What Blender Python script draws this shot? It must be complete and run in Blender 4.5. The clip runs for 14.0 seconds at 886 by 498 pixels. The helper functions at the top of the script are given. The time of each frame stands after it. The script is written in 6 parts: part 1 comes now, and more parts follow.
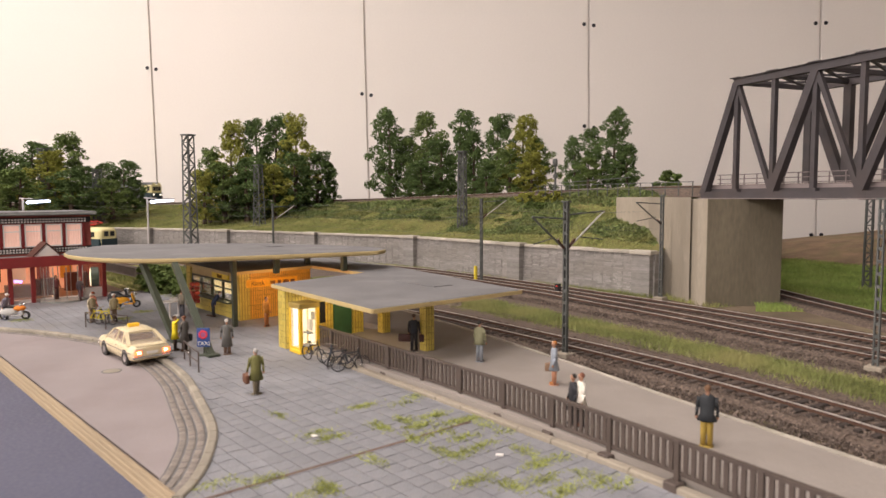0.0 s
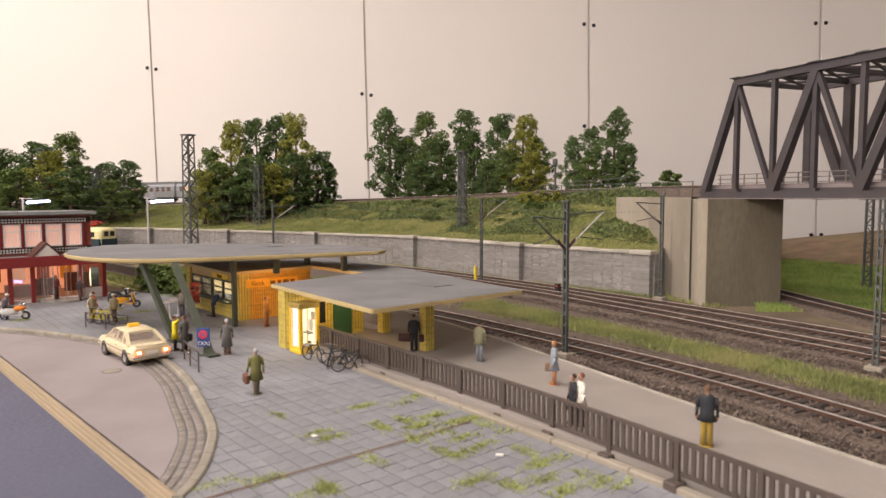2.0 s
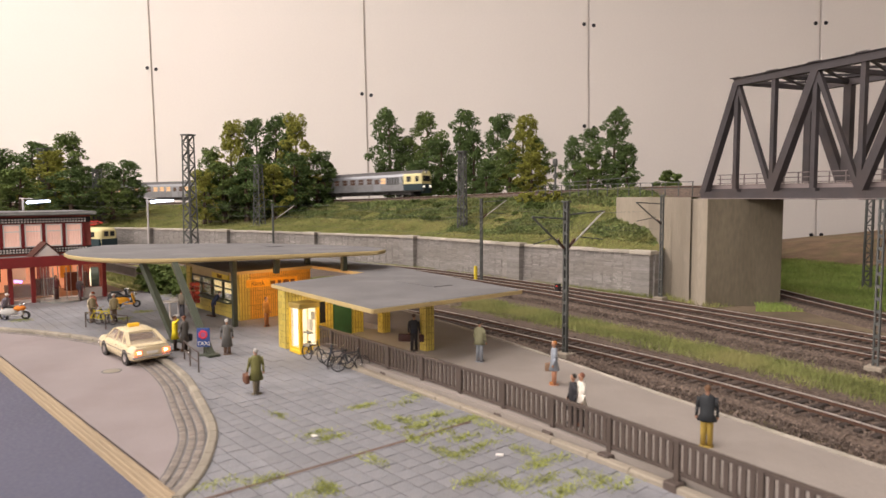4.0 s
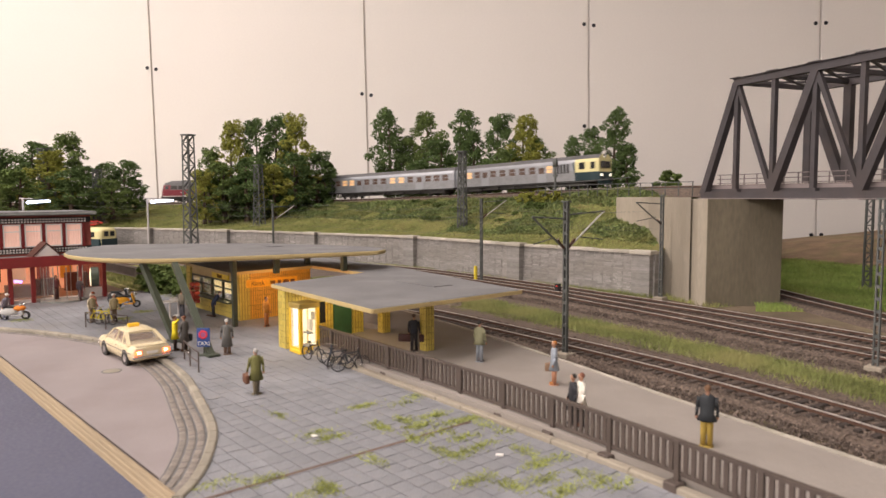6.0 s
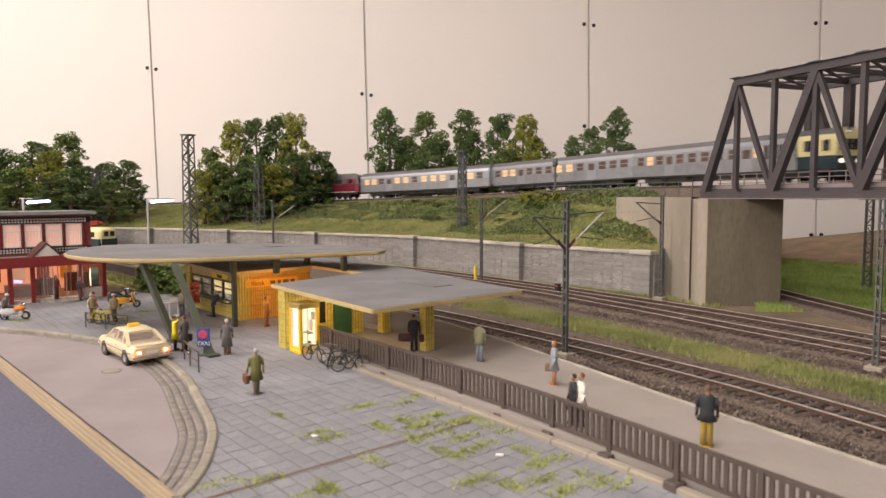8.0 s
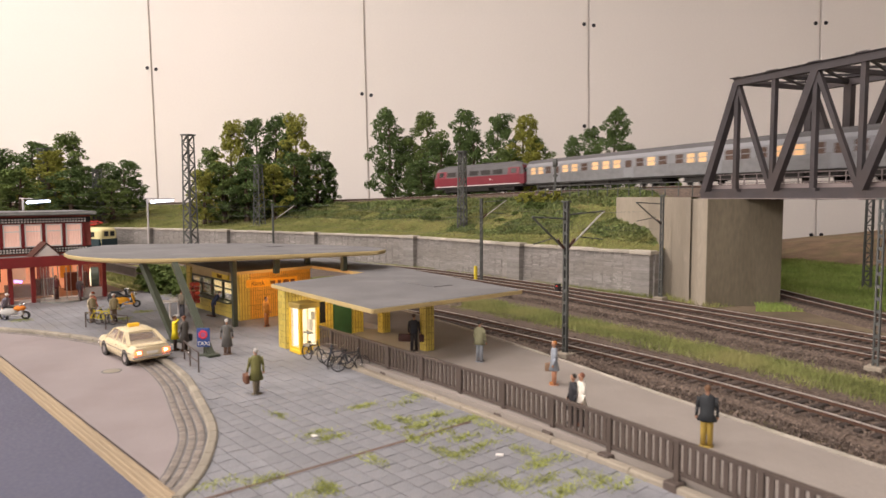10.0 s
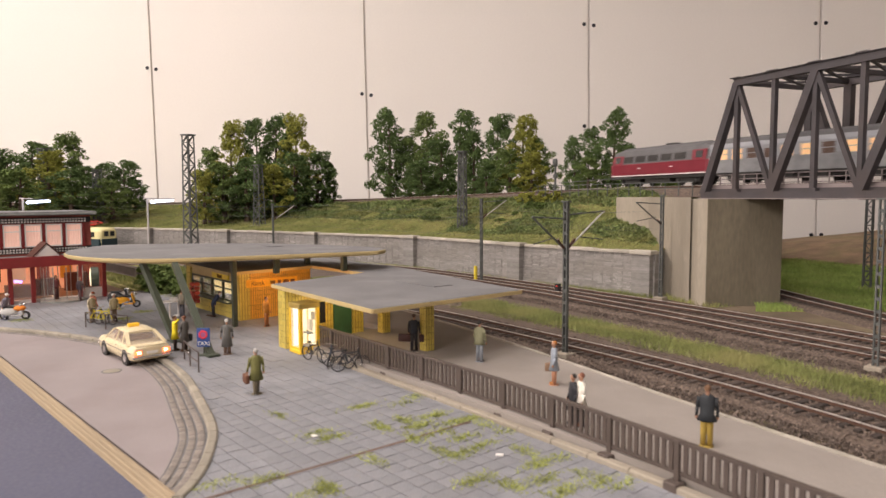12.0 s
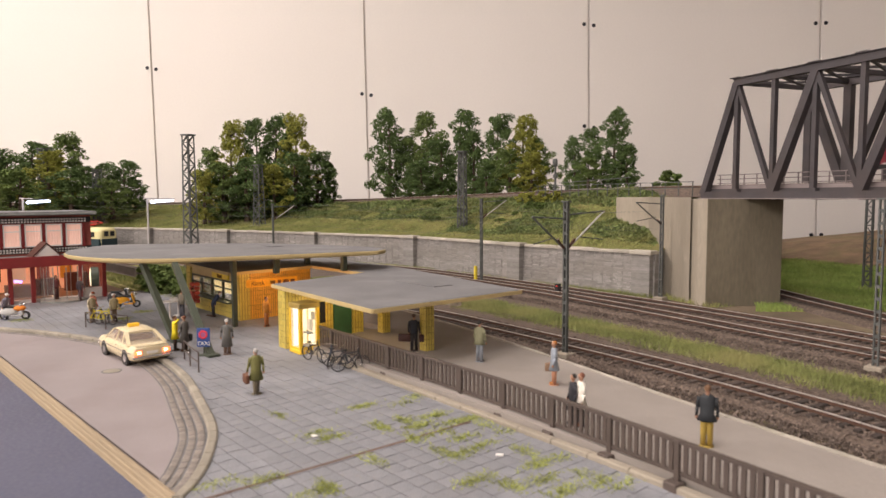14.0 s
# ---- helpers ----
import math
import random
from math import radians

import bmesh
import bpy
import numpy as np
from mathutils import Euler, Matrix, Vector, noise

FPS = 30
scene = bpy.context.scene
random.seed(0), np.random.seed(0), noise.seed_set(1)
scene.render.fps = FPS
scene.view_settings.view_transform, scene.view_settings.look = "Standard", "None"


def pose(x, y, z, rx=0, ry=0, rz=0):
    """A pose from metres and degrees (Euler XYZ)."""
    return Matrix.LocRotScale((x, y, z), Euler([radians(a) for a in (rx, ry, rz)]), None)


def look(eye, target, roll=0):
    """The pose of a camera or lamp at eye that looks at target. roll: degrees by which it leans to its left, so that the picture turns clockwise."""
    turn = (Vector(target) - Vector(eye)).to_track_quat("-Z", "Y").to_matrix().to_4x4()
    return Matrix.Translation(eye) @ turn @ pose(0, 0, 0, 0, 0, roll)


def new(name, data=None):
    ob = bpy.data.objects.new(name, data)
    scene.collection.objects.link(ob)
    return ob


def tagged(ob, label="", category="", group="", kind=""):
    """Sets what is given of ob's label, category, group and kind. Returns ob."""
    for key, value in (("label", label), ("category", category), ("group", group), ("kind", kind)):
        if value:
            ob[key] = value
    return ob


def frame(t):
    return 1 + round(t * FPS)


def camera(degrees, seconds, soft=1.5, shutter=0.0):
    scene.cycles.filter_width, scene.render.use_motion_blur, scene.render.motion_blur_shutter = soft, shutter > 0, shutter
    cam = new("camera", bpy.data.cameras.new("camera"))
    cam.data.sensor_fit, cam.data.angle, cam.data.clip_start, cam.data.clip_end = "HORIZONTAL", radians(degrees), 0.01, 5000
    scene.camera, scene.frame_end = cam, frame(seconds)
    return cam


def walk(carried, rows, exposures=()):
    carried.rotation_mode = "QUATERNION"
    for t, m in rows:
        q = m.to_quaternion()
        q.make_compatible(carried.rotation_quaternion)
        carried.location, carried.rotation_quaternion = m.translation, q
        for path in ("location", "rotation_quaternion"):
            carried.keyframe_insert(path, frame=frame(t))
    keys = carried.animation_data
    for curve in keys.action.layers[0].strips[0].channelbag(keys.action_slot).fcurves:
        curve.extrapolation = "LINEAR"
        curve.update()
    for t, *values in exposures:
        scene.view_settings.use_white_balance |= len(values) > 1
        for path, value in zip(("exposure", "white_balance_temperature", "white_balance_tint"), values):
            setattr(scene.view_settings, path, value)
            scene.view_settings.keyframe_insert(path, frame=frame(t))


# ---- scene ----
K = 1 / 87  # the layout is a model railway in H0: plan numbers are prototype metres
EYE = 7.6
AXIS = 49.55  # turn of the view against the station's long side


def site(a, b):
    """Plan place from metres across (a) and ahead (b) of the camera stand."""
    return (a * 0.649 - b * 0.761, a * 0.761 + b * 0.649)


def at(x, y, z, rz=0, rx=0, ry=0):
    return pose(x * K, y * K, z * K, rx, ry, rz)


# ---------------------------------------------------------------- camera
cam = camera(65.6, 14.0, soft=1.5, shutter=0.8)
CAM = at(0, 0, EYE, AXIS) @ pose(0, 0, 0, 90 - 4.42) @ pose(0, 0, 0, 0, 0, -0.2)
walk(cam, [(0.0, CAM), (14.0, CAM)])
cam.data.dof.use_dof = True
cam.data.dof.focus_distance = 0.92
cam.data.dof.aperture_fstop = 34

# ---------------------------------------------------------------- light: a room with ceiling lamps out of view and one low fill
world = bpy.data.worlds.new("room_dark")
world.use_nodes = True
world.node_tree.nodes["Background"].inputs[0].default_value = (1.0, 0.85, 0.72, 1)
world.node_tree.nodes["Background"].inputs[1].default_value = 0.05
scene.world = world


def ceiling_or_fill_lamp(a, b, z, size, watts, colour, tilt=0):
    u, v = site(a, b)
    lamp = bpy.data.lights.new("ceiling_or_fill_lamp", "AREA")
    lamp.shape, lamp.size, lamp.energy, lamp.color = "SQUARE", size, watts, colour
    ob = new("ceiling_or_fill_lamp", lamp)
    ob.matrix_basis = look((u * K, v * K, z * K), (u * K + tilt * 0.3, v * K, 0))
    return ob


WARM = (1.0, 0.90, 0.85)
ceiling_or_fill_lamp(-112, 98, 146, 0.9, 19, WARM)
ceiling_or_fill_lamp(-35, -10, 146, 1.0, 25, WARM)
ceiling_or_fill_lamp(-265, 10, 146, 1.2, 92, WARM)
# added fill, hung low behind the camera to brighten fronts and under canopies
ceiling_or_fill_lamp(-150, -230, 118, 2.0, 185, WARM)


def small_lamp(u, v, z, watts, colour, radius=0.2):
    """A small lamp under a roof: three of the model itself, one added fill."""
    lamp = bpy.data.lights.new("model_or_fill_lamp", "POINT")
    lamp.energy, lamp.color, lamp.shadow_soft_size = watts, colour, radius * K
    ob = new("model_or_fill_lamp", lamp)
    ob.location = (u * K, v * K, z * K)


small_lamp(-37.0, 19.2, 2.75, 0.030, (1.0, 0.50, 0.16))
small_lamp(-44.3, 18.6, 2.1, 0.005, (1.0, 0.78, 0.35))
small_lamp(-60.5, 10.5, 2.3, 0.022, (1.0, 0.56, 0.34))
# fill added to lift the dark under the platform roof; no fitting there
small_lamp(-28.6, 18.3, 2.6, 0.018, (1.0, 0.70, 0.32))

# ---------------------------------------------------------------- materials


def mat(name, base, rough=0.7, metal=0.0, vary=0.18, size=1.0, fine=12.0, bump=0.15, stain=None, stain_amount=0.5,
        stain_size=0.3, stretch=(1, 1, 1), per_piece=0.0, spec=0.4, emit=None, power=0.0, island=0.0):
    m = bpy.data.materials.new(name)
    m.use_nodes = True
    nt = m.node_tree
    n, l = nt.nodes, nt.links
    b = n["Principled BSDF"]
    b.inputs["Roughness"].default_value = rough
    b.inputs["Metallic"].default_value = metal
    b.inputs["Specular IOR Level"].default_value = spec
    co = n.new("ShaderNodeTexCoord")
    mp = n.new("ShaderNodeMapping")
    mp.inputs["Scale"].default_value = [s / K for s in stretch]
    l.new(co.outputs["Object"], mp.inputs["Vector"])

    def tex(scale, detail=4.0):
        t = n.new("ShaderNodeTexNoise")
        t.inputs["Scale"].default_value, t.inputs["Detail"].default_value = scale, detail
        l.new(mp.outputs[0], t.inputs["Vector"])
        return t.outputs["Fac"]

    def scaled(value, lo, hi, a=0.3, z=0.7):
        r = n.new("ShaderNodeMapRange")
        r.inputs["From Min"].default_value, r.inputs["From Max"].default_value = a, z
        r.inputs["To Min"].default_value, r.inputs["To Max"].default_value = lo, hi
        l.new(value, r.inputs["Value"])
        return r.outputs[0]

    def times(a, c):
        x = n.new("ShaderNodeMath")
        x.operation = "MULTIPLY"
        l.new(a, x.inputs[0]), l.new(c, x.inputs[1])
        return x.outputs[0]

    big, small = tex(size), tex(fine, 3.0)
    value = times(scaled(big, 1 - vary, 1 + vary), scaled(small, 1 - vary * 0.7, 1 + vary * 0.7))
    if per_piece:
        info = n.new("ShaderNodeObjectInfo")
        value = times(value, scaled(info.outputs["Random"], 1 - per_piece, 1 + per_piece, 0, 1))
    if island:
        geo = n.new("ShaderNodeNewGeometry")
        value = times(value, scaled(geo.outputs["Random Per Island"], 1 - island, 1 + island, 0, 1))
    hsv = n.new("ShaderNodeHueSaturation")
    hsv.inputs["Color"].default_value = (*base, 1)
    l.new(value, hsv.inputs["Value"])
    colour = hsv.outputs[0]
    if stain:
        mix = n.new("ShaderNodeMix")
        mix.data_type = "RGBA"
        mix.inputs["B"].default_value = (*stain, 1)
        l.new(colour, mix.inputs["A"])
        l.new(scaled(tex(stain_size, 6.0), 0, stain_amount, 0.45, 0.7), mix.inputs["Factor"])
        colour = mix.outputs["Result"]
    l.new(colour, b.inputs["Base Color"])
    l.new(scaled(small, max(0.03, rough - 0.12), min(1, rough + 0.12)), b.inputs["Roughness"])
    if bump:
        bp = n.new("ShaderNodeBump")
        bp.inputs["Strength"].default_value, bp.inputs["Distance"].default_value = min(1, bump * 2), 0.05 * K
        l.new(small, bp.inputs["Height"])
        l.new(bp.outputs[0], b.inputs["Normal"])
    if emit:
        b.inputs["Emission Color"].default_value = (*emit, 1)
        b.inputs["Emission Strength"].default_value = power
    return m


def glass(name, tint=(0.9, 0.95, 0.95), rough=0.03, alpha=0.25):
    m = bpy.data.materials.new(name)
    m.use_nodes = True
    b = m.node_tree.nodes["Principled BSDF"]
    b.inputs["Base Color"].default_value = (*tint, 1)
    b.inputs["Roughness"].default_value = rough
    b.inputs["Alpha"].default_value = alpha
    return m


M_WALL = mat("wall_panel", (0.74, 0.70, 0.66), 0.65, vary=0.02, size=0.02, fine=2.0, bump=0.03)
M_SEAM = mat("seam_strip", (0.62, 0.58, 0.55), 0.7, vary=0.03)
M_SCREW = mat("screw_head", (0.03, 0.03, 0.035), 0.4, metal=0.6)
M_EARTH = mat("earth", (0.16, 0.12, 0.08), 0.95, vary=0.35, size=0.35, fine=6, bump=0.6, stain=(0.07, 0.09, 0.02), stain_amount=0.5)
M_BALLAST = mat("ballast", (0.118, 0.088, 0.07), 0.95, vary=0.55, size=7.0, fine=18, bump=1.0, stain=(0.085, 0.06, 0.045), stain_amount=0.45, stain_size=0.6)
M_STONE = mat("ballast_stone", (0.135, 0.103, 0.084), 0.95, vary=0.3, island=0.55, bump=0)
M_SLEEPER = mat("sleeper", (0.06, 0.045, 0.038), 0.9, vary=0.3, size=2, fine=20, bump=0.4, per_piece=0.3)
M_RAIL_SIDE = mat("rail_rust", (0.10, 0.055, 0.038), 0.75, metal=0.3, vary=0.25)
M_RAIL_TOP = mat("rail_top", (0.60, 0.55, 0.51), 0.38, metal=0.55, vary=0.1)
M_SLAB = mat("paving_slab", (0.222, 0.224, 0.24), 0.85, vary=0.2, size=0.6, fine=14, bump=0.25, stain=(0.15, 0.142, 0.14), stain_amount=0.6, per_piece=0.07)
M_JOINT = mat("slab_joint", (0.135, 0.13, 0.13), 0.95, vary=0.25)
M_PLATFORM = mat("platform_asphalt", (0.295, 0.262, 0.235), 0.9, vary=0.08, size=0.3, fine=9, bump=0.15, stain=(0.20, 0.175, 0.155), stain_amount=0.6)
M_ROADWAY = mat("forecourt_asphalt", (0.265, 0.230, 0.228), 0.85, vary=0.07, size=0.25, fine=12, bump=0.12, stain=(0.20, 0.165, 0.165), stain_amount=0.5)
M_DARKROAD = mat("dark_street", (0.075, 0.079, 0.122), 0.6, vary=0.1, size=0.2, fine=8, bump=0.05)
M_STRIP = mat("sand_strip", (0.34, 0.265, 0.175), 0.85, vary=0.16, size=0.4, fine=5, bump=0.25, stretch=(0.15, 3, 1))
M_KERB = mat("kerb_stone", (0.28, 0.25, 0.20), 0.85, vary=0.15, size=1.0, fine=12, bump=0.25, per_piece=0.1)
M_COBBLE = mat("gutter_sett", (0.23, 0.20, 0.175), 0.85, vary=0.18, fine=14, bump=0.3, per_piece=0.14)
M_CONCRETE = mat("concrete", (0.30, 0.262, 0.207), 0.9, vary=0.13, size=0.25, fine=5, bump=0.2, stain=(0.22, 0.19, 0.15), stain_amount=0.6, stain_size=0.18, stretch=(1, 1, 0.25))
# stained concrete with the shade under the bridge put into its colour
M_CONCRETE_SHADED = mat("shaded_concrete", (0.150, 0.128, 0.090), 0.9, vary=0.2, size=0.3, fine=5, bump=0.3, stain=(0.095, 0.08, 0.058), stain_amount=0.7, stain_size=0.15, stretch=(1, 1, 0.3))
M_MASONRY = mat("masonry", (0.25, 0.235, 0.22), 0.9, vary=0.25, size=0.8, fine=6, bump=0.6, stain=(0.14, 0.127, 0.11), stain_amount=0.5, stretch=(0.4, 0.4, 3.0))
M_COPING = mat("coping", (0.42, 0.38, 0.33), 0.85, vary=0.15, bump=0.2, stain=(0.2, 0.2, 0.12), stain_amount=0.4, per_piece=0.12)
M_GRASS_GROUND = mat("turf", (0.19, 0.185, 0.055), 0.95, vary=0.35, size=0.3, fine=4, bump=0.5, stain=(0.20, 0.15, 0.06), stain_amount=0.6, stain_size=0.2)
M_GRASS = mat("grass_blades", (0.235, 0.26, 0.085), 0.8, vary=0.25, size=0.25, fine=3, bump=0, island=0.45, stain=(0.34, 0.28, 0.13), stain_amount=0.55, stain_size=0.25)
M_MEADOW = mat("meadow_blades", (0.24, 0.33, 0.075), 0.8, vary=0.25, size=0.25, fine=3, bump=0, island=0.4, stain=(0.30, 0.27, 0.11), stain_amount=0.4, stain_size=0.25)
M_WEED = mat("weed_blades", (0.31, 0.34, 0.10), 0.8, vary=0.25, bump=0, island=0.35)
M_IVY = mat("ground_cover_leaves", (0.115, 0.15, 0.048), 0.75, vary=0.3, size=0.4, bump=0, island=0.6, stain=(0.25, 0.22, 0.07), stain_amount=0.5)
M_LEAF = mat("leaf_green", (0.092, 0.140, 0.046), 0.8, vary=0.25, size=0.5, bump=0, island=0.38, spec=0.2)
M_LEAF2 = mat("leaf_mid_green", (0.125, 0.172, 0.05), 0.8, vary=0.25, size=0.5, bump=0, island=0.38, spec=0.2)
M_LEAF_Y = mat("leaf_olive_yellow", (0.25, 0.255, 0.05), 0.8, vary=0.25, size=0.5, bump=0, island=0.35, spec=0.2)
M_BARK = mat("bark", (0.09, 0.065, 0.045), 0.95, vary=0.3, size=2, bump=0.5)
M_STEEL = mat("bridge_steel", (0.060, 0.054, 0.058), 0.6, metal=0.2, vary=0.2, size=0.5, fine=6, bump=0.1, stain=(0.10, 0.075, 0.065), stain_amount=0.4)
M_STEEL_LIGHT = mat("bridge_grey_steel", (0.24, 0.20, 0.195), 0.6, metal=0.2, vary=0.12, size=0.5, fine=6, bump=0.1)
M_MAST = mat("mast_grey_green", (0.105, 0.11, 0.105), 0.65, metal=0.2, vary=0.2, bump=0.1)
M_WIRE = mat("wire", (0.12, 0.12, 0.12), 0.5, metal=0.5, vary=0.1, bump=0)
M_INSUL = mat("bracket_tube", (0.48, 0.46, 0.45), 0.45, metal=0.3, vary=0.1, bump=0)
M_GABLE = mat("dark_tile_red", (0.11, 0.045, 0.035), 0.8, vary=0.2, fine=6, bump=0.3)
M_RIM = mat("zinc_rim", (0.28, 0.29, 0.27), 0.5, metal=0.3, vary=0.1)
M_ROOF = mat("roof_felt", (0.15, 0.147, 0.15), 0.9, vary=0.1, size=0.3, fine=8, bump=0.2, stain=(0.215, 0.21, 0.21), stain_amount=0.6, stain_size=0.45)
M_CREAM = mat("cream_fascia", (0.45, 0.35, 0.165), 0.6, vary=0.08, bump=0.05, stain=(0.45, 0.35, 0.16), stain_amount=0.3)
M_SOFFIT = mat("soffit", (0.62, 0.57, 0.47), 0.8, vary=0.08)
M_COLUMN = mat("dark_green_column", (0.055, 0.065, 0.045), 0.5, vary=0.15, bump=0.05)
M_YTILE = mat("yellow_tile", (0.56, 0.44, 0.10), 0.4, vary=0.06, bump=0.03, island=0.10)
M_YGROUT = mat("tile_grout", (0.15, 0.12, 0.04), 0.8, vary=0.1)
M_OTILE = mat("orange_tile", (0.70, 0.37, 0.06), 0.4, vary=0.06, bump=0.03, island=0.10)
M_FENCE = mat("fence_brown", (0.085, 0.065, 0.055), 0.6, vary=0.15, bump=0.05)
M_RED = mat("dark_red_frame", (0.20, 0.022, 0.022), 0.5, vary=0.1, bump=0.03)
M_BRICKRED = mat("red_brick", (0.25, 0.06, 0.045), 0.8, vary=0.2, size=1.5, fine=10, bump=0.3)
M_WHITE = mat("white_plastic", (0.72, 0.69, 0.66), 0.5, vary=0.06, bump=0.03)
M_LAMPGLOW = mat("tube_glow", (0.9, 0.9, 1.0), 0.3, emit=(0.62, 0.72, 1.0), power=7.0, bump=0)
M_WARMGLOW = mat("warm_interior_glow", (0.55, 0.28, 0.18), 0.6, vary=0.3, size=0.5, emit=(1.0, 0.45, 0.24), power=0.42, bump=0)
M_KIOSKGLOW = mat("kiosk_interior", (0.7, 0.6, 0.35), 0.6, vary=0.3, size=1.2, emit=(1.0, 0.75, 0.32), power=0.85, bump=0)
M_BOOTHGLOW = mat("booth_glow", (0.9, 0.85, 0.7), 0.5, emit=(1.0, 0.80, 0.50), power=1.25, bump=0)
M_BLACK = mat("black_rubber", (0.02, 0.02, 0.02), 0.7, vary=0.1, bump=0.05)
M_CHROME = mat("chrome", (0.7, 0.7, 0.7), 0.15, metal=1.0, vary=0.02, bump=0)
M_GLASS = glass("window_glass")
M_SHOPGLASS = glass("shop_glass", alpha=0.10)
M_DARKGLASS = mat("dark_glass", (0.02, 0.02, 0.022), 0.08, vary=0.05, bump=0, spec=0.6)
M_BROWNHILL = mat("heath_hill", (0.20, 0.135, 0.085), 0.95, vary=0.3, size=0.4, fine=5, bump=0.6, stain=(0.12, 0.13, 0.04), stain_amount=0.4)

# ---------------------------------------------------------------- mesh helpers (prototype metres)


def finish(bm, material):
    bm.normal_update()
    me = bpy.data.meshes.new("mesh")
    bmesh.ops.scale(bm, vec=(K, K, K), verts=bm.verts)
    bm.to_mesh(me)
    bm.free()
    for m in material if isinstance(material, (list, tuple)) else (material,):
        me.materials.append(m)
    return me


def part(name, bm, material, parent=None, label="", m=None, smooth=False):
    """Link a bmesh (or a ready mesh) as one object under a thing."""
    me = bm if isinstance(bm, bpy.types.Mesh) else finish(bm, material)
    if smooth:
        for p in me.polygons:
            p.use_smooth = True
    ob = new(name, me)
    if parent:
        ob.parent = parent
    if m is not None:
        ob.matrix_basis = m
    if label:
        ob["label"] = label
    return ob


def thing(name, m, label, category, group="", kind=""):
    ob = new(name)
    ob.empty_display_size = 0.01
    ob.matrix_basis = m
    return tagged(ob, label, category, group, kind)


def box(x, y, z, sx, sy, sz, bevel=0.0, bm=None, mi=0, rot=None):
    """A box centred at x, y with its foot at z."""
    bm = bm or bmesh.new()
    r = bmesh.ops.create_cube(bm, size=1.0, matrix=Matrix.Translation((x, y, z + sz / 2)) @ (rot or Matrix()) @ Matrix.Diagonal((sx, sy, sz, 1)))
    faces = {f for v in r["verts"] for f in v.link_faces}
    for f in faces:
        f.material_index = mi
    if bevel:
        edges = list({e for v in r["verts"] for e in v.link_edges})
        out = bmesh.ops.bevel(bm, geom=edges, offset=bevel, segments=2, affect="EDGES", profile=0.5)
        for f in out["faces"]:
            f.material_index = mi
    return bm


def rod(p, q, r0, r1=None, n=8, bm=None, mi=0):
    """A round bar from p to q."""
    bm = bm or bmesh.new()
    p, q = Vector(p), Vector(q)
    d = q - p
    m = Matrix.Translation((p + q) / 2) @ d.to_track_quat("Z", "Y").to_matrix().to_4x4()
    r = bmesh.ops.create_cone(bm, cap_ends=True, segments=n, radius1=r0, radius2=r0 if r1 is None else r1, depth=d.length, matrix=m)
    for f in {f for v in r["verts"] for f in v.link_faces}:
        f.material_index = mi
    return bm


def beam(p, q, w, h, bm=None, mi=0, up=(0, 0, 1)):
    """A square bar from p to q, w wide and h deep."""
    bm = bm or bmesh.new()
    p, q = Vector(p), Vector(q)
    d = (q - p).normalized()
    side = d.cross(Vector(up))
    side = side.normalized() if side.length > 1e-4 else Vector((1, 0, 0))
    top = side.cross(d)
    vs = []
    for c in (p, q):
        for a, b in ((-1, -1), (1, -1), (1, 1), (-1, 1)):
            vs.append(bm.verts.new(c + side * a * w / 2 + top * b * h / 2))
    for idx in ((3, 2, 1, 0), (4, 5, 6, 7), (0, 1, 5, 4), (1, 2, 6, 5), (2, 3, 7, 6), (3, 0, 4, 7)):
        bm.faces.new([vs[i] for i in idx]).material_index = mi
    return bm


def ball(x, y, z, rx, ry, rz, bm=None, mi=0, seg=10, rings=7, rot=None):
    bm = bm or bmesh.new()
    r = bmesh.ops.create_uvsphere(bm, u_segments=seg, v_segments=rings, radius=1.0,
                                  matrix=Matrix.Translation((x, y, z)) @ (rot or Matrix()) @ Matrix.Diagonal((rx, ry, rz, 1)))
    for f in {f for v in r["verts"] for f in v.link_faces}:
        f.material_index = mi
        f.smooth = True
    return bm


def prism(outline, z0, z1, bm=None, mi=0, mi_top=None):
    """An upright prism over a plan outline (anticlockwise)."""
    bm = bm or bmesh.new()
    lo = [bm.verts.new((x, y, z0)) for x, y in outline]
    hi = [bm.verts.new((x, y, z1)) for x, y in outline]
    bm.faces.new(hi).material_index = mi if mi_top is None else mi_top
    bm.faces.new(lo[::-1]).material_index = mi
    k = len(lo)
    for i in range(k):
        bm.faces.new((lo[i], lo[(i + 1) % k], hi[(i + 1) % k], hi[i])).material_index = mi
    return bm


def loft(rings, bm=None, mi=0, closed=True, caps=True):
    """Skin a row of equal rings of points."""
    bm = bm or bmesh.new()
    vs = [[bm.verts.new(p) for p in ring] for ring in rings]
    k = len(vs[0])
    for a, b in zip(vs, vs[1:]):
        for i in range(k if closed else k - 1):
            j = (i + 1) % k
            bm.faces.new((a[i], a[j], b[j], b[i])).material_index = mi
    if caps and closed:
        bm.faces.new(vs[0][::-1]).material_index = mi
        bm.faces.new(vs[-1]).material_index = mi
    return bm


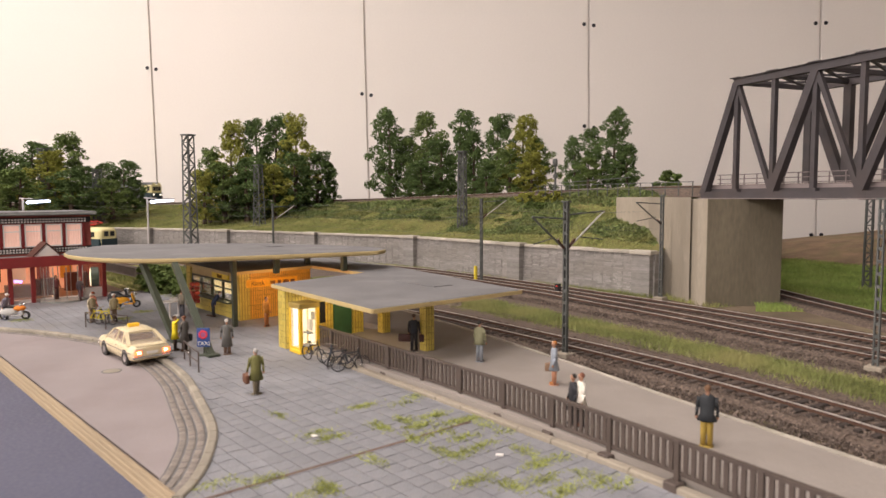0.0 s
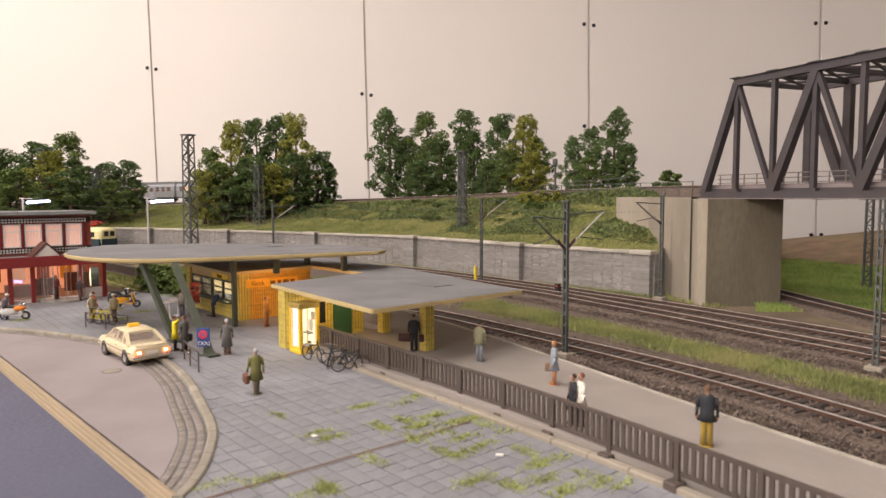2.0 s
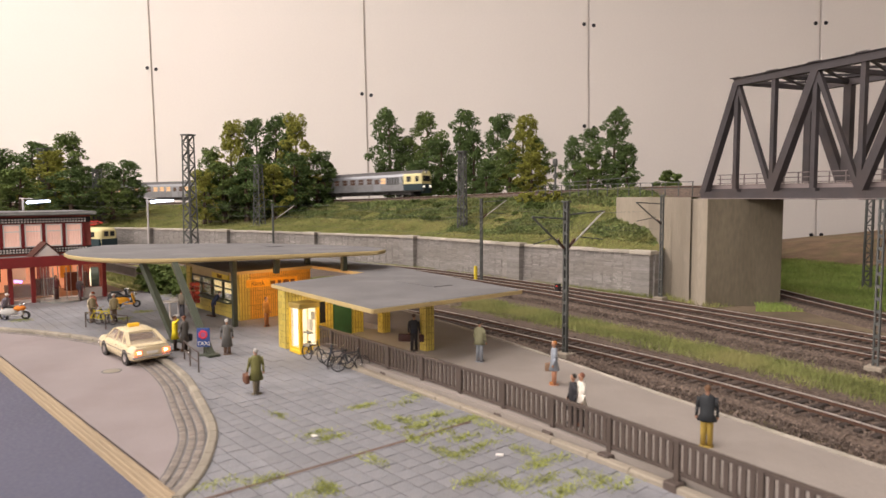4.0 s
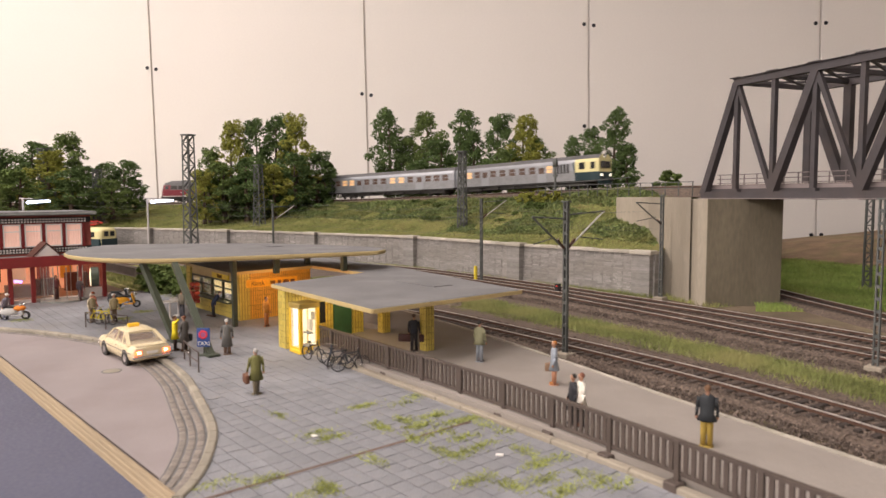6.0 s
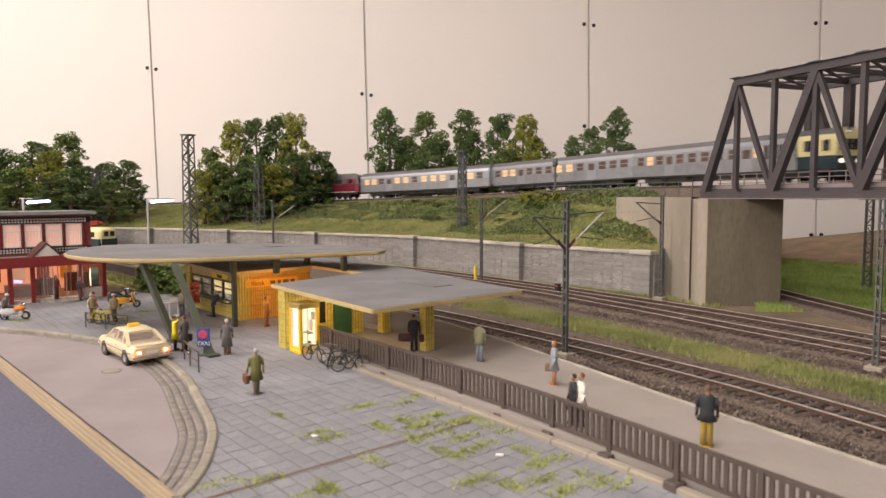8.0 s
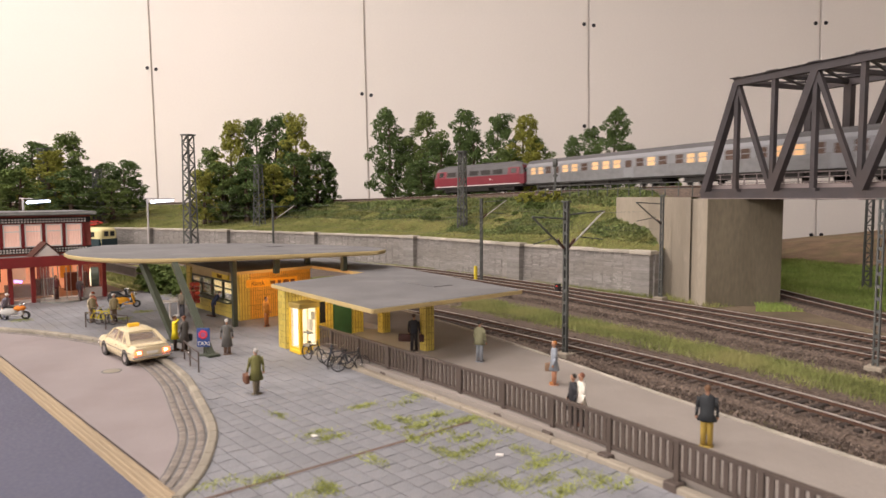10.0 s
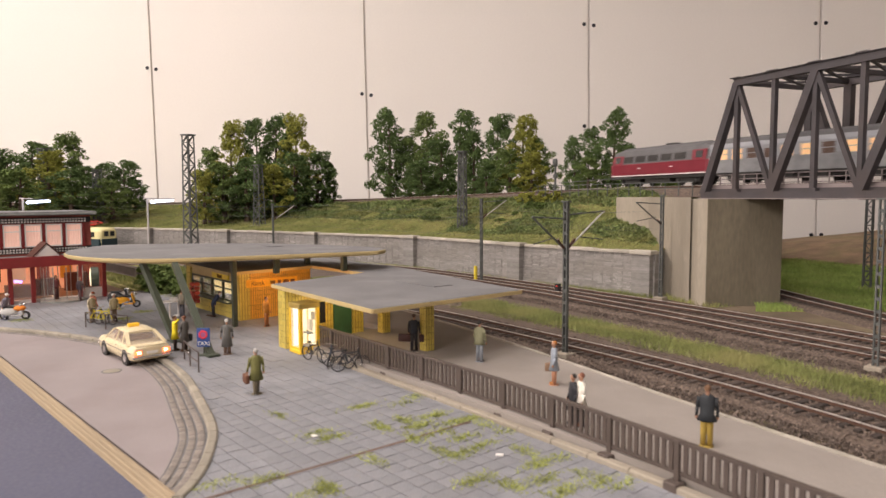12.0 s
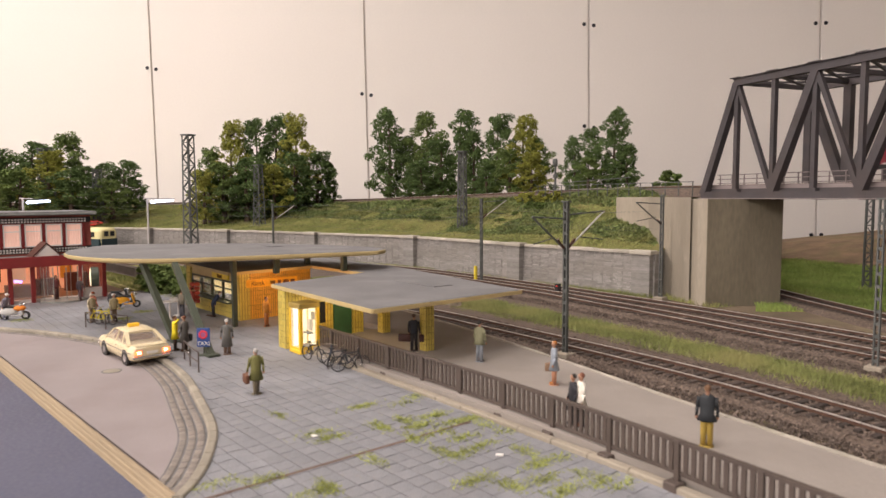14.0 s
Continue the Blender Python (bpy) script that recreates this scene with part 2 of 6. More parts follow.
def spline(points, step):
    """A smooth even line through plan points (2D or 3D)."""
    p = [np.array(q, float) for q in points]
    p = [2 * p[0] - p[1]] + p + [2 * p[-1] - p[-2]]
    fine = []
    for i in range(1, len(p) - 2):
        for s in np.linspace(0, 1, 40, endpoint=False):
            a, b, c, d = p[i - 1:i + 3]
            fine.append(0.5 * (2 * b + (c - a) * s + (2 * a - 5 * b + 4 * c - d) * s ** 2 + (3 * b - a - 3 * c + d) * s ** 3))
    fine.append(p[-2])
    fine = np.array(fine)
    length = np.concatenate([[0], np.cumsum(np.linalg.norm(np.diff(fine, axis=0), axis=1))])
    want = np.arange(0, length[-1], step)
    return np.stack([np.interp(want, length, fine[:, i]) for i in range(fine.shape[1])], 1)


def normals(line):
    """Left-hand plan normals along a line."""
    d = np.gradient(line[:, :2], axis=0)
    d /= np.linalg.norm(d, axis=1)[:, None]
    return np.stack([-d[:, 1], d[:, 0]], 1)


def sweep(line, profile, bm=None, mi=0, closed=True):
    """Sweep a profile of (offset to the left, height) along a line with heights."""
    nn = normals(line)
    rings = []
    for p, k in zip(line, nn):
        z = p[2] if len(p) > 2 else 0
        rings.append([(p[0] + k[0] * o, p[1] + k[1] * o, z + h) for o, h in profile])
    return loft(rings, bm, mi, closed, caps=closed)


def soup(name, tris, material, label, category, parent=None):
    """Very many small triangles or quads as one stuff object. tris: (n, k, 3) array."""
    tris = np.asarray(tris) * K
    n, k = tris.shape[:2]
    me = bpy.data.meshes.new(name)
    me.from_pydata(tris.reshape(-1, 3).tolist(), [], np.arange(n * k).reshape(n, k).tolist())
    me.materials.append(material)
    ob = new(name, me)
    if parent:
        ob.parent = parent
        ob["kind"] = "stuff"
        if label:
            ob["label"] = label
        return ob
    return tagged(ob, label, category, kind="stuff")


rng = np.random.default_rng(7)


def blades(places, height, width, lean=0.5):
    """One upright triangle at each place."""
    p = np.asarray(places, float)
    n = len(p)
    a = rng.uniform(0, 2 * np.pi, n)
    h = height * rng.uniform(0.5, 1.3, n)
    w = width * rng.uniform(0.7, 1.3, n)
    side = np.stack([np.cos(a), np.sin(a), np.zeros(n)], 1) * w[:, None] / 2
    b = rng.uniform(0, 2 * np.pi, n)
    tip = np.stack([np.cos(b) * lean * h, np.sin(b) * lean * h, h], 1)
    return np.stack([p - side, p + side, p + tip], 1)


def flakes(places, size):
    """One tilted leaf quad at each place."""
    p = np.asarray(places, float)
    n = len(p)
    q = rng.normal(size=(n, 3))
    q /= np.linalg.norm(q, axis=1)[:, None]
    r = np.cross(q, rng.normal(size=(n, 3)))
    r /= np.linalg.norm(r, axis=1)[:, None]
    s = np.cross(q, r)
    k = size * rng.uniform(0.6, 1.3, n)[:, None]
    return np.stack([p - r * k, p - s * k * 0.6, p + r * k, p + s * k * 0.6], 1)

# ---------------------------------------------------------------- the room
room = thing("room", at(0, 0, 0, AXIS), "plain off-white walls closing the exhibition room", "room", kind="structure")
for nm, b in (("wall_left", (-350, -60, -90, 4, 600, 240)), ("wall_right", (300, -60, -90, 4, 600, 240)), ("wall_behind", (-25, -345, -90, 660, 4, 240))):
    part(nm, box(*b), M_WALL, room)
tagged(part("ceiling", box(-25, -60, 150, 700, 620, 4), M_WALL, None, m=at(0, 0, 0, AXIS)), "white painted room ceiling", "ceiling", kind="structure")
tagged(part("floor", box(-25, -60, -94, 700, 620, 4), M_DARKROAD, None, m=at(0, 0, 0, AXIS)), "dark grey room floor", "floor", kind="structure")

PANEL = 54.4
wx, wy = site(-73.5, 178.2)
wall_back = thing("wall_back", at(wx, wy, 0, AXIS - 4.86, 0, -0.9), "off-white wall of tall boards with screwed joints", "wall", kind="structure")
JOINT = [i * PANEL + {1: 0.9, 2: 1.1, 3: 0.2}.get(i, 0) for i in range(-4, 8)]
for a, b in zip(JOINT, JOINT[1:]):
    part("wall_board", box((a + b) / 2, 1.0, -60, b - a - 0.45, 2.0, 208, 0.12), M_WALL, wall_back)
part("wall_backing", box(PANEL * 1.5, 3.2, -60, PANEL * 13, 2.0, 208), M_SEAM, wall_back)
strip = finish(box(0, 0.6, -60, 0.5, 1.0, 208), M_SEAM)
for x in JOINT:
    part("joint_strip", strip, None, wall_back, m=at(x, 0.6, 0))
screw = finish(rod((0, -0.12, 0), (0, 0.3, 0), 0.46, 0.46, 12), M_SCREW)
for i, zs in ((0, (40.4, -6)), (1, (33.0, 0)), (2, (48.7, 24.4)), (3, (47.6, -2.0)), (-1, (35, 5)), (4, (40, 2))):
    for k, z in enumerate(zs):
        for side in (-1.15, 1.15):
            part("screw", screw, None, wall_back, m=at(JOINT[i + 4] + side, 0, z - (0.4 if side > 0 and i < 3 else 0) - JOINT[i + 4] * 0.0157))

# ---------------------------------------------------------------- ground of the layout
base = part("layout_base", prism([(-200, -45), (200, -45), (200, 122), (45, 122), (25, 150), (-200, 165)], -90, -1.0), M_EARTH, None, m=at(0, 0, 0, AXIS))
tagged(base, "brown earth-coloured base of the model layout", "ground", kind="structure")


def clip(poly, x0, y0, x1, y1):
    """The part of an outline inside a rectangle."""
    for axis, limit, sign in ((0, x0, 1), (0, x1, -1), (1, y0, 1), (1, y1, -1)):
        out = []
        for p, q in zip(poly, poly[1:] + poly[:1]):
            a, b = (p[axis] - limit) * sign, (q[axis] - limit) * sign
            if a >= 0:
                out.append(p)
            if (a >= 0) != (b >= 0):
                s = a / (a - b)
                out.append((p[0] + (q[0] - p[0]) * s, p[1] + (q[1] - p[1]) * s))
        poly = out
        if len(poly) < 3:
            return []
    return poly


KERB = spline([(-58, -1.0), (-51, 3.2), (-46.1, 6.6), (-43.4, 8.1), (-40.6, 9.3), (-36.8, 10.4), (-33.4, 10.75), (-29, 10.4), (-24.9, 9.5), (-21.8, 8.7), (-19.7, 7.75), (-18, 6.7), (-16.6, 5.4)], 0.5)
KERB = KERB - normals(KERB) * 0.14
PLAZA = [tuple(p) for p in KERB] + [(-2.0, 5.2), (-2.0, 15.3), (-9.2, 15.75), (-24, 16.25), (-31.2, 16.4), (-31.2, 24), (-58.5, 24), (-58.5, -1.0)]

plaza = thing("plaza", at(0, 0, 0), "weathered grey concrete slab paving with weeds in the joints", "pavement", kind="structure")
part("bed", prism(PLAZA, -0.9, -0.035), M_JOINT, plaza)

roadway = part("forecourt_road", prism([(-90, 2.66), (-14, 6.22), (-14, 12), (-60, 12), (-90, 8)], -0.9, -0.13), M_ROADWAY)
tagged(roadway, "pinkish-grey asphalt turning loop in front of the station", "road", kind="structure")
edge = part("sand_strip", sweep(np.array([(x, 4.93 + (x + 36) * 0.047, 0) for x in np.linspace(-90, -4, 44)]), [(0.13, -0.9), (0.13, -0.07), (0.02, -0.055), (0.0, -0.075), (-0.14, -0.06), (-0.16, -0.08), (-0.3, -0.062), (-0.32, -0.085), (-0.45, -0.07), (-0.45, -0.9)]), M_STRIP)
tagged(edge, "sand-coloured grooved strip between loop and street", "kerb strip", kind="structure")
street = part("dark_street", prism([(-110, -40), (20, -20), (20, 7.12), (-16, 5.43), (-120, 0.54)], -1.2, -0.11), M_DARKROAD)
tagged(street, "dark violet-grey smooth street surface", "road", kind="structure")

# kerb stones and gutter setts along the loop
kerb = thing("kerb", at(0, 0, 0), "sandy concrete kerb with a gutter of small setts", "kerb", kind="structure")
for i in range(2, len(KERB) - 2, 2):
    seg = KERB[i:i + 3]
    if len(seg) < 3:
        break
    line = np.concatenate([seg, np.zeros((3, 1))], 1)
    line[0, :2] += (seg[1] - seg[0]) * 0.04
    line[2, :2] -= (seg[2] - seg[1]) * 0.04
    part("kerb_stone", sweep(line, [(0.17, -0.5), (0.17, 0.03), (0.12, 0.07), (-0.09, 0.07), (-0.14, 0.02), (-0.15, -0.5)]), M_KERB, kerb)
gutter = np.concatenate([KERB[5:], np.zeros((len(KERB) - 5, 1))], 1)
bend = int(np.argmax(gutter[:, 0] > -34))
for piece, wide in ((gutter[:bend + 1], 0.50), (gutter[bend:], 1.06)):
    part("gutter_bed", sweep(piece, [(-0.14, -0.5), (-0.14, -0.122), (-wide, -0.122), (-wide, -0.5)]), M_JOINT, kerb)
sett = finish(box(0, 0, -0.2, 0.215, 0.235, 0.2, 0.035), M_COBBLE)
nk = normals(KERB)
for i in range(6, len(KERB) - 1):
    for half in (0, 0.5):
        p = KERB[i] * (1 - half) + KERB[min(i + 1, len(KERB) - 1)] * half
        for row in (0.34, 0.62, 0.90):
            if KERB[i][0] < -34 and row > 0.5:
                continue
            q = p - nk[i] * row
            part("sett", sett, None, kerb, m=at(q[0], q[1], -0.10 + rng.uniform(-0.015, 0.01), math.degrees(math.atan2(nk[i][1], nk[i][0])) - 90))

# platform
P_EDGE = [(0, 19.4), (-5.9, 20.55), (-12.8, 21.95), (-19.2, 23.45), (-29, 25.45), (-45, 27.6), (-62, 27.9)]
platform = thing("platform", at(0, 0, 0), "beige-grey asphalt platform with pale edge stones", "platform", kind="structure")
part("deck", prism([(0, 15.5), *P_EDGE[:5], (-31.0, 25.7), (-31.0, 16.6), (-24, 16.55), (-9.2, 16.05)], -0.9, 0.30), M_PLATFORM, platform)
part("deck", prism([(-31.0, 22.2), (-31.0, 25.7), (-45, 27.55), (-62, 27.85), (-62, 22.2)], -0.9, 0.296), M_PLATFORM, platform)
pe = spline(P_EDGE, 1.0)
for i in range(0, len(pe) - 1):
    a, b = pe[i], pe[i + 1]
    ln = np.array([[*(a * 0.99 + b * 0.01), 0], [*((a + b) / 2), 0], [*(a * 0.01 + b * 0.99), 0]])
    part("edge_stone", sweep(ln, [(-0.1, -0.9), (-0.1, 0.33), (0.12, 0.33), (0.12, -0.9)]), M_COPING, platform)

# fence along the platform
FENCE = [(-30.6, 17.0), (-18.6, 16.75), (-12.4, 16.3), (-5.8, 15.4), (-1, 14.75)]
fence = thing("platform_fence", at(0, 0, 0), "dark brown platform railing of upright slats", "fence")
fl = spline(FENCE, 0.235)
fn = normals(fl)
slat = finish(box(0, 0, 0.42, 0.13, 0.05, 0.80), M_FENCE)
fpost = finish(box(0, 0, 0.0, 0.16, 0.12, 1.28, 0.02), M_FENCE)
sock = finish(box(0, 0, -0.1, 0.42, 0.42, 0.32, 0.04), M_FENCE)
for i in range(0, len(fl) - 1):
    ang = math.degrees(math.atan2(fn[i][1], fn[i][0])) - 90
    part("slat", slat, None, fence, m=at(fl[i][0], fl[i][1], 0, ang))
    if i % 10 == 1:
        o = part("post", fpost, None, fence, m=at(fl[i][0], fl[i][1] - 0.05, 0, ang))
        part("post_foot", sock, None, o, m=at(0, -0.1, 0))
l3 = np.concatenate([fl, np.zeros((len(fl), 1))], 1)
part("top_rail", sweep(l3[::4], [(0.06, 1.2), (0.06, 1.3), (-0.07, 1.3), (-0.07, 1.2)]), M_FENCE, fence)
part("bottom_rail", sweep(l3[::4], [(0.05, 0.36), (0.05, 0.45), (-0.05, 0.45), (-0.05, 0.36)]), M_FENCE, fence)
rear_fence = thing("platform_fence", at(0, 0, 0), "dark brown board fence along the far platform", "fence")
for k in range(60):
    part("slat", slat, None, rear_fence, m=at(-76 + k * 0.3, 18.3 + k * 0.02, 0.0, 4))
part("top_rail", beam((-76, 18.25, 1.25), (-58, 19.45, 1.25), 0.14, 0.14), M_FENCE, rear_fence)
part("panel", beam((-76, 18.36, 0.7), (-58, 19.56, 0.7), 0.06, 0.8), M_FENCE, rear_fence)
fk = thing("fence_kerb", at(0, 0, 0), "sandy kerb stones under the platform railing", "kerb", kind="structure")
kl = spline([(-30.9, 16.55), (-24, 16.35), (-15.5, 16.05), (-9.2, 15.7), (-2, 15.0)], 1.45)
for a, b in zip(kl, kl[1:]):
    ln = np.array([[*(a * 0.99 + b * 0.01), 0], [*((a + b) / 2), 0], [*(a * 0.01 + b * 0.99), 0]])
    part("kerb_stone", sweep(ln, [(0.12, -0.3), (0.12, 0.15), (-0.10, 0.15), (-0.14, 0.11), (-0.14, -0.3)]), M_CONCRETE, fk)

# ---------------------------------------------------------------- tracks
RAIL = [(0.035, 0.0), (0.035, 0.15), (-0.035, 0.15), (-0.035, 0.0)]
SLEEPER = finish(box(0, 0, -0.13, 0.25, 2.5, 0.15, 0.02), M_SLEEPER)


def track(name, points, label, bed=True, reach=(-1e9, 1e9)):
    """Rails, sleepers and bed; points carry the rail's top as height."""
    t = thing(name, at(0, 0, 0), label, "railway track", kind="structure")
    line = spline(points, 0.62)
    nn = normals(line)
    count, rest = 0, bmesh.new()
    for p, k in zip(line, nn):
        ang = math.degrees(math.atan2(k[1], k[0])) - 90
        if reach[0] < p[0] < reach[1] and count < 290:
            part("sleeper", SLEEPER, None, t, m=at(p[0], p[1], p[2] - 0.17, ang))
            count += 1
        else:
            r = Matrix.Rotation(radians(ang), 4, "Z")
            box(p[0], p[1], p[2] - 0.30, 0.25, 2.5, 0.14, 0, rest, rot=r)
    if rest.verts:
        o = part("far_sleepers", rest, M_SLEEPER, t)
        o["kind"] = "stuff"
    coarse = line[::3]
    for s in (-0.75, 0.75):
        r = part("rail", sweep(coarse, [(s + a, b - 0.165) for a, b in RAIL]), M_RAIL_SIDE, t)
        part("running_surface", sweep(coarse, [(s + 0.045, -0.03), (s + 0.045, 0.0), (s - 0.045, 0.0), (s - 0.045, -0.03)]), M_RAIL_TOP, r, "worn bright steel rail head")
    if bed:
        part("ballast_bed", sweep(coarse, [(2.6, -1.1), (1.7, -0.24), (-1.7, -0.24), (-2.6, -1.1)]), M_BALLAST, t)
    return t, line


Z1 = -0.42
t1, L1 = track("platform_track", [(2, 24.4, Z1), (-8.25, 27.3, Z1), (-12.9, 28.35, Z1), (-17, 28.95, Z1), (-22.9, 29.5, Z1), (-30.6, 29.9, Z1), (-38, 30.1, Z1), (-60, 29.2, Z1), (-85, 25, Z1), (-115, 14, Z1)],
               "rusty track with dark sleepers in brown ballast beside the platform", reach=(-60, 2))
t2, L2 = track("through_track", [(2, 36.2, Z1), (-11, 39.0, Z1), (-19, 40.4, Z1), (-29, 42.3, Z1), (-41, 43.9, Z1), (-60, 43.6, Z1), (-85, 37.5, Z1), (-115, 25, Z1)],
               "through track with bright worn rails in brown ballast", reach=(-75, 2))
t3, L3 = track("through_track", [(2, 40.3, Z1), (-13, 43.2, Z1), (-22, 44.8, Z1), (-32, 46.0, Z1), (-45, 47.0, Z1), (-62, 46.6, Z1), (-85, 41, Z1), (-115, 28.5, Z1)],
               "through track with bright worn rails at the retaining wall", reach=(-75, 2))
t4, L4 = track("branch_track", [(-4, 43.5, Z1), (-15, 51.2, Z1), (-24.5, 57.8, Z1), (-36, 67, Z1), (-60, 90, Z1)], "branch track running under the steel bridge", reach=(-60, 0))

field = thing("ballast_field", at(0, 0, 0), "dark brown gravel ground between the tracks", "gravel", kind="structure")
part("gravel", sweep(L2[::3], [(8.2, -1.2), (8.2, -0.42), (-2.0, -0.42), (-4.6, -1.2)]), M_BALLAST, field)
part("gravel", sweep(L1[::3], [(1.9, -1.2), (1.4, -0.46), (-4.4, -0.46), (-4.4, -1.2)]), M_BALLAST, field)

# ---------------------------------------------------------------- retaining wall
WALL = spline([(-31.8, 50.4), (-46, 49.7), (-58, 49.9), (-66, 49.3), (-78, 45.6), (-93.4, 40.2), (-106.5, 34.3), (-114, 29.8), (-135, 14), (-160, -8)], 1.0)
w3 = np.concatenate([WALL, np.zeros((len(WALL), 1))], 1)
rwall = thing("retaining_wall", at(0, 0, 0), "grey coursed stone retaining wall with buttresses and coping", "wall", kind="structure")
part("wall_core", sweep(w3[::-1], [(0.55, -1.4), (0.55, 2.68), (-0.1, 2.68), (-0.28, -1.4)]), M_MASONRY, rwall)
wn = normals(WALL)
for i in range(0, len(WALL) - 2, 2):
    a, b = WALL[i], WALL[i + 2]
    ln = np.array([[*(b * 0.99 + a * 0.01), 0], [*((a + b) / 2), 0], [*(b * 0.01 + a * 0.99), 0]])
    lift, out = rng.uniform(-0.03, 0.03), rng.uniform(-0.04, 0.05)
    part("coping_stone", sweep(ln, [(0.62, 2.66), (0.62, 2.90 + lift), (-0.24 + out, 2.92 + lift), (-0.3 + out, 2.86 + lift), (-0.3 + out, 2.66)]), M_COPING, rwall)
butt = bmesh.new()
box(0, 0, -1.4, 1.7, 0.9, 4.05, 0.03, butt)
butt = finish(butt, M_MASONRY)
cap = finish(box(0, 0, 2.66, 2.0, 1.15, 0.34, 0.04), M_COPING)
for i in (1, 15, 32, 48, 64, 79, 92, 107):
    o = part("buttress", butt, None, rwall, m=at(WALL[i][0] + wn[i][0] * 0.35, WALL[i][1] + wn[i][1] * 0.35, 0, math.degrees(math.atan2(wn[i][1], wn[i][0])) - 90))
    part("buttress_cap", cap, None, o)
# coursed stones of the wall's face, in relief
courses = []
for i in range(0, len(WALL) - 1):
    d = WALL[i + 1] - WALL[i]
    for c in range(20):
        z = -0.85 + c * 0.175
        s = rng.uniform(0, 0.3)
        while s < 1.0:
            w = rng.uniform(0.35, 1.0)
            e = min(1.0, s + w)
            p, q = WALL[i] + d * s, WALL[i] + d * (e - 0.03)
            k = 0.285 - (z + 1.4) * 0.044 + rng.uniform(0.01, 0.055)
            n = wn[i] * k
            h = 0.155 + rng.uniform(-0.03, 0.01)
            a0, b0 = (p[0] + n[0], p[1] + n[1]), (q[0] + n[0], q[1] + n[1])
            a1, b1 = p, q
            courses.append([(*a0, z), (*b0, z), (*b0, z + h), (*a0, z + h)])
            courses.append([(*a0, z + h), (*b0, z + h), (*b1, z + h), (*a1, z + h)])
            courses.append([(*a1, z), (*b1, z), (*b0, z), (*a0, z)])
            s = e
M_COURSE = mat("course_stone", (0.295, 0.275, 0.258), 0.9, vary=0.22, size=0.6, fine=8, bump=0.5, island=0.2, stain=(0.19, 0.172, 0.15), stain_amount=0.6, stretch=(0.5, 0.5, 2.0))
soup("stone_course", courses, M_COURSE, "coursed grey ashlar", "", rwall)

# ---------------------------------------------------------------- upper line: bridge, abutment, embankment
BX, BY, BR = -29.53, 53.53, -17.8          # near bottom corner of the truss, and its turn
be, bn = np.array([0.952, -0.306]), np.array([0.306, 0.952])
BW = 7.8
ZB = 8.5
TRACK_N = 5.0


def br(s, n):
    return (BX + be[0] * s + bn[0] * n, BY + be[1] * s + bn[1] * n)


UPPER = [(*site(-150, 170), 6.3), (*site(-95, 157), 6.4), (*site(-57, 138), 6.5), (*site(-35, 126.5), 6.75), (*site(-12.2, 112), 7.2), (*site(9.0, 94.1), 8.0), (*site(17, 83.2), 8.35), (*site(21.8, 73.6), 8.5), (*site(24.4, 66), ZB),
         (*br(0, TRACK_N), ZB), (*br(12, TRACK_N), ZB), (*br(30, TRACK_N), ZB), (*br(60, TRACK_N), ZB), (*br(140, TRACK_N), ZB)]
t5, L5 = track("upper_track", UPPER[:10], "single track on the embankment leading to the bridge", reach=(-1e9, 1e9))
t6, L6 = track("bridge_track", [(*br(s, TRACK_N), ZB) for s in (-1, 12, 24, 44)], "rails and sleepers across the steel bridge", bed=False)

abut = thing("abutment", at(0, 0, 0), "tall concrete bridge abutment with pilasters and wing wall", "abutment", kind="structure")
pier_face = [(-26.89, 49.51), (-23.31, 54.36)]
STRIP = [(-27.84, 49.69), (-26.99, 49.61)]
SPLAY = [(-32.79, 52.49), (-28.61, 50.11)]


def upright(name, corners, z0, z1, material, label=""):
    """A concrete upright over plan corners given on the ground."""
    bm = prism([tuple(c) for c in corners], z0, z1)
    bmesh.ops.recalc_face_normals(bm, faces=bm.faces)
    edges = [e for e in bm.edges if abs(e.verts[0].co.z - e.verts[1].co.z) > 1]
    bmesh.ops.bevel(bm, geom=edges, offset=0.06, segments=2, affect="EDGES", profile=0.5)
    return part(name, bm, material, abut, label)


def deeper(p, d):
    """The plan place d metres further from the room's front."""
    return (p[0] - 0.761 * d, p[1] + 0.649 * d)


P0, P1 = pier_face
# breast wall: bridge shade is part of its darker colour
upright("breast_wall", [P0, P1, deeper(P1, 7.0), deeper(P0, 7.0)], -2.2, 7.27, M_CONCRETE_SHADED, "stained concrete, coloured darker for the shade under the bridge")
S0, S1 = STRIP
upright("corner_pilaster", [deeper(S0, -0.15), deeper(S1, -0.15), deeper(S1, 3.0), deeper(S0, 3.0)], -2.2, 7.3, M_CONCRETE)
W0, W1 = SPLAY
upright("splayed_wall", [W0, W1, deeper(W1, 2.5), deeper(W0, 5.0)], -2.2, 7.42, M_CONCRETE)
# recess takes the same darkened colour for its shade
upright("recess", [deeper(W1, 1.0), deeper(S0, 1.0), deeper(S0, 3.4), deeper(W1, 3.4)], -2.2, 7.2, M_CONCRETE_SHADED)
G0, G1 = (W0[0] * 0.68 + W1[0] * 0.32, W0[1] * 0.68 + W1[1] * 0.32), (W0[0] * 0.62 + W1[0] * 0.38, W0[1] * 0.62 + W1[1] * 0.38)
upright("rib", [deeper(G0, -0.22), deeper(G1, -0.22), deeper(G1, 0.3), deeper(G0, 0.3)], -2.2, 6.2, M_CONCRETE)
wing = box(-6.9, -0.25, -2.2, 7.6, 0.9, 9.6, 0.05)
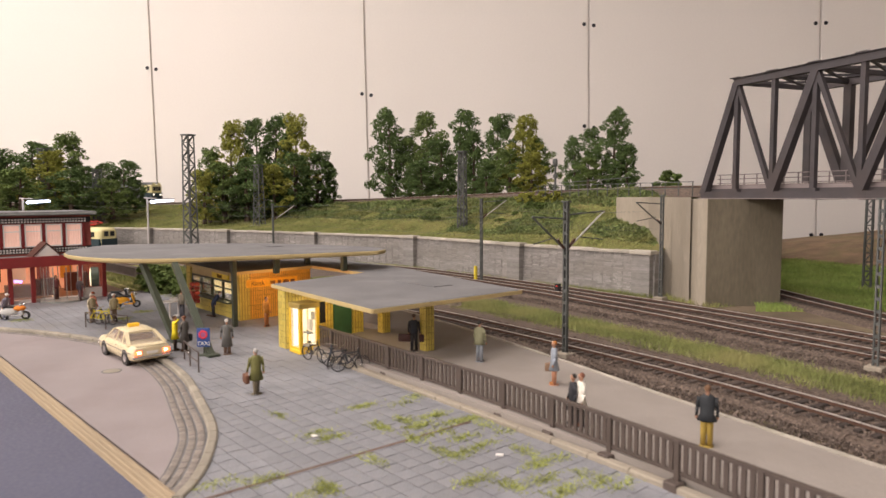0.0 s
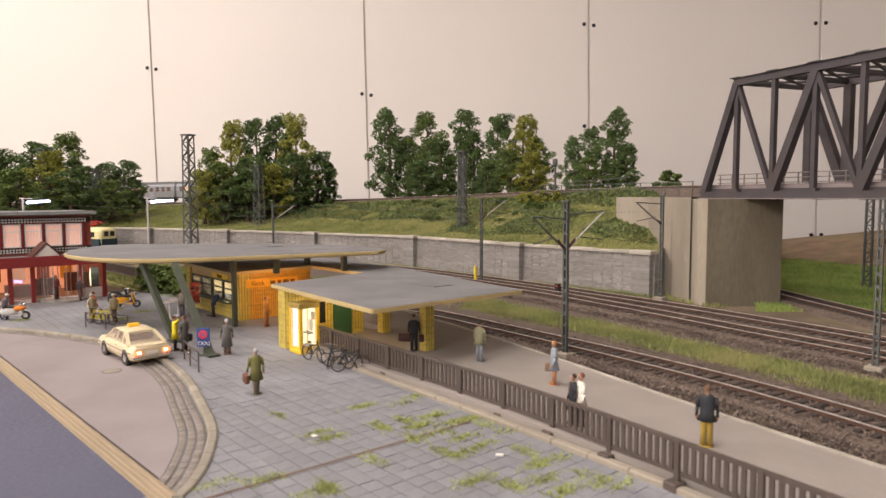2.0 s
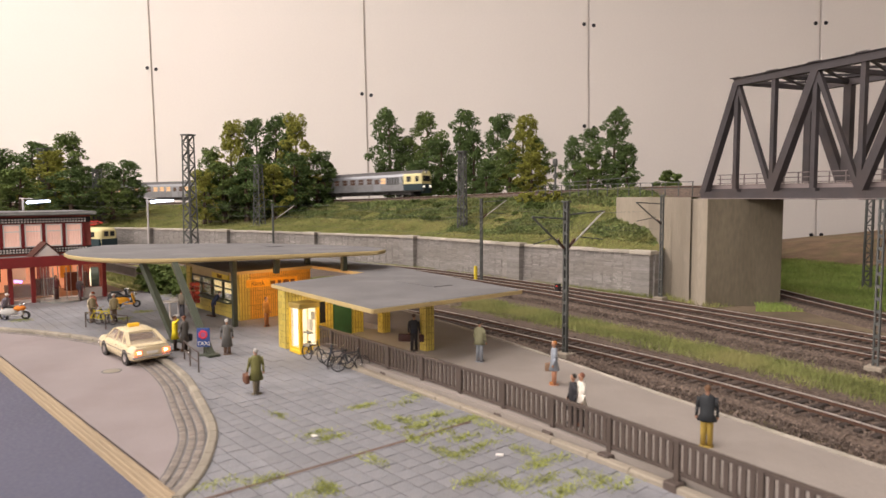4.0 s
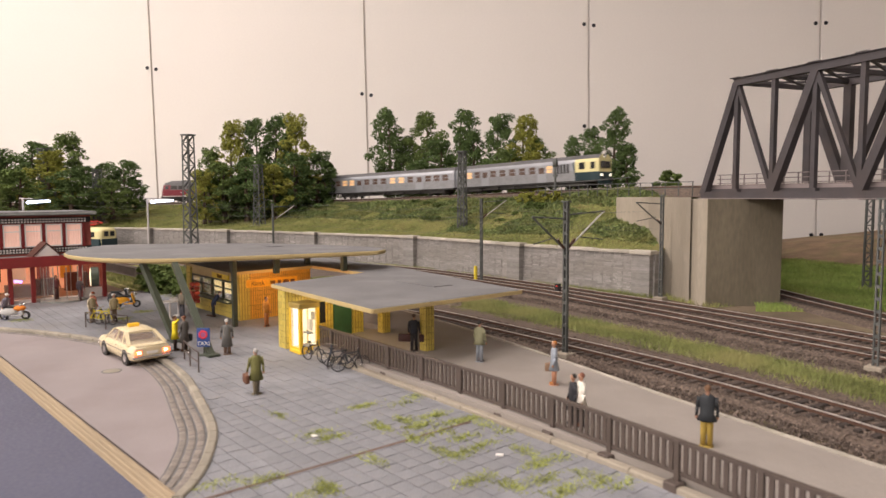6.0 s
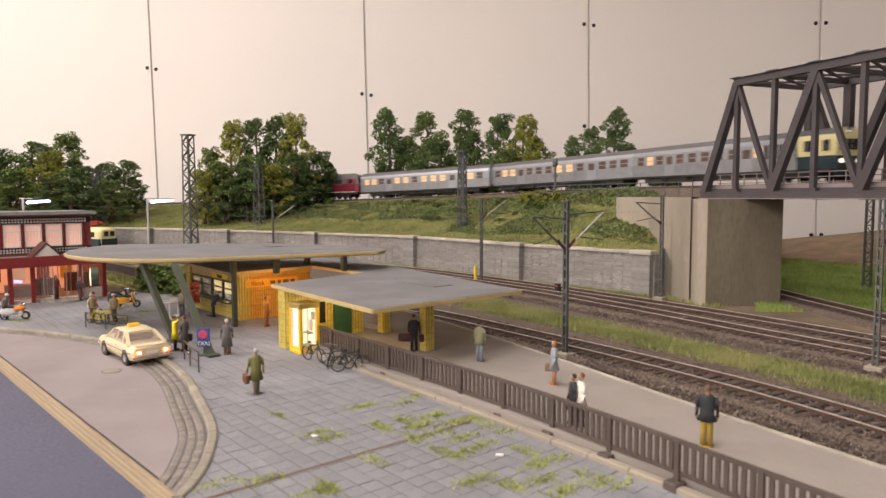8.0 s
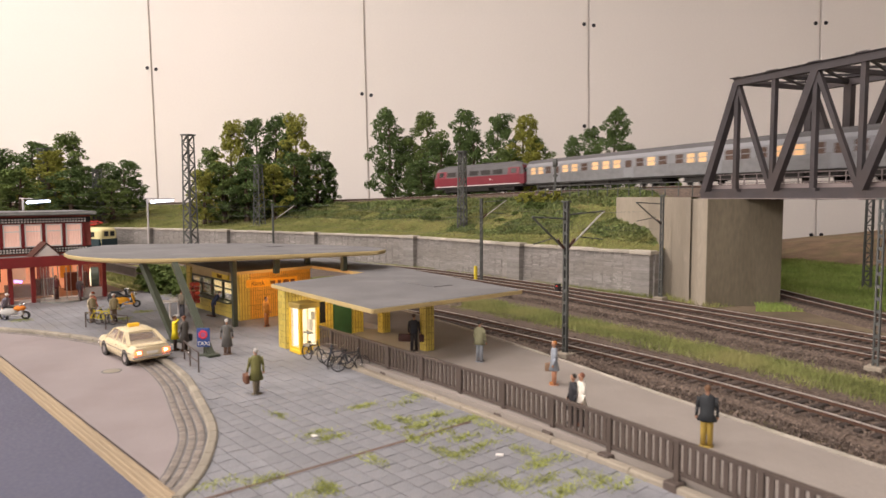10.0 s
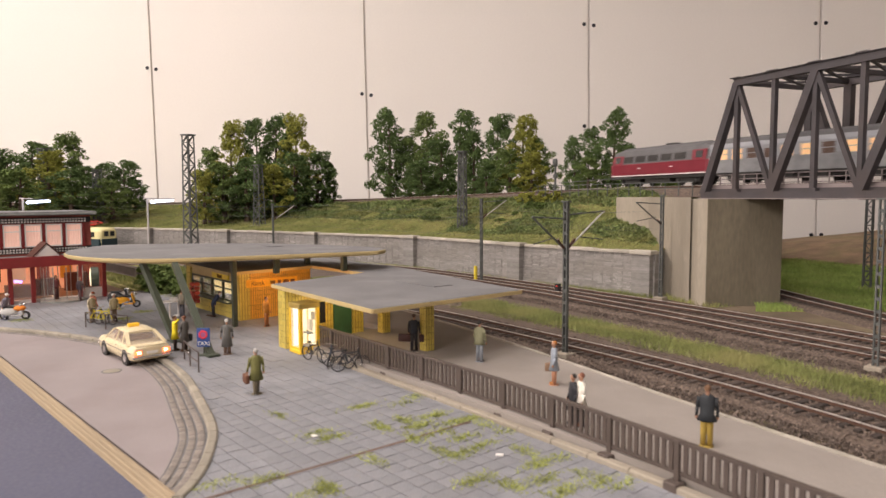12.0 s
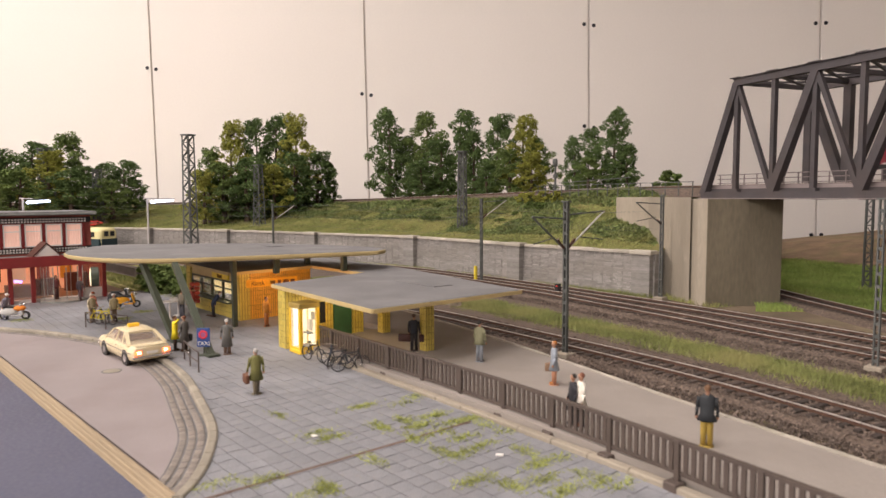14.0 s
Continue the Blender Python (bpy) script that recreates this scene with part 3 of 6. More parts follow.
bmesh.ops.transform(wing, matrix=Matrix.Translation((BX, BY, 0)) @ Matrix.Rotation(radians(BR), 4, "Z"), verts=wing.verts)
part("wing_wall", wing, M_CONCRETE, abut)

PAN = 3.45
TOP = 16.25
LOW = 7.45
bridge = thing("truss_bridge", at(BX, BY, 0, BR), "dark grey-brown steel truss railway bridge with walkway railing", "bridge")
NP = 14
for side, y in (("near", 0.0), ("far", BW)):
    mt = M_STEEL
    part("bottom_chord", beam((0, y, LOW + 0.15), (NP * PAN, y, LOW + 0.15), 0.5, 0.5), mt, bridge)
    part("bottom_flange", beam((-0.2, y, LOW - 0.13), (NP * PAN, y, LOW - 0.13), 0.75, 0.06), M_STEEL_LIGHT, bridge)
    part("top_chord", beam((PAN - 0.2, y, TOP), (NP * PAN, y, TOP), 0.54, 0.5), mt, bridge)
    part("top_flange", beam((PAN - 0.3, y, TOP + 0.3), (NP * PAN, y, TOP + 0.3), 0.8, 0.05), mt, bridge)
    part("end_post", beam((0.15, y, LOW + 0.2), (PAN, y, TOP), 0.56, 0.56), mt, bridge)
    for i in range(1, NP):
        o = part("vertical", beam((i * PAN, y, LOW + 0.2), (i * PAN, y, TOP - 0.2), 0.34 if y == 0 else 0.62, 0.36 if y == 0 else 0.55), mt, bridge)
        part("gusset", box(i * PAN, y, TOP + 0.3, 0.9, 0.9, 0.09, 0.02), mt, bridge)
        part("foot_gusset", box(i * PAN, y, LOW + 0.38, 0.7, 0.42, 0.22, 0.03), mt, bridge)
    for i in range(1, NP - 1):
        heavy = i % 2 == 0
        if heavy:
            d = beam((i * PAN, y, LOW + 0.3), ((i + 1) * PAN, y, TOP - 0.1), 0.54, 0.58)
        else:
            d = beam((i * PAN, y, TOP - 0.1), ((i + 1) * PAN, y, LOW + 0.3), 0.34 if y == 0 else 0.6, 0.34 if y == 0 else 0.7)
        part("diagonal", d, mt, bridge)
for i in range(1, NP):
    part("cross_girder", beam((i * PAN, 0.2, LOW + 0.1), (i * PAN, BW - 0.2, LOW + 0.1), 0.4, 0.6), M_STEEL, bridge)
    part("top_strut", beam((i * PAN, 0.2, TOP), (i * PAN, BW - 0.2, TOP), 0.3, 0.34), M_STEEL, bridge)
    if i < NP - 1:
        part("top_lateral", beam((i * PAN, 0.2, TOP), ((i + 1) * PAN, BW - 0.2, TOP), 0.16, 0.16), M_STEEL, bridge)
        part("top_lateral", beam((i * PAN, BW - 0.2, TOP + 0.02), ((i + 1) * PAN, 0.2, TOP + 0.02), 0.16, 0.16), M_STEEL, bridge)
part("deck_plate", box(NP * PAN / 2, BW / 2, LOW + 0.38, NP * PAN, BW - 0.6, 0.25), M_STEEL, bridge)
for y in (TRACK_N - 0.85, TRACK_N + 0.85):
    part("stringer", box(NP * PAN / 2, y, LOW + 0.6, NP * PAN, 0.3, 0.3), M_STEEL, bridge)
part("deck_girder", box(NP * PAN / 2, 0.55, LOW + 0.3, NP * PAN, 0.12, 0.62), M_STEEL_LIGHT, bridge)
rp = finish(beam((0, 0, 0), (0, 0, 1.15), 0.07, 0.07), M_STEEL_LIGHT)
for i in range(0, int(NP * PAN / 1.25)):
    part("railing_post", rp, None, bridge, m=at(0.6 + i * 1.25, 1.25, LOW + 0.62))
for z in (0.45, 0.8, 1.15):
    part("handrail", beam((0.3, 1.25, LOW + 0.62 + z), (NP * PAN, 1.25, LOW + 0.62 + z), 0.06, 0.06), M_STEEL_LIGHT, bridge)

# embankment: ground from the wall's coping up to the track
up = np.array(spline(UPPER[1:10], 1.0))
NA, NB = 90, 26
ua = np.linspace(0, 1, NA)
wi = np.linspace(118, 0.0, NA)
hill = bmesh.new()
HILL = np.zeros((NA, NB, 3))
for i, a in enumerate(ua):
    f = wi[i]
    k = int(min(f, len(WALL) - 2))
    w = WALL[k] + (WALL[k + 1] - WALL[k]) * (f - k)
    t = up[int(a * (len(up) - 1) * 0.975)]
    end = max(0.0, min(1.0, (a - 0.82) / 0.1))
    for j in range(NB):
        s = j / (NB - 1)
        if s < 0.72:
            q = s / 0.72
            g = w + (t[:2] - w) * q * 0.97
            z = 2.72 + (t[2] - 0.55 - 2.72) * ((1 - end) * (0.25 * q + 0.75 * q * q * (3 - 2 * q)) + end * min(1, 1.25 * q))
            z += 0.28 * noise.noise(Vector((g[0] * 0.22, g[1] * 0.22, 0))) * min(1, 6 * q) * min(1, 5 * (1 - q))
        else:
            q = (s - 0.72) / 0.28
            back = (t[:2] - w) / np.linalg.norm(t[:2] - w)
            g = w + (t[:2] - w) * 0.97 + back * 26 * q
            z = t[2] - 0.55 - 0.5 * q + 0.2 * noise.noise(Vector((g[0] * 0.2, g[1] * 0.2, 3)))
        if s < 0.72:
            z -= max(0.0, (a - 0.93) / 0.07) * 1.5 * math.sin(math.pi * s / 0.72)
        HILL[i, j] = (g[0], g[1], z)
vs = [[hill.verts.new(HILL[i, j]) for j in range(NB)] for i in range(NA)]
for i in range(NA - 1):
    for j in range(NB - 1):
        hill.faces.new((vs[i][j], vs[i][j + 1], vs[i + 1][j + 1], vs[i + 1][j]))
bmesh.ops.recalc_face_normals(hill, faces=hill.faces)
hill_ob = tagged(part("embankment", hill, M_GRASS_GROUND, smooth=True), "grassy railway embankment above the retaining wall", "embankment", kind="structure")


def hill_at(a, s):
    """A place on the embankment: a along it, s from wall to back."""
    x, y = a * (NA - 1), s * (NB - 1)
    i, j = min(int(x), NA - 2), min(int(y), NB - 2)
    fx, fy = x - i, y - j
    return (HILL[i, j] * (1 - fx) * (1 - fy) + HILL[i + 1, j] * fx * (1 - fy) + HILL[i, j + 1] * (1 - fx) * fy + HILL[i + 1, j + 1] * fx * fy)


# heath-covered mound beyond the bridge
mound = bmesh.new()
MX, MY = site(72, 98)
rings = []
for j in range(12):
    r = 1 - j / 11
    rings.append([(MX + math.cos(a) * 29 * r + 1.4 * noise.noise(Vector((a, j, 0))), MY + math.sin(a) * 29 * r, -1.05 + 3.5 * (1 - r * r) ** 1.2 + 0.35 * noise.noise(Vector((math.cos(a) * 3 * r, math.sin(a) * 3 * r, 5)))) for a in np.linspace(0, 2 * math.pi, 40, endpoint=False)])
loft(rings, mound)
bmesh.ops.recalc_face_normals(mound, faces=mound.faces)
tagged(part("mound", mound, M_BROWNHILL, smooth=True), "brown heath-covered mound behind the bridge", "hill", kind="structure")

tagged(part("meadow", prism([site(24, 50), site(70, 50), site(78, 92), site(30, 92)], -1.2, -0.98), M_GRASS_GROUND), "green meadow ground under the bridge", "meadow", kind="structure")

# ---------------------------------------------------------------- station roofs
roof = thing("platform_roof", at(0, 0, 0), "flat grey felt platform roof with cream fascia", "roof")


def slab_roof(parent, outline, z, t):
    part("roof_felt", prism(outline, z - 0.02, z + 0.02), M_ROOF, parent)
    part("soffit", prism(outline, z - t, z - t + 0.05), M_SOFFIT, parent)
    cx, cy = sum(p[0] for p in outline) / len(outline), sum(p[1] for p in outline) / len(outline)
    for p, q in zip(outline, outline[1:] + outline[:1]):
        part("fascia", beam((p[0], p[1], z - t / 2), (q[0], q[1], z - t / 2), 0.12, t), M_CREAM, parent)


ZR = 3.1
slab_roof(roof, [(-22.45, 15.45), (-22.35, 23.95), (-34.4, 25.9), (-48.7, 25.9), (-48.7, 17.15), (-39.1, 16.65), (-39.4, 22.4), (-33.6, 22.6), (-32.42, 16.10)], ZR, 0.17)
part("roof_patch", box(-27.5, 22.0, ZR + 0.02, 3.4, 1.2, 0.04, 0.01), M_ROOF, roof)
part("roof_beam", box(-27.4, 20.3, ZR - 0.42, 9.4, 0.25, 0.2), M_SOFFIT, roof)


def tiled(name, parent, x, y, z, sx, sy, sz, tile_m, tw=0.17, th=0.30, label=""):
    """A solid clad with upright rectangular tiles on its four sides."""
    body = part(name, box(x, y, z, sx, sy, sz), M_YGROUT, parent, label)
    bm = bmesh.new()
    g = 0.02
    for axis, length, off in ((0, sx, sy / 2), (1, sy, sx / 2)):
        n = max(1, round(length / tw))
        w = length / n
        rows = max(1, round(sz / th))
        h = sz / rows
        for s in (-1, 1):
            for i in range(n):
                for r in range(rows):
                    c = -length / 2 + (i + 0.5) * w
                    d = s * (off + 0.008)
                    if axis == 0:
                        beam((x + c - w / 2 + g, y + d, z + r * h + h / 2), (x + c + w / 2 - g, y + d, z + r * h + h / 2), 0.02, h - g, bm)
                    else:
                        beam((x + d, y + c - w / 2 + g, z + r * h + h / 2), (x + d, y + c + w / 2 - g, z + r * h + h / 2), 0.02, h - g, bm)
    o = part("tiles", bm, tile_m, body)
    o["kind"] = "stuff"
    return body


for x, y in ((-31.2, 16.35), ):
    tiled("corner_pillar", roof, x, y, 0, 0.75, 0.75, 2.9, M_YTILE)
for x, y in ((-25.0, 20.3), (-29.9, 21.3)):
    tiled("pillar", roof, x, y, 0.3, 0.48, 0.48, 2.6, M_YTILE)
tiled("end_wall", roof, -31.0, 18.6, 0.0, 0.5, 3.9, 2.9, M_YTILE)
part("green_door", box(-30.7, 19.2, 0.3, 0.12, 1.1, 2.0, 0.02), mat("green_paint", (0.03, 0.09, 0.045), 0.5, bump=0.03), roof, "dark green door")
part("timetable", box(-30.68, 17.7, 1.1, 0.08, 0.9, 1.1, 0.01), M_DARKGLASS, roof)

# kiosk under the roof
kiosk = thing("kiosk", at(0, 0, 0), "kiosk clad in yellow and orange tiles with serving windows", "kiosk")
tiled("orange_wall", kiosk, -40.0, 20.2, 0, 0.3, 4.6, 2.9, M_OTILE, 0.15, 0.3)
part("sill_wall", box(-44.2, 17.75, 0, 8.2, 0.25, 0.95), M_YGROUT, kiosk)
tiled("front_wall", kiosk, -44.2, 17.7, 0, 8.4, 0.3, 0.95, M_YTILE)
tiled("corner_wall", kiosk, -40.25, 17.9, 0, 0.9, 0.7, 2.9, M_YTILE)
tiled("end_pier", kiosk, -48.0, 17.8, 0, 0.8, 0.6, 2.9, M_YTILE)
part("header", box(-44.2, 17.75, 2.25, 8.4, 0.3, 0.65, 0.02), M_CREAM, kiosk)
part("sign_board", box(-42.6, 17.55, 2.35, 2.6, 0.08, 0.4, 0.02), mat("sign_yellow", (0.75, 0.58, 0.05), 0.5, bump=0.02), kiosk, "yellow sign with dark lettering")
part("interior", box(-44.3, 19.4, 0.9, 7.6, 0.05, 1.5), M_KIOSKGLOW, kiosk, "lit interior")
part("counter", box(-44.2, 17.45, 0.95, 7.0, 0.6, 0.08, 0.02), M_COLUMN, kiosk)
win = part("window_frame", box(-44.2, 17.62, 1.03, 7.2, 0.1, 0.1), M_COLUMN, kiosk)
for i in range(5):
    part("mullion", box(-47.6 + i * 1.75, 17.62, 1.03, 0.16, 0.14, 1.25), M_COLUMN, win)
part("transom", box(-44.2, 17.62, 1.75, 7.2, 0.1, 0.08), M_COLUMN, win)
part("head", box(-44.2, 17.62, 2.2, 7.2, 0.12, 0.12), M_COLUMN, win)
for i in range(4):
    g = part("pane", box(-46.75 + i * 1.75, 17.64, 1.1, 1.6, 0.02, 1.12), M_GLASS, win)
    g.visible_shadow = False
sign = part("wall_sign", box(-39.78, 19.75, 1.98, 0.1, 3.5, 0.5, 0.02), mat("sign_orange", (0.80, 0.42, 0.04), 0.5, bump=0.02), kiosk, "orange kiosk sign with dark lettering")


def lettering(text, parent, m, size, material):
    cu = bpy.data.curves.new("lettering", "FONT")
    cu.body, cu.size, cu.extrude, cu.align_x = text, size * K, 0.01 * K, "CENTER"
    cu.materials.append(material)
    ob = new("lettering", cu)
    ob.parent, ob.matrix_basis = parent, m
    return ob


M_INK = mat("sign_ink", (0.17, 0.07, 0.02), 0.6, bump=0)
lettering("Kiosk", kiosk, at(-39.71, 18.75, 2.1) @ pose(0, 0, 0, 90, 0, 90), 0.38, M_INK)
for k, w in enumerate((0.34, 0.22, 0.42, 0.3)):
    part("lettering_bar", box(-39.72, 19.75 + k * 0.46, 2.12, 0.03, w, 0.2), M_INK, sign)
lettering("Kiosk", kiosk, at(-42.6, 17.49, 2.42) @ pose(0, 0, 0, 90, 0, 0), 0.34, M_INK)

# wing-shaped canopy on slanted columns
canopy = thing("wing_canopy", at(0, 0, 0), "teardrop-shaped flat canopy with cream rim on slanted columns", "canopy")
wing = spline([(-34.2, 23.95), (-35.3, 19.7), (-36.6, 15.5), (-37.6, 12.6), (-39.6, 10.5), (-42.2, 9.4), (-45.2, 9.2), (-48.0, 10.2), (-50.6, 12.4), (-50.9, 14.2), (-48.6, 17.6), (-44.5, 22.2), (-37.7, 25.2), (-35.0, 25.1), (-34.2, 23.95)], 0.6)[:-1]
outline = [tuple(p) for p in wing][::-1]
if sum((b[0] - a[0]) * (b[1] + a[1]) for a, b in zip(outline, outline[1:] + outline[:1])) > 0:
    outline = outline[::-1]
cxy = np.mean(outline, axis=0)


def shrink(k):
    return [tuple(cxy + (np.array(p) - cxy) * k) for p in outline]


ZW = 4.3
rim = bmesh.new()
rr = [[(*p, z) for p in shrink(k)] for k, z in ((0.93, ZW - 0.30), (0.985, ZW - 0.27), (1.0, ZW - 0.18), (1.0, ZW - 0.05), (0.99, ZW - 0.01))]
loft(rr, rim, caps=False)
part("rim", rim, M_CREAM, canopy, smooth=False)
part("roof_felt", prism(shrink(0.992), ZW - 0.06, ZW), M_ROOF, canopy)
part("soffit", prism(shrink(0.94), ZW - 0.30, ZW - 0.25), M_SOFFIT, canopy)
part("roof_hatch", box(-42.2, 21.0, ZW - 0.005, 1.4, 1.0, 0.05, 0.01), M_ROOF, canopy)
for x0, y0, x1, y1 in ((-31.9, 12.6, -37.4, 12.9), (-36.4, 12.45, -38.9, 11.7)):
    part("slanted_column", beam((x0, y0, -0.02), (x1, y1, ZW - 0.3), 0.30, 0.26), M_COLUMN, canopy)
    part("column_foot", box(x0, y0, 0.0, 0.8, 0.6, 0.1, 0.03), M_COLUMN, canopy)
part("column", box(-38.2, 16.55, 0, 0.27, 0.27, ZW - 0.3, 0.03), M_COLUMN, canopy)
for x, y in ((-36.9, 18.6), (-35.4, 22.3), (-40.4, 22.6), (-38.6, 16.7)):
    part("stub_column", box(x, y, ZR, 0.32, 0.32, ZW - ZR - 0.3, 0.03), M_COLUMN, canopy)

# phone booth
booth = thing("phone_booth", at(-29.75, 16.42, 0), "lit yellow telephone booth with glazed sides", "phone booth")
MB = mat("booth_yellow", (0.75, 0.48, 0.03), 0.45, vary=0.05, bump=0.02)
part("base", box(0, 0, 0, 1.1, 1.1, 0.18, 0.03), MB, booth)
part("roof", box(0, 0, 2.2, 1.14, 1.14, 0.26, 0.05), mat("booth_roof", (0.30, 0.21, 0.05), 0.6), booth)
for sx in (-1, 1):
    for sy in (-1, 1):
        part("corner_post", box(sx * 0.46, sy * 0.46, 0.18, 0.17, 0.17, 2.05, 0.02), MB, booth)
part("back_panel", box(-0.2, 0.46, 0.2, 0.8, 0.04, 2.0), M_BOOTHGLOW, booth, "bright lit back panel")
part("telephone", box(-0.1, 0.36, 1.0, 0.35, 0.2, 0.55, 0.03), M_WHITE, booth)
part("lit_ceiling", box(0, 0, 2.14, 0.85, 0.85, 0.05), M_BOOTHGLOW, booth, "glowing ceiling lamp")
part("lit_side", box(-0.46, 0, 0.25, 0.04, 0.8, 1.95), M_BOOTHGLOW, booth)
part("door_bar", box(0.49, 0, 0.18, 0.05, 0.82, 0.16), MB, booth)
part("shelf", box(-0.2, 0.3, 0.85, 0.6, 0.3, 0.06), M_COLUMN, booth)
part("notice", box(0.1, 0.42, 1.55, 0.3, 0.03, 0.4), M_KERB, booth)
part("sill_bar", box(0, -0.47, 0.18, 0.82, 0.06, 0.14), MB, booth)
for d in ((0.5, 0, 0.02, 0.8), (0, -0.5, 0.8, 0.02)):
    g = part("pane", box(d[0], d[1], 0.3, d[2], d[3], 1.9), M_GLASS, booth)
    g.visible_shadow = False

# ---------------------------------------------------------------- station building
stn = thing("station_building", at(-57.6, 0, 0), "dark red two-storey station with lit glazed ground floor", "building")
FX = 0.0
part("floor_slab", box(-5, 5, -0.4, 10.5, 22.5, 0.45), M_KERB, stn)
part("rear_wall", box(-6.5, 5, 0, 0.3, 22, 3.0), M_WARMGLOW, stn, "warmly lit interior wall")
part("side_wall", box(-3.4, 14.4, 0, 6.6, 0.3, 3.0), M_BRICKRED, stn)
part("lower_roof", box(-3.0, 5, 3.0, 9.0, 22.4, 0.3, 0.03), M_ROOF, stn)
part("red_fascia", box(1.55, 4.6, 2.62, 0.16, 22.2, 0.75, 0.03), M_RED, stn)
part("entrance_ceiling", box(-2.5, 5, 2.7, 8, 22, 0.1), M_WARMGLOW, stn)
part("upper_wall", box(-3.6, 1.8, 3.3, 5.6, 24.0, 3.0), M_BRICKRED, stn, "red brick upper storey")
part("upper_roof", box(-3.5, 1.8, 6.25, 6.6, 24.6, 0.28, 0.04), M_ROOF, stn)
part("roof_rim", box(-0.18, 1.8, 6.3, 0.1, 24.6, 0.14, 0.02), M_RIM, stn)
part("checker_backing", box(-0.79, 1.8, 3.45, 0.06, 24.0, 0.42), M_BLACK, stn)
part("checker_backing", box(-0.79, 1.8, 5.68, 0.06, 24.0, 0.42), M_BLACK, stn)
part("display", box(-1.2, 10.6, 0.2, 0.5, 1.6, 1.3, 0.05), M_GABLE, stn)
for k in range(4):
    part("poster", box(-6.3, 8.0 + k * 1.7, 0.9, 0.05, 0.9, 1.2), (M_GABLE, M_WHITE, M_RED, M_OTILE)[k], stn)
M_CHECK = mat("check_white", (0.66, 0.62, 0.58), 0.6, vary=0.05)
chk = bmesh.new()
for r, z in ((0, 3.5), (1, 3.68), (2, 5.72), (3, 5.90)):
    for i in range(100):
        box(-0.76, -6.4 + i * 0.2, z, 0.06, 0.13, 0.12, 0, chk)
o = part("checker_tiles", chk, M_CHECK, stn)
o["kind"] = "stuff"
M_CURTAIN = mat("curtain", (0.70, 0.50, 0.43), 0.8, vary=0.08, emit=(1.0, 0.58, 0.45), power=0.32)
for i in range(11):
    y = -0.95 + i * 1.355
    w = part("window", box(-0.80, y, 3.95, 0.08, 1.0, 1.65), M_CURTAIN, stn, "white-framed window with lit curtains")
    for z in (3.92, 5.52):
        part("window_frame", box(-0.70, y, z, 0.1, 1.12, 0.09), M_WHITE, w)
    for k in (-0.51, 0.51):
        part("window_frame", box(-0.70, y + k, 3.92, 0.1, 0.08, 1.66), M_WHITE, w)
    part("glazing_bar", box(-0.70, y, 5.05, 0.1, 1.0, 0.07), M_WHITE, w)
    for k in range(5):
        part("curtain_fold", rod((-0.75, y - 0.36 + k * 0.18, 4.0), (-0.75, y - 0.36 + k * 0.18, 5.5), 0.035, None, 6), M_CURTAIN, w)
    part("red_pier", box(-0.74, y + 0.678, 3.85, 0.14, 0.18, 1.78), M_RED, stn)
for i, y in enumerate((-6.0, -3.2, -0.4, 2.4, 5.2, 8.05, 9.45, 12.6, 14.2)):
    part("red_post", box(0.9, y, 0, 0.28, 0.28, 2.75, 0.02), M_RED, stn)
    if i < 8:
        g = part("shop_pane", box(0.6, y + 0.75, 0.25, 0.03, 1.3, 2.4), M_SHOPGLASS, stn)
        g.visible_shadow = False
part("plinth", box(0.6, 5, 0, 0.2, 21.6, 0.22), M_WHITE, stn)
gab = bmesh.new()
loft([[(-0.6, 9.5, 3.32), (-0.6, 10.35, 4.22), (-0.6, 11.2, 3.32)], [(1.35, 9.5, 3.32), (1.35, 10.35, 4.22), (1.35, 11.2, 3.32)]], gab)
part("gable", gab, M_CHECK, stn, "small pale gable over the entrance")
for s in (-1, 1):
    part("gable_roof", beam((0.4, 10.35 + s * 0.98, 3.30), (0.4, 10.35, 4.30), 2.0, 0.08, up=(0, s * 0.5, 1)), M_GABLE, stn)
drum = part("revolving_door", rod((1.1, 11.3, 0.0), (1.1, 11.3, 0.12), 1.5, None, 28), M_RIM, stn, "round glazed revolving door")
for k in range(10):
    a = k * math.pi / 5
    part("door_bar", rod((1.1 + 1.35 * math.cos(a), 11.3 + 1.35 * math.sin(a), 0.1), (1.1 + 1.35 * math.cos(a), 11.3 + 1.35 * math.sin(a), 2.55), 0.03, None, 6), M_RIM, drum)
clock = part("round_sign", rod((2.2, 13.5, 1.7), (2.1, 13.0, 1.7), 0.74, None, 24), M_COLUMN, stn, "round lit advertising disc")
part("lit_face", rod((2.1, 13.0, 1.7), (2.09, 12.97, 1.7), 0.66, None, 24), M_BOOTHGLOW, clock)
part("checker_base", box(0.6, 13.5, 0, 0.25, 1.8, 0.75, 0.02), M_CHECK, stn)
M_VIOLET = mat("violet_glow", (0.3, 0.2, 0.8), 0.4, emit=(0.35, 0.25, 1.0), power=4, bump=0)
part("violet_lamp", rod((-0.6, 8.5, 1.5), (-0.5, 9.0, 1.4), 0.10, None, 10), M_VIOLET, stn, "violet glowing lamp")
part("shop_counter", box(-2.6, 9.2, 0, 1.0, 2.0, 1.0, 0.05), M_CONCRETE, stn)
part("shop_rack", box(-4.4, 13.4, 0, 0.8, 1.6, 1.5, 0.05), M_GABLE, stn)

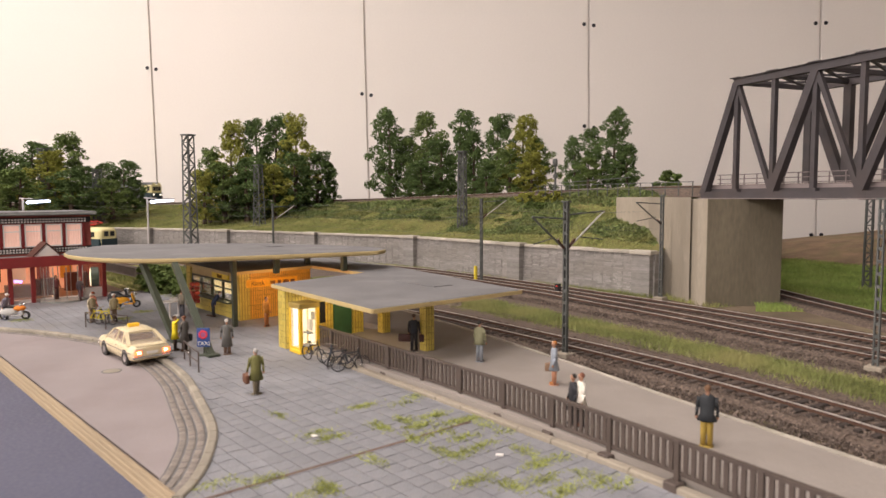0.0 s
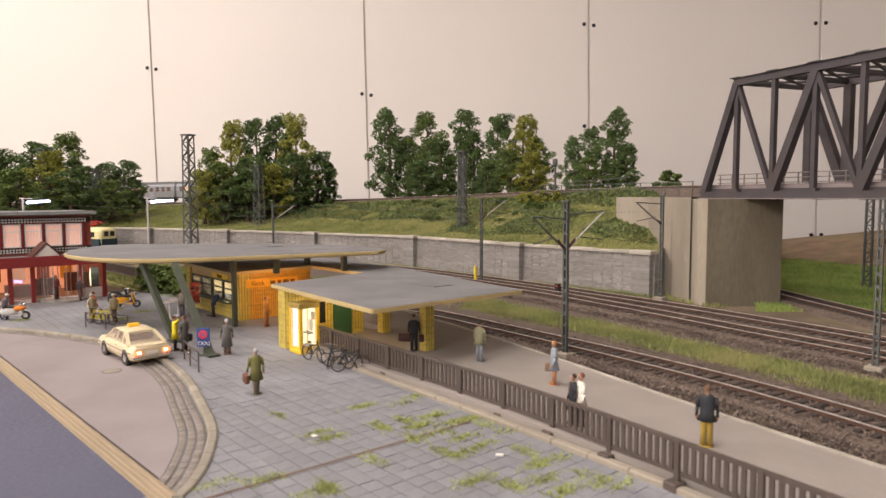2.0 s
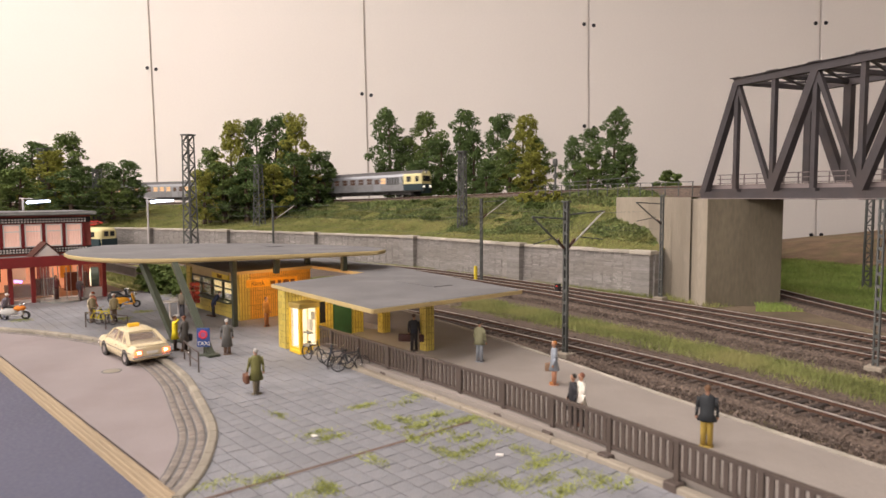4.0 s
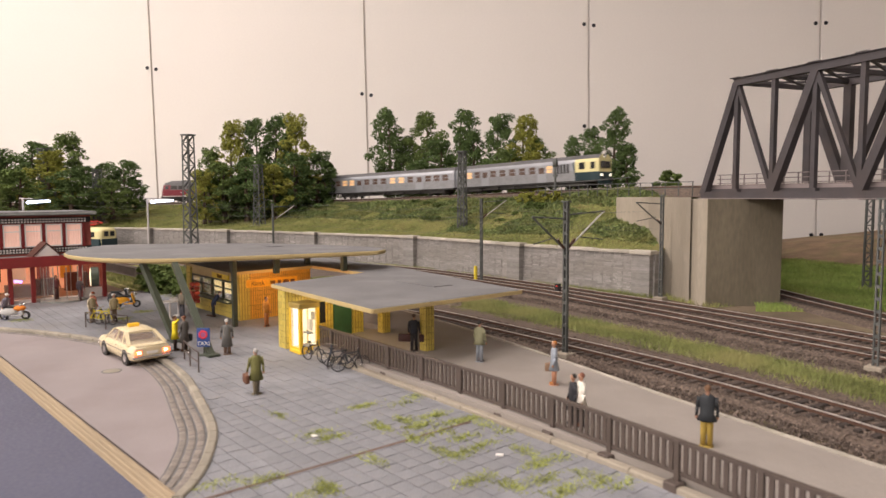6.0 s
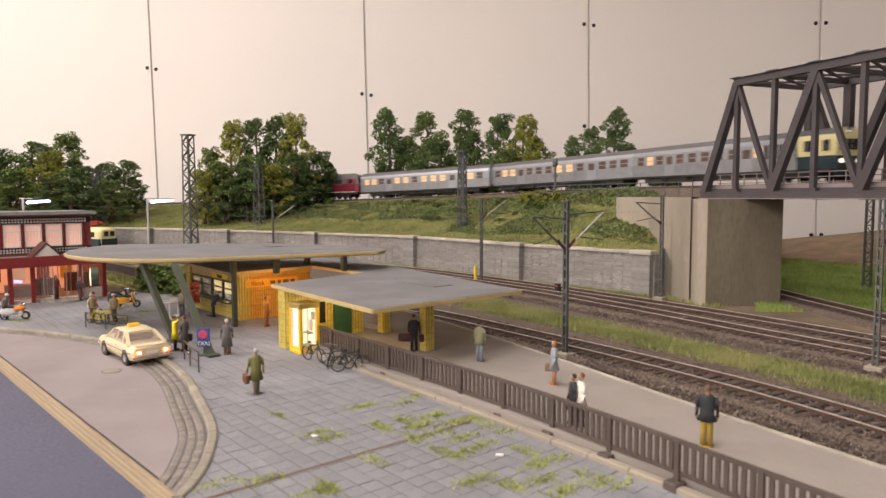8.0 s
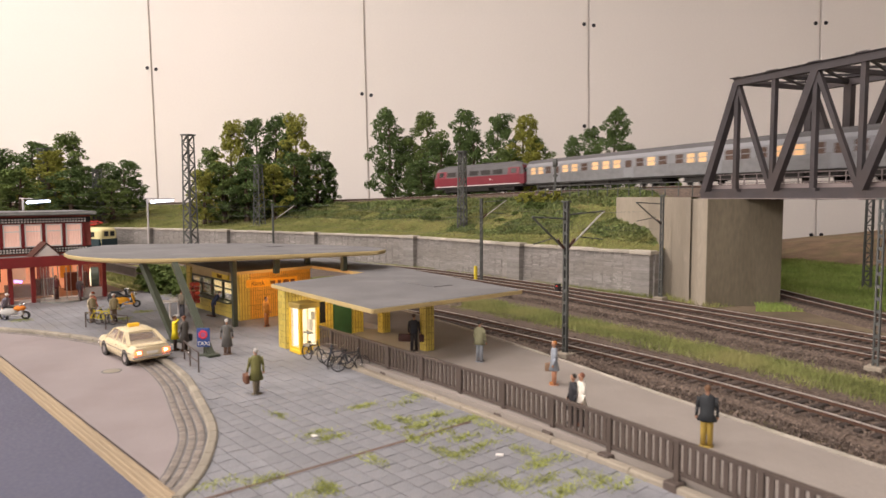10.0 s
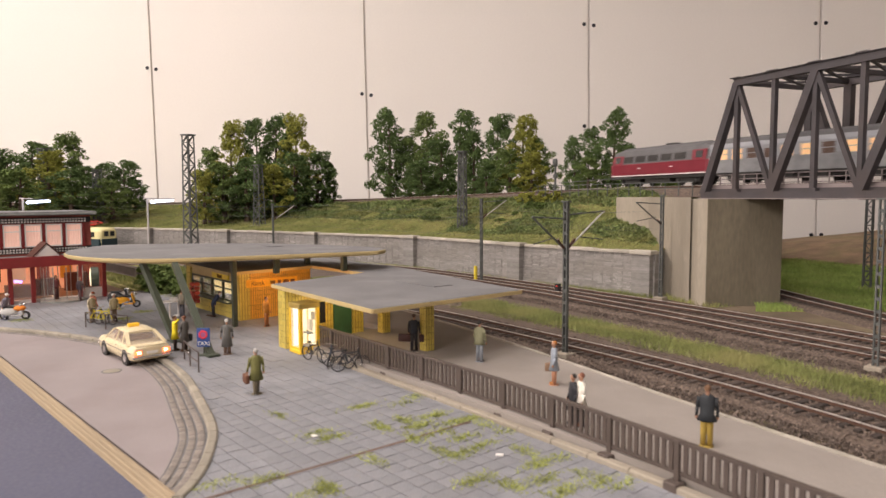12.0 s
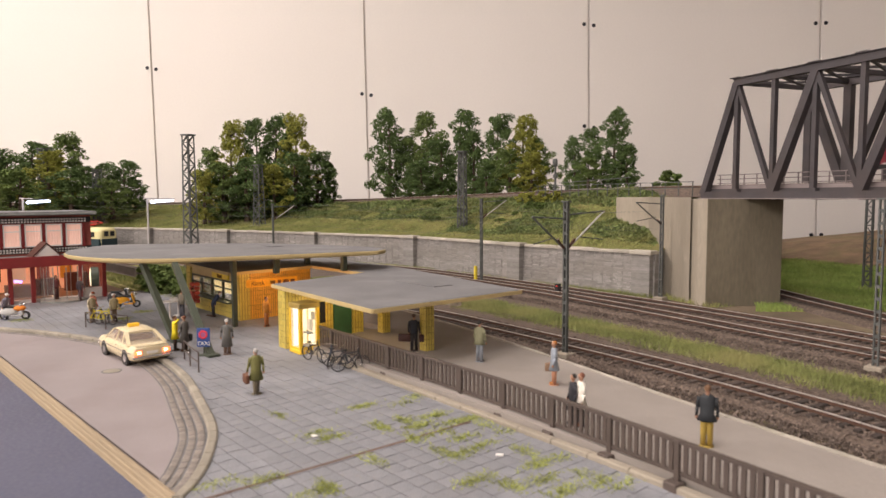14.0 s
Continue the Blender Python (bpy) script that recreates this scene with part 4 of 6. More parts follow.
# ---------------------------------------------------------------- the train
M_SILVER = mat("brushed_silver", (0.32, 0.33, 0.355), 0.42, metal=0.55, vary=0.06, size=0.5, fine=8, bump=0.02)
M_SKIRT = mat("grey_skirt", (0.255, 0.26, 0.27), 0.45, metal=0.45, vary=0.12, size=1.5, fine=6, bump=0.03)
M_TROOF = mat("coach_roof", (0.105, 0.102, 0.105), 0.7, vary=0.1)
M_CREAMCAB = mat("cab_cream", (0.68, 0.61, 0.31), 0.45, vary=0.04, bump=0.02)
M_OCEAN = mat("cab_blue_green", (0.014, 0.034, 0.042), 0.4, vary=0.05, bump=0.02)
M_LOCORED = mat("loco_red", (0.175, 0.016, 0.029), 0.4, vary=0.07, bump=0.02)
M_UNDER = mat("underframe", (0.035, 0.032, 0.03), 0.8, vary=0.2)
M_COACHLIT = mat("coach_lit", (0.5, 0.35, 0.2), 0.5, emit=(1.0, 0.52, 0.22), power=0.5, bump=0)
M_COACHDIM = mat("coach_dim", (0.085, 0.055, 0.045), 0.3, vary=0.3, emit=(1.0, 0.5, 0.25), power=0.02, bump=0)
M_LAMP = mat("white_headlight", (1, 1, 0.9), 0.3, emit=(1.0, 0.9, 0.7), power=1.6, bump=0)
CARL = 25.55


def section(x, w=1.42, top=4.06, low=1.0, lift=0.0, nose=1.0, belt=2.2):
    """Cross-section of a coach body at x."""
    pts = [(-w, low), (-w, belt), (-w, 3.15), (-w * 0.93, 3.5), (-w * 0.72, 3.82), (-w * 0.38, 4.0), (0, top)]
    pts = pts + [(-y, z) for y, z in pts[-2::-1]]
    return [(x, y * nose, z + lift) for y, z in pts]


def bogie(parent, x):
    b = part("bogie", box(x, 0, 0.35, 3.4, 2.3, 0.45, 0.06), M_UNDER, parent)
    for dx in (-1.25, 1.25):
        for s in (-0.75, 0.75):
            part("wheel", rod((x + dx, s - 0.06, 0.47), (x + dx, s + 0.06, 0.47), 0.47, None, 18), M_UNDER, b)
        part("axle_box", box(x + dx, -1.2, 0.3, 0.4, 0.16, 0.4, 0.03), M_UNDER, b)


def coach_shell(t, x0, x1):
    bm = bmesh.new()
    n = len(section(0))
    rings = [section(x0 + 0.0, 1.38, 3.98), section(x0 + 0.35), section(x1 - 0.35), section(x1, 1.38, 3.98)]
    vs = [[bm.verts.new(p) for p in r] for r in rings]
    for a, b in zip(vs, vs[1:]):
        for i in range(n - 1):
            f = bm.faces.new((a[i], b[i], b[i + 1], a[i + 1]))
            f.material_index = 1 if i in (0, n - 2) else (2 if 3 <= i <= n - 5 else 0)
    bm.faces.new(vs[0]).material_index = 0
    bm.faces.new(vs[-1][::-1]).material_index = 0
    bm.faces.new([v[0] for v in vs] + [v[-1] for v in vs[::-1]]).material_index = 1
    bmesh.ops.recalc_face_normals(bm, faces=bm.faces)
    return part("body", bm, [M_SILVER, M_SKIRT, M_TROOF], t)


def windows(t, spots, lit):
    for i, (x, w) in enumerate(spots):
        for s in (-1, 1):
            kind = M_COACHLIT if lit[i % len(lit)] else M_COACHDIM
            o = part("window", box(x, s * 1.425, 2.12, w, 0.02, 0.86, 0.0), kind, t)
            part("window_frame", box(x, s * 1.43, 2.53, w, 0.03, 0.06), M_SILVER, o)
            part("window_frame", box(x, s * 1.43, 2.08, w + 0.1, 0.03, 0.05), M_SILVER, o)


def coach_under(t, l):
    part("sole_bar", box(0, 0, 0.82, l - 0.6, 2.7, 0.2), M_UNDER, t)
    for x, w in ((-5.2, 2.2), (-2.0, 1.6), (1.6, 2.6), (5.4, 1.4)):
        part("equipment_box", box(x, 0, 0.42, w, 2.3, 0.45, 0.05), M_UNDER, t)
    part("underframe", box(0, 0, 0.42, l - 9.5, 1.9, 0.45, 0.05), M_UNDER, t)
    for x in (-l / 2 + 3.6, l / 2 - 3.6):
        bogie(t, x)
    for x in (-l / 2, l / 2):
        for y in (-0.88, 0.88):
            part("buffer", rod((x - 0.25, y, 1.06), (x + 0.25, y, 1.06), 0.22, None, 12), M_UNDER, t)


def doors(t, xs):
    for x in xs:
        for s in (-1, 1):
            d = part("door", box(x, s * 1.42, 1.0, 1.5, 0.03, 2.1, 0.01), M_SILVER, t)
            part("door_window", box(x, s * 1.435, 2.1, 0.9, 0.02, 0.75), M_COACHDIM, d)


def silver_coach(lit):
    t = thing("silver_coach", at(0, 0, 0), "brushed silver passenger coach with grey roof and lit windows", "railway coach", "coaches of the train")
    coach_shell(t, -CARL / 2, CARL / 2)
    xs = [-11.2, -9.6, -8.0, -4.6, -2.8, -1.0, 0.9, 2.7, 4.5, 8.0, 9.6, 11.2]
    windows(t, [(x, 1.05) for x in xs], lit)
    doors(t, (-6.3, 6.3))
    coach_under(t, CARL)
    part("gangway", box(0, 0, 1.1, CARL + 0.7, 1.4, 2.4, 0.1), M_UNDER, t, "black rubber gangway bellows")
    return t


def cab_car():
    t = thing("control_car", at(0, 0, 0), "silver control car with cream and blue-green driving cab", "railway coach", "coaches of the train")
    h = CARL / 2
    coach_shell(t, -h, h - 3.4)
    bm = bmesh.new()
    rings = [section(h - 3.42, 1.425, 4.07, belt=1.95), section(h - 1.2, 1.40, 4.03, belt=1.95), section(h - 0.55, 1.28, 3.8, belt=1.95), section(h - 0.1, 1.15, 3.45, belt=1.95)]
    n = len(rings[0])
    vs = [[bm.verts.new(p) for p in r] for r in rings]
    for a, b in zip(vs, vs[1:]):
        for i in range(n - 1):
            f = bm.faces.new((a[i], b[i], b[i + 1], a[i + 1]))
            f.material_index = 1 if i in (0, n - 2) else (2 if 3 <= i <= n - 5 else 0)
    bm.faces.new(vs[-1][::-1]).material_index = 0
    bmesh.ops.recalc_face_normals(bm, faces=bm.faces)
    cab = part("driving_cab", bm, [M_CREAMCAB, M_OCEAN, M_TROOF], t, "cream cab with blue-green skirt")
    part("cab_stripe", beam((h - 3.2, 0, 1.05), (h - 3.75, 0, 3.2), 2.88, 0.16), M_OCEAN, cab)
    part("nose_skirt", box(h - 0.12, 0, 0.5, 0.25, 2.35, 1.42, 0.06), M_OCEAN, cab)
    for y in (-0.62, 0, 0.62):
        part("windscreen", box(h - 0.06, y, 2.35, 0.1, 0.5, 0.8, 0.02), M_DARKGLASS, cab)
    for s in (-1, 1):
        part("side_window", box(h - 2.4, s * 1.42, 2.3, 0.8, 0.03, 0.8, 0.0), M_DARKGLASS, cab)
        part("side_window", box(h - 0.85, s * 1.36, 2.3, 0.55, 0.06, 0.8, 0.0), M_DARKGLASS, cab)
        part("headlight", rod((h, s * 0.8, 1.55), (h + 0.06, s * 0.8, 1.55), 0.17, None, 12), M_LAMP, cab, "glowing white headlight")
    part("top_headlight", rod((h - 0.45, 0, 3.65), (h - 0.25, 0, 3.62), 0.15, None, 12), M_LAMP, cab, "glowing white headlight")
    for s in (-1, 1):
        for k in range(5):
            part("grille", box(h - 6.6 + k * 0.52, s * 1.43, 1.95, 0.3, 0.03, 1.1), M_UNDER, t)
    windows(t, [(-11.2, 1.05), (-9.6, 1.05), (-8.0, 1.05), (-4.8, 1.05), (-3.0, 1.05), (-1.2, 1.05), (0.6, 1.05), (2.4, 1.05), (5.3, 0.95)], (0, 1, 0, 0, 0, 0, 0, 0, 1))
    doors(t, (-6.4, 4.0))
    coach_under(t, CARL)
    return t


def red_loco():
    t = thing("diesel_locomotive", at(0, 0, 0), "dark red diesel locomotive with grey roof and window band", "locomotive")
    h = 8.1

    def ring(x, w, low, belt, top, lean=0):
        pts = [(-w, low), (-w, belt), (-w * 0.97, belt + 0.05), (-w * 0.88, 3.3), (-w * 0.74, 3.75), (-w * 0.35, top - 0.06), (0, top)]
        pts = pts + [(-y, z) for y, z in pts[-2::-1]]
        return [(x + lean * max(0, z - belt) * 0.35, y, z) for y, z in pts]

    bm = bmesh.new()
    rings = [ring(-h, 1.25, 1.15, 2.35, 3.6, 1), ring(-h + 0.7, 1.5, 1.1, 2.35, 4.0, 1), ring(-h + 1.8, 1.53, 1.1, 2.35, 4.2), ring(h - 1.8, 1.53, 1.1, 2.35, 4.2), ring(h - 0.7, 1.5, 1.1, 2.35, 4.0, -1), ring(h, 1.25, 1.15, 2.35, 3.6, -1)]
    n = len(rings[0])
    vs = [[bm.verts.new(p) for p in r] for r in rings]
    for a, b in zip(vs, vs[1:]):
        for i in range(n - 1):
            f = bm.faces.new((a[i], b[i], b[i + 1], a[i + 1]))
            f.material_index = 0 if i in (0, 1, n - 2, n - 3) else (2 if 3 <= i <= n - 5 else 1)
    bm.faces.new(vs[0]).material_index = 0
    bm.faces.new(vs[-1][::-1]).material_index = 0
    bmesh.ops.recalc_face_normals(bm, faces=bm.faces)
    part("body", bm, [M_LOCORED, M_TROOF, M_TROOF], t)
    for s in (-1, 1):
        part("pale_stripe", box(0, s * 1.535, 1.12, 2 * h - 1.2, 0.03, 0.1), M_WHITE, t)
        for k in range(5):
            part("grille_window", box(-4.6 + k * 2.1, s * 1.42, 2.55, 1.6, 0.05, 0.62, rot=Matrix.Rotation(s * 0.17, 4, "X")), M_UNDER, t)
        for x in (-6.5, 6.5):
            part("cab_side", box(x, s * 1.40, 2.38, 1.9, 0.06, 0.95, rot=Matrix.Rotation(s * 0.17, 4, "X")), M_LOCORED, t)
        for x in (-6.5, 6.5):
            part("cab_window", box(x, s * 1.42, 2.55, 0.9, 0.05, 0.65, rot=Matrix.Rotation(s * 0.17, 4, "X")), M_DARKGLASS, t)
            part("number_bar", box(x * 0.4, s * 1.54, 1.85, 0.45, 0.02, 0.1), M_WHITE, t)
    for s in (-1, 1):
        for y in (-0.6, 0.6):
            part("windscreen", box(s * (h - 0.12), y, 2.6, 0.1, 0.85, 0.62, rot=Matrix.Rotation(-s * 0.33, 4, "Y")), M_DARKGLASS, t)
        for y in (-0.9, 0.9):
            part("buffer", rod((s * h, y, 1.06), (s * (h + 0.5), y, 1.06), 0.22, None, 12), M_UNDER, t)
    part("sole_bar", box(0, 0, 0.8, 2 * h - 0.4, 2.8, 0.32), M_UNDER, t)
    part("fuel_tank", box(0, 0, 0.35, 4.0, 2.4, 0.6, 0.1), M_UNDER, t)
    part("exhaust", box(1.0, 0, 4.15, 1.4, 0.8, 0.15, 0.03), M_UNDER, t)
    for x in (-4.6, 4.6):
        bogie(t, x)
    return t


cars = [(cab_car(), CARL, 19.0), (silver_coach((0, 1, 1, 0, 0, 0, 1, 1, 0, 0, 0, 0)), CARL, 19.0), (silver_coach((1, 1, 0, 1, 1, 0, 1, 1, 1, 0, 1, 0)), CARL, 19.0), (red_loco(), 17.2, 9.0)]
LINE = spline(UPPER, 0.25)
SEG = np.concatenate([[0], np.cumsum(np.linalg.norm(np.diff(LINE, axis=0), axis=1))])
REF = SEG[int(np.argmin(np.linalg.norm(LINE[:, :2] - np.array(site(9.0, 94.1)), axis=1)))] + 0.3


def on_line(s):
    return Vector([float(np.interp(s, SEG, LINE[:, i])) for i in range(3)])


SPEED = 16.1


def motions():
    """The train runs along the upper line; the joint behind its control car passes REF at 6.5 s."""
    for i, (car, length, base) in enumerate(cars):
        rows = []
        for k in range(0, 57):
            t = k * 0.25
            joint = REF + SPEED * (t - 6.5) - 1.1
            mid = joint + 12.87 - i * 25.75 if i < 3 else joint - 51.5 - 8.6
            a, b = on_line(mid - base / 2), on_line(mid + base / 2)
            c, d = (a + b) / 2, b - a
            rz = math.degrees(math.atan2(d.y, d.x))
            ry = -math.degrees(math.atan2(d.z, math.hypot(d.x, d.y)))
            rows.append((t, at(c.x, c.y, c.z, rz, 0, ry)))
        walk(car, rows)

# ---------------------------------------------------------------- trees


def tree_meshes(seed, height, width, leaf, clumps=74, low=0.06):
    """Trunk with limbs, and a crown of leaf clumps with gaps."""
    r = np.random.default_rng(seed)
    trunk = bmesh.new()
    rod((0, 0, -0.6), (0.1, 0.05, height * 0.45), width * 0.055, width * 0.03, 8, trunk)
    rod((0.1, 0.05, height * 0.45), (0, 0, height * 0.9), width * 0.03, 0.04, 6, trunk)
    centres = []
    lean = r.uniform(-0.06, 0.06, 2)
    for k in range(clumps):
        h = low + (1 - low) * (k + 0.5) / clumps
        q = (h - low) / (1 - low)
        prof = min(1.0, 0.55 + 2.2 * q) * (1.0 if q < 0.4 else 1.0 - 0.58 * (q - 0.4) / 0.6) * (0.84 + 0.28 * math.sin(q * 19 + seed))
        a = k * 2.399 + r.uniform(-0.6, 0.6)
        d = width / 2 * prof * math.sqrt(r.uniform(0.2, 1.0))
        c = np.array([math.cos(a) * d + lean[0] * h * height, math.sin(a) * d + lean[1] * h * height, h * height * 0.97 + r.uniform(-0.3, 0.3)])
        centres.append(c)
        if k % 4 == 0:
            rod((0, 0, max(0.1, c[2] - d * 0.7)), c, 0.09, 0.03, 5, trunk)
    quads = []
    for c in centres:
        rad = width * r.uniform(0.06, 0.13)
        n = int(165 * (rad / (width * 0.12)) ** 2)
        v = r.normal(size=(n, 3))
        v /= np.linalg.norm(v, axis=1)[:, None]
        v *= (rad * r.uniform(0.55, 1.12, n))[:, None]
        v[:, 2] *= 0.8
        quads.append(flakes(c + v, leaf))
    q = np.concatenate(quads) * K
    me = bpy.data.meshes.new("crown")
    me.from_pydata(q.reshape(-1, 3).tolist(), [], np.arange(len(q) * 4).reshape(-1, 4).tolist())
    return finish(trunk, M_BARK), me


def tree_kind(seed, height, width, leaf_material, label, leaf=0.19, clumps=74, low=0.06):
    tm, cm = tree_meshes(seed, height, width, leaf, clumps, low)
    cm.materials.append(leaf_material)
    return tm, cm, height, width, label


DARK = [tree_kind(s, 15, 8, m, "dark green leafy model tree on the embankment") for s, m in ((11, M_LEAF), (12, M_LEAF), (13, M_LEAF2), (14, M_LEAF), (15, M_LEAF2))]
YELL = [tree_kind(s, 15, 7.5, M_LEAF_Y, "olive-yellow leafy model tree on the embankment") for s in (21, 22)]


def tree(kind, a, b, z, height, width, turn):
    tm, cm, h0, w0, label = kind
    u, v = site(a, b)
    t = thing("tree", at(u, v, z, turn), label, "tree", "trees on the embankment")
    t.scale = (width / w0, width / w0, height / h0)
    part("trunk", tm, None, t)
    part("crown", cm, None, t)
    return t


F = 1217.0


def spot(mark, b):
    """Metres across for a bearing mark at distance b."""
    return (mark - 784) / F * b


# each tree: bearing mark, distance, base height, mark of its top, width in metres, kind
GROVE_BEHIND_LINE = (
    (690, 122, 6.6, 193, 7.6, 0),
    (724, 126, 6.6, 242, 7.5, 1),
    (757, 124, 6.8, 200, 8.0, 2),
    (782, 118, 6.9, 246, 7.5, 3),
    (815, 119, 6.9, 196, 7.6, 1),
    (838, 117, 7.0, 232, 6.0, 0),
    (880, 114, 7.2, 203, 6.6, 3),
    (925, 108, 7.3, 205, 6.2, 9),
    (955, 108, 7.3, 246, 6.0, 2),
    (902, 106, 7.3, 265, 6.0, 2),
    (940, 103, 7.4, 272, 5.0, 8),
)
GROVE_BY_BRIDGE = (
    (1016, 100, 7.6, 242, 3.8, 0),
    (1052, 97, 7.7, 228, 5.2, 1),
    (1086, 95, 7.8, 194, 5.4, 0),
    (1108, 93, 7.8, 256, 4.4, 3),
    (1040, 94, 7.7, 280, 4.6, 2),
    (745, 115, 6.8, 285, 6.5, 0),
    (860, 108, 7.1, 285, 5.5, 3),
)
GROVE_ON_SLOPE = (
    (412, 112, 4.2, 214, 6.5, 9),
    (458, 114, 4.4, 212, 6.8, 1),
    (492, 115, 4.6, 204, 8.0, 0),
    (526, 114, 4.8, 206, 6.2, 8),
    (562, 114, 5.6, 268, 6.8, 3),
    (372, 108, 3.8, 262, 5.2, 2),
    (398, 106, 3.9, 288, 8.0, 2),
    (438, 106, 4.0, 278, 8.5, 0),
    (486, 106, 4.2, 292, 5.6, 8),
    (522, 109, 4.6, 272, 7.5, 1),
    (362, 104, 3.8, 300, 5.0, 9),
    (584, 116, 6.2, 288, 3.2, 0),
    (460, 108, 4.0, 300, 8, 3),
)
GROVE_BEHIND_STATION = (
    (18, 112, 4.0, 272, 8.0, 0),
    (62, 116, 4.2, 252, 8.0, 1),
    (112, 118, 4.4, 237, 8.5, 2),
    (88, 110, 4.0, 268, 7.5, 8),
    (150, 116, 4.4, 293, 7.0, 3),
    (186, 118, 4.6, 288, 7.5, 0),
    (222, 118, 4.7, 284, 6.0, 1),
    (240, 120, 5.0, 318, 4.2, 3),
    (-20, 112, 4.0, 262, 8.5, 3),
    (128, 108, 4.0, 300, 8.0, 0),
    (40, 106, 3.8, 300, 8.5, 2),
    (200, 112, 4.2, 318, 7.0, 2),
    (-50, 112, 4.0, 240, 8.0, 1),
)
for i, (x, b, z, top, w, k) in enumerate(GROVE_BEHIND_LINE + GROVE_BY_BRIDGE + GROVE_ON_SLOPE + GROVE_BEHIND_STATION):
    kind = YELL[k - 8] if k >= 8 else DARK[k]
    hgt = EYE + (347 + (784 - x) * 0.0035 - top) / F * b - z
    tree(kind, spot(x, b), b, z, hgt, w * 1.14, i * 67.0)

bush_t = tree_kind(31, 3.0, 3.2, M_LEAF2, "low green shrub", leaf=0.16, clumps=26, low=0.1)


def shrub(u, v, z, w, h, turn, material=None, label="low green shrub"):
    t = thing("shrub", at(u, v, z, turn), label, "shrub", "shrubs")
    t.scale = (w / 3.2, w / 3.2, h / 3.0)
    part("stem", bush_t[0], None, t)
    part("foliage", bush_t[1], None, t)


u, v = site(spot(1182, 84), 84)
shrub(u, v, 7.6, 4.0, 2.9, 20, label="pale green shrub beside the bridge track")
for i in range(9):
    shrub(-59.5 + 1.15 * i + rng.uniform(-0.4, 0.4), 17.6 + rng.uniform(-0.6, 1.4) + i * 0.12, -0.1, rng.uniform(2.4, 3.8), rng.uniform(1.5, 2.3), i * 50, label="clipped green shrub on the lawn behind the kiosk")
yb = tree_kind(32, 3.0, 3.2, M_LEAF_Y, "", leaf=0.18, clumps=24, low=0.05)
for x, b, z in ((938, 84, 6.3), (962, 82, 6.5), (985, 80, 6.4), (925, 86, 6.2)):
    u, v = site(spot(x, b), b)
    t = thing("shrub", at(u, v, z, x), "olive-yellow shrub on the embankment slope", "shrub", "shrubs")
    t.scale = (0.72, 0.72, 0.55)
    part("stem", yb[0], None, t)
    part("foliage", yb[1], None, t)

for i in range(16):
    p = hill_at(0.68 + 0.17 * rng.uniform(), rng.uniform(0.30, 0.60))
    shrub(p[0], p[1], p[2] - 0.25, rng.uniform(1.4, 2.6), rng.uniform(0.5, 1.0), i * 40, label="dark green shrub on the embankment slope")

# ---------------------------------------------------------------- grass, ground cover, ballast stones
pts, ivy = [], []
for k in range(120000):
    a, s = rng.uniform(0.05, 0.99), rng.uniform(0, 0.72)
    p = hill_at(a, s)
    patch = noise.noise(Vector((p[0] * 0.13, p[1] * 0.13, 9))) + 0.25 * noise.noise(Vector((p[0] * 0.5, p[1] * 0.5, 2)))
    if s > 0.30 + 0.06 * patch and a > 0.40 and patch > -0.45 or (a > 0.76 and s > 0.13 and patch > -0.5):
        ivy.append(p + rng.uniform(0, 1, 3) * (0.1, 0.1, 0.45 * max(0.2, patch + 0.4)))
    else:
        pts.append(p)
soup("embankment_grass", blades(np.concatenate([pts, np.array(pts) + rng.normal(0, 0.12, (len(pts), 3)) * (1, 1, 0)]), 0.22, 0.07), M_GRASS, "short dry green grass on the embankment", "grass")
soup("embankment_ground_cover", flakes(np.concatenate([ivy, np.array(ivy) + rng.normal(0, 0.14, (len(ivy), 3)) * (1, 1, 0.5), np.array(ivy) + rng.normal(0, 0.14, (len(ivy), 3)) * (1, 1, 0.5)]), 0.125), M_IVY, "leafy dark ground cover on the upper slope", "ground cover")
top = [hill_at(rng.uniform(0.05, 1), rng.uniform(0.66, 1.0)) for k in range(26000)]
soup("crest_grass", blades(top, 0.34, 0.10), M_GRASS, "grass along the embankment crest", "grass")


def between(la, lb, u0, u1, m0, m1, n, z):
    """Places between two lines, as shares of the way across."""
    us = rng.uniform(u0, u1, n)
    a = np.interp(us, la[::-1, 0], la[::-1, 1])
    b = np.interp(us, lb[::-1, 0], lb[::-1, 1])
    s = rng.uniform(0, 1, n)
    s = m0 + (m1 - m0) * s
    return np.stack([us, a + (b - a) * s, np.full(n, z)], 1)


verge = between(L1, L2, -62, 0, 0.26, 0.68, 130000, -0.85)
keep = [p for p in verge if abs((p[1] - np.interp(p[0], L1[::-1, 0], L1[::-1, 1])) / max(0.1, np.interp(p[0], L2[::-1, 0], L2[::-1, 1]) - np.interp(p[0], L1[::-1, 0], L1[::-1, 1])) - 0.47) < 0.105 + 0.06 * noise.noise(Vector((p[0] * 0.35, p[1] * 0.9, 0))) + rng.normal(0, 0.045)]
soup("track_verge_grass", blades(keep, 0.24, 0.035), M_GRASS, "strip of tall grass between the tracks", "grass")
wall_foot = []
for k in range(9000):
    i = rng.uniform(0, 60)
    j = int(i)
    q = WALL[j] + (WALL[j + 1] - WALL[j]) * (i - j) + wn[j] * rng.uniform(0.4, 1.6)
    if noise.noise(Vector((q[0] * 0.3, q[1] * 0.3, 4))) > -0.25:
        wall_foot.append((q[0], q[1], -0.95))
soup("wall_foot_grass", blades(wall_foot, 0.45, 0.08), M_GRASS, "grass tufts along the wall foot", "grass")
meadow = []
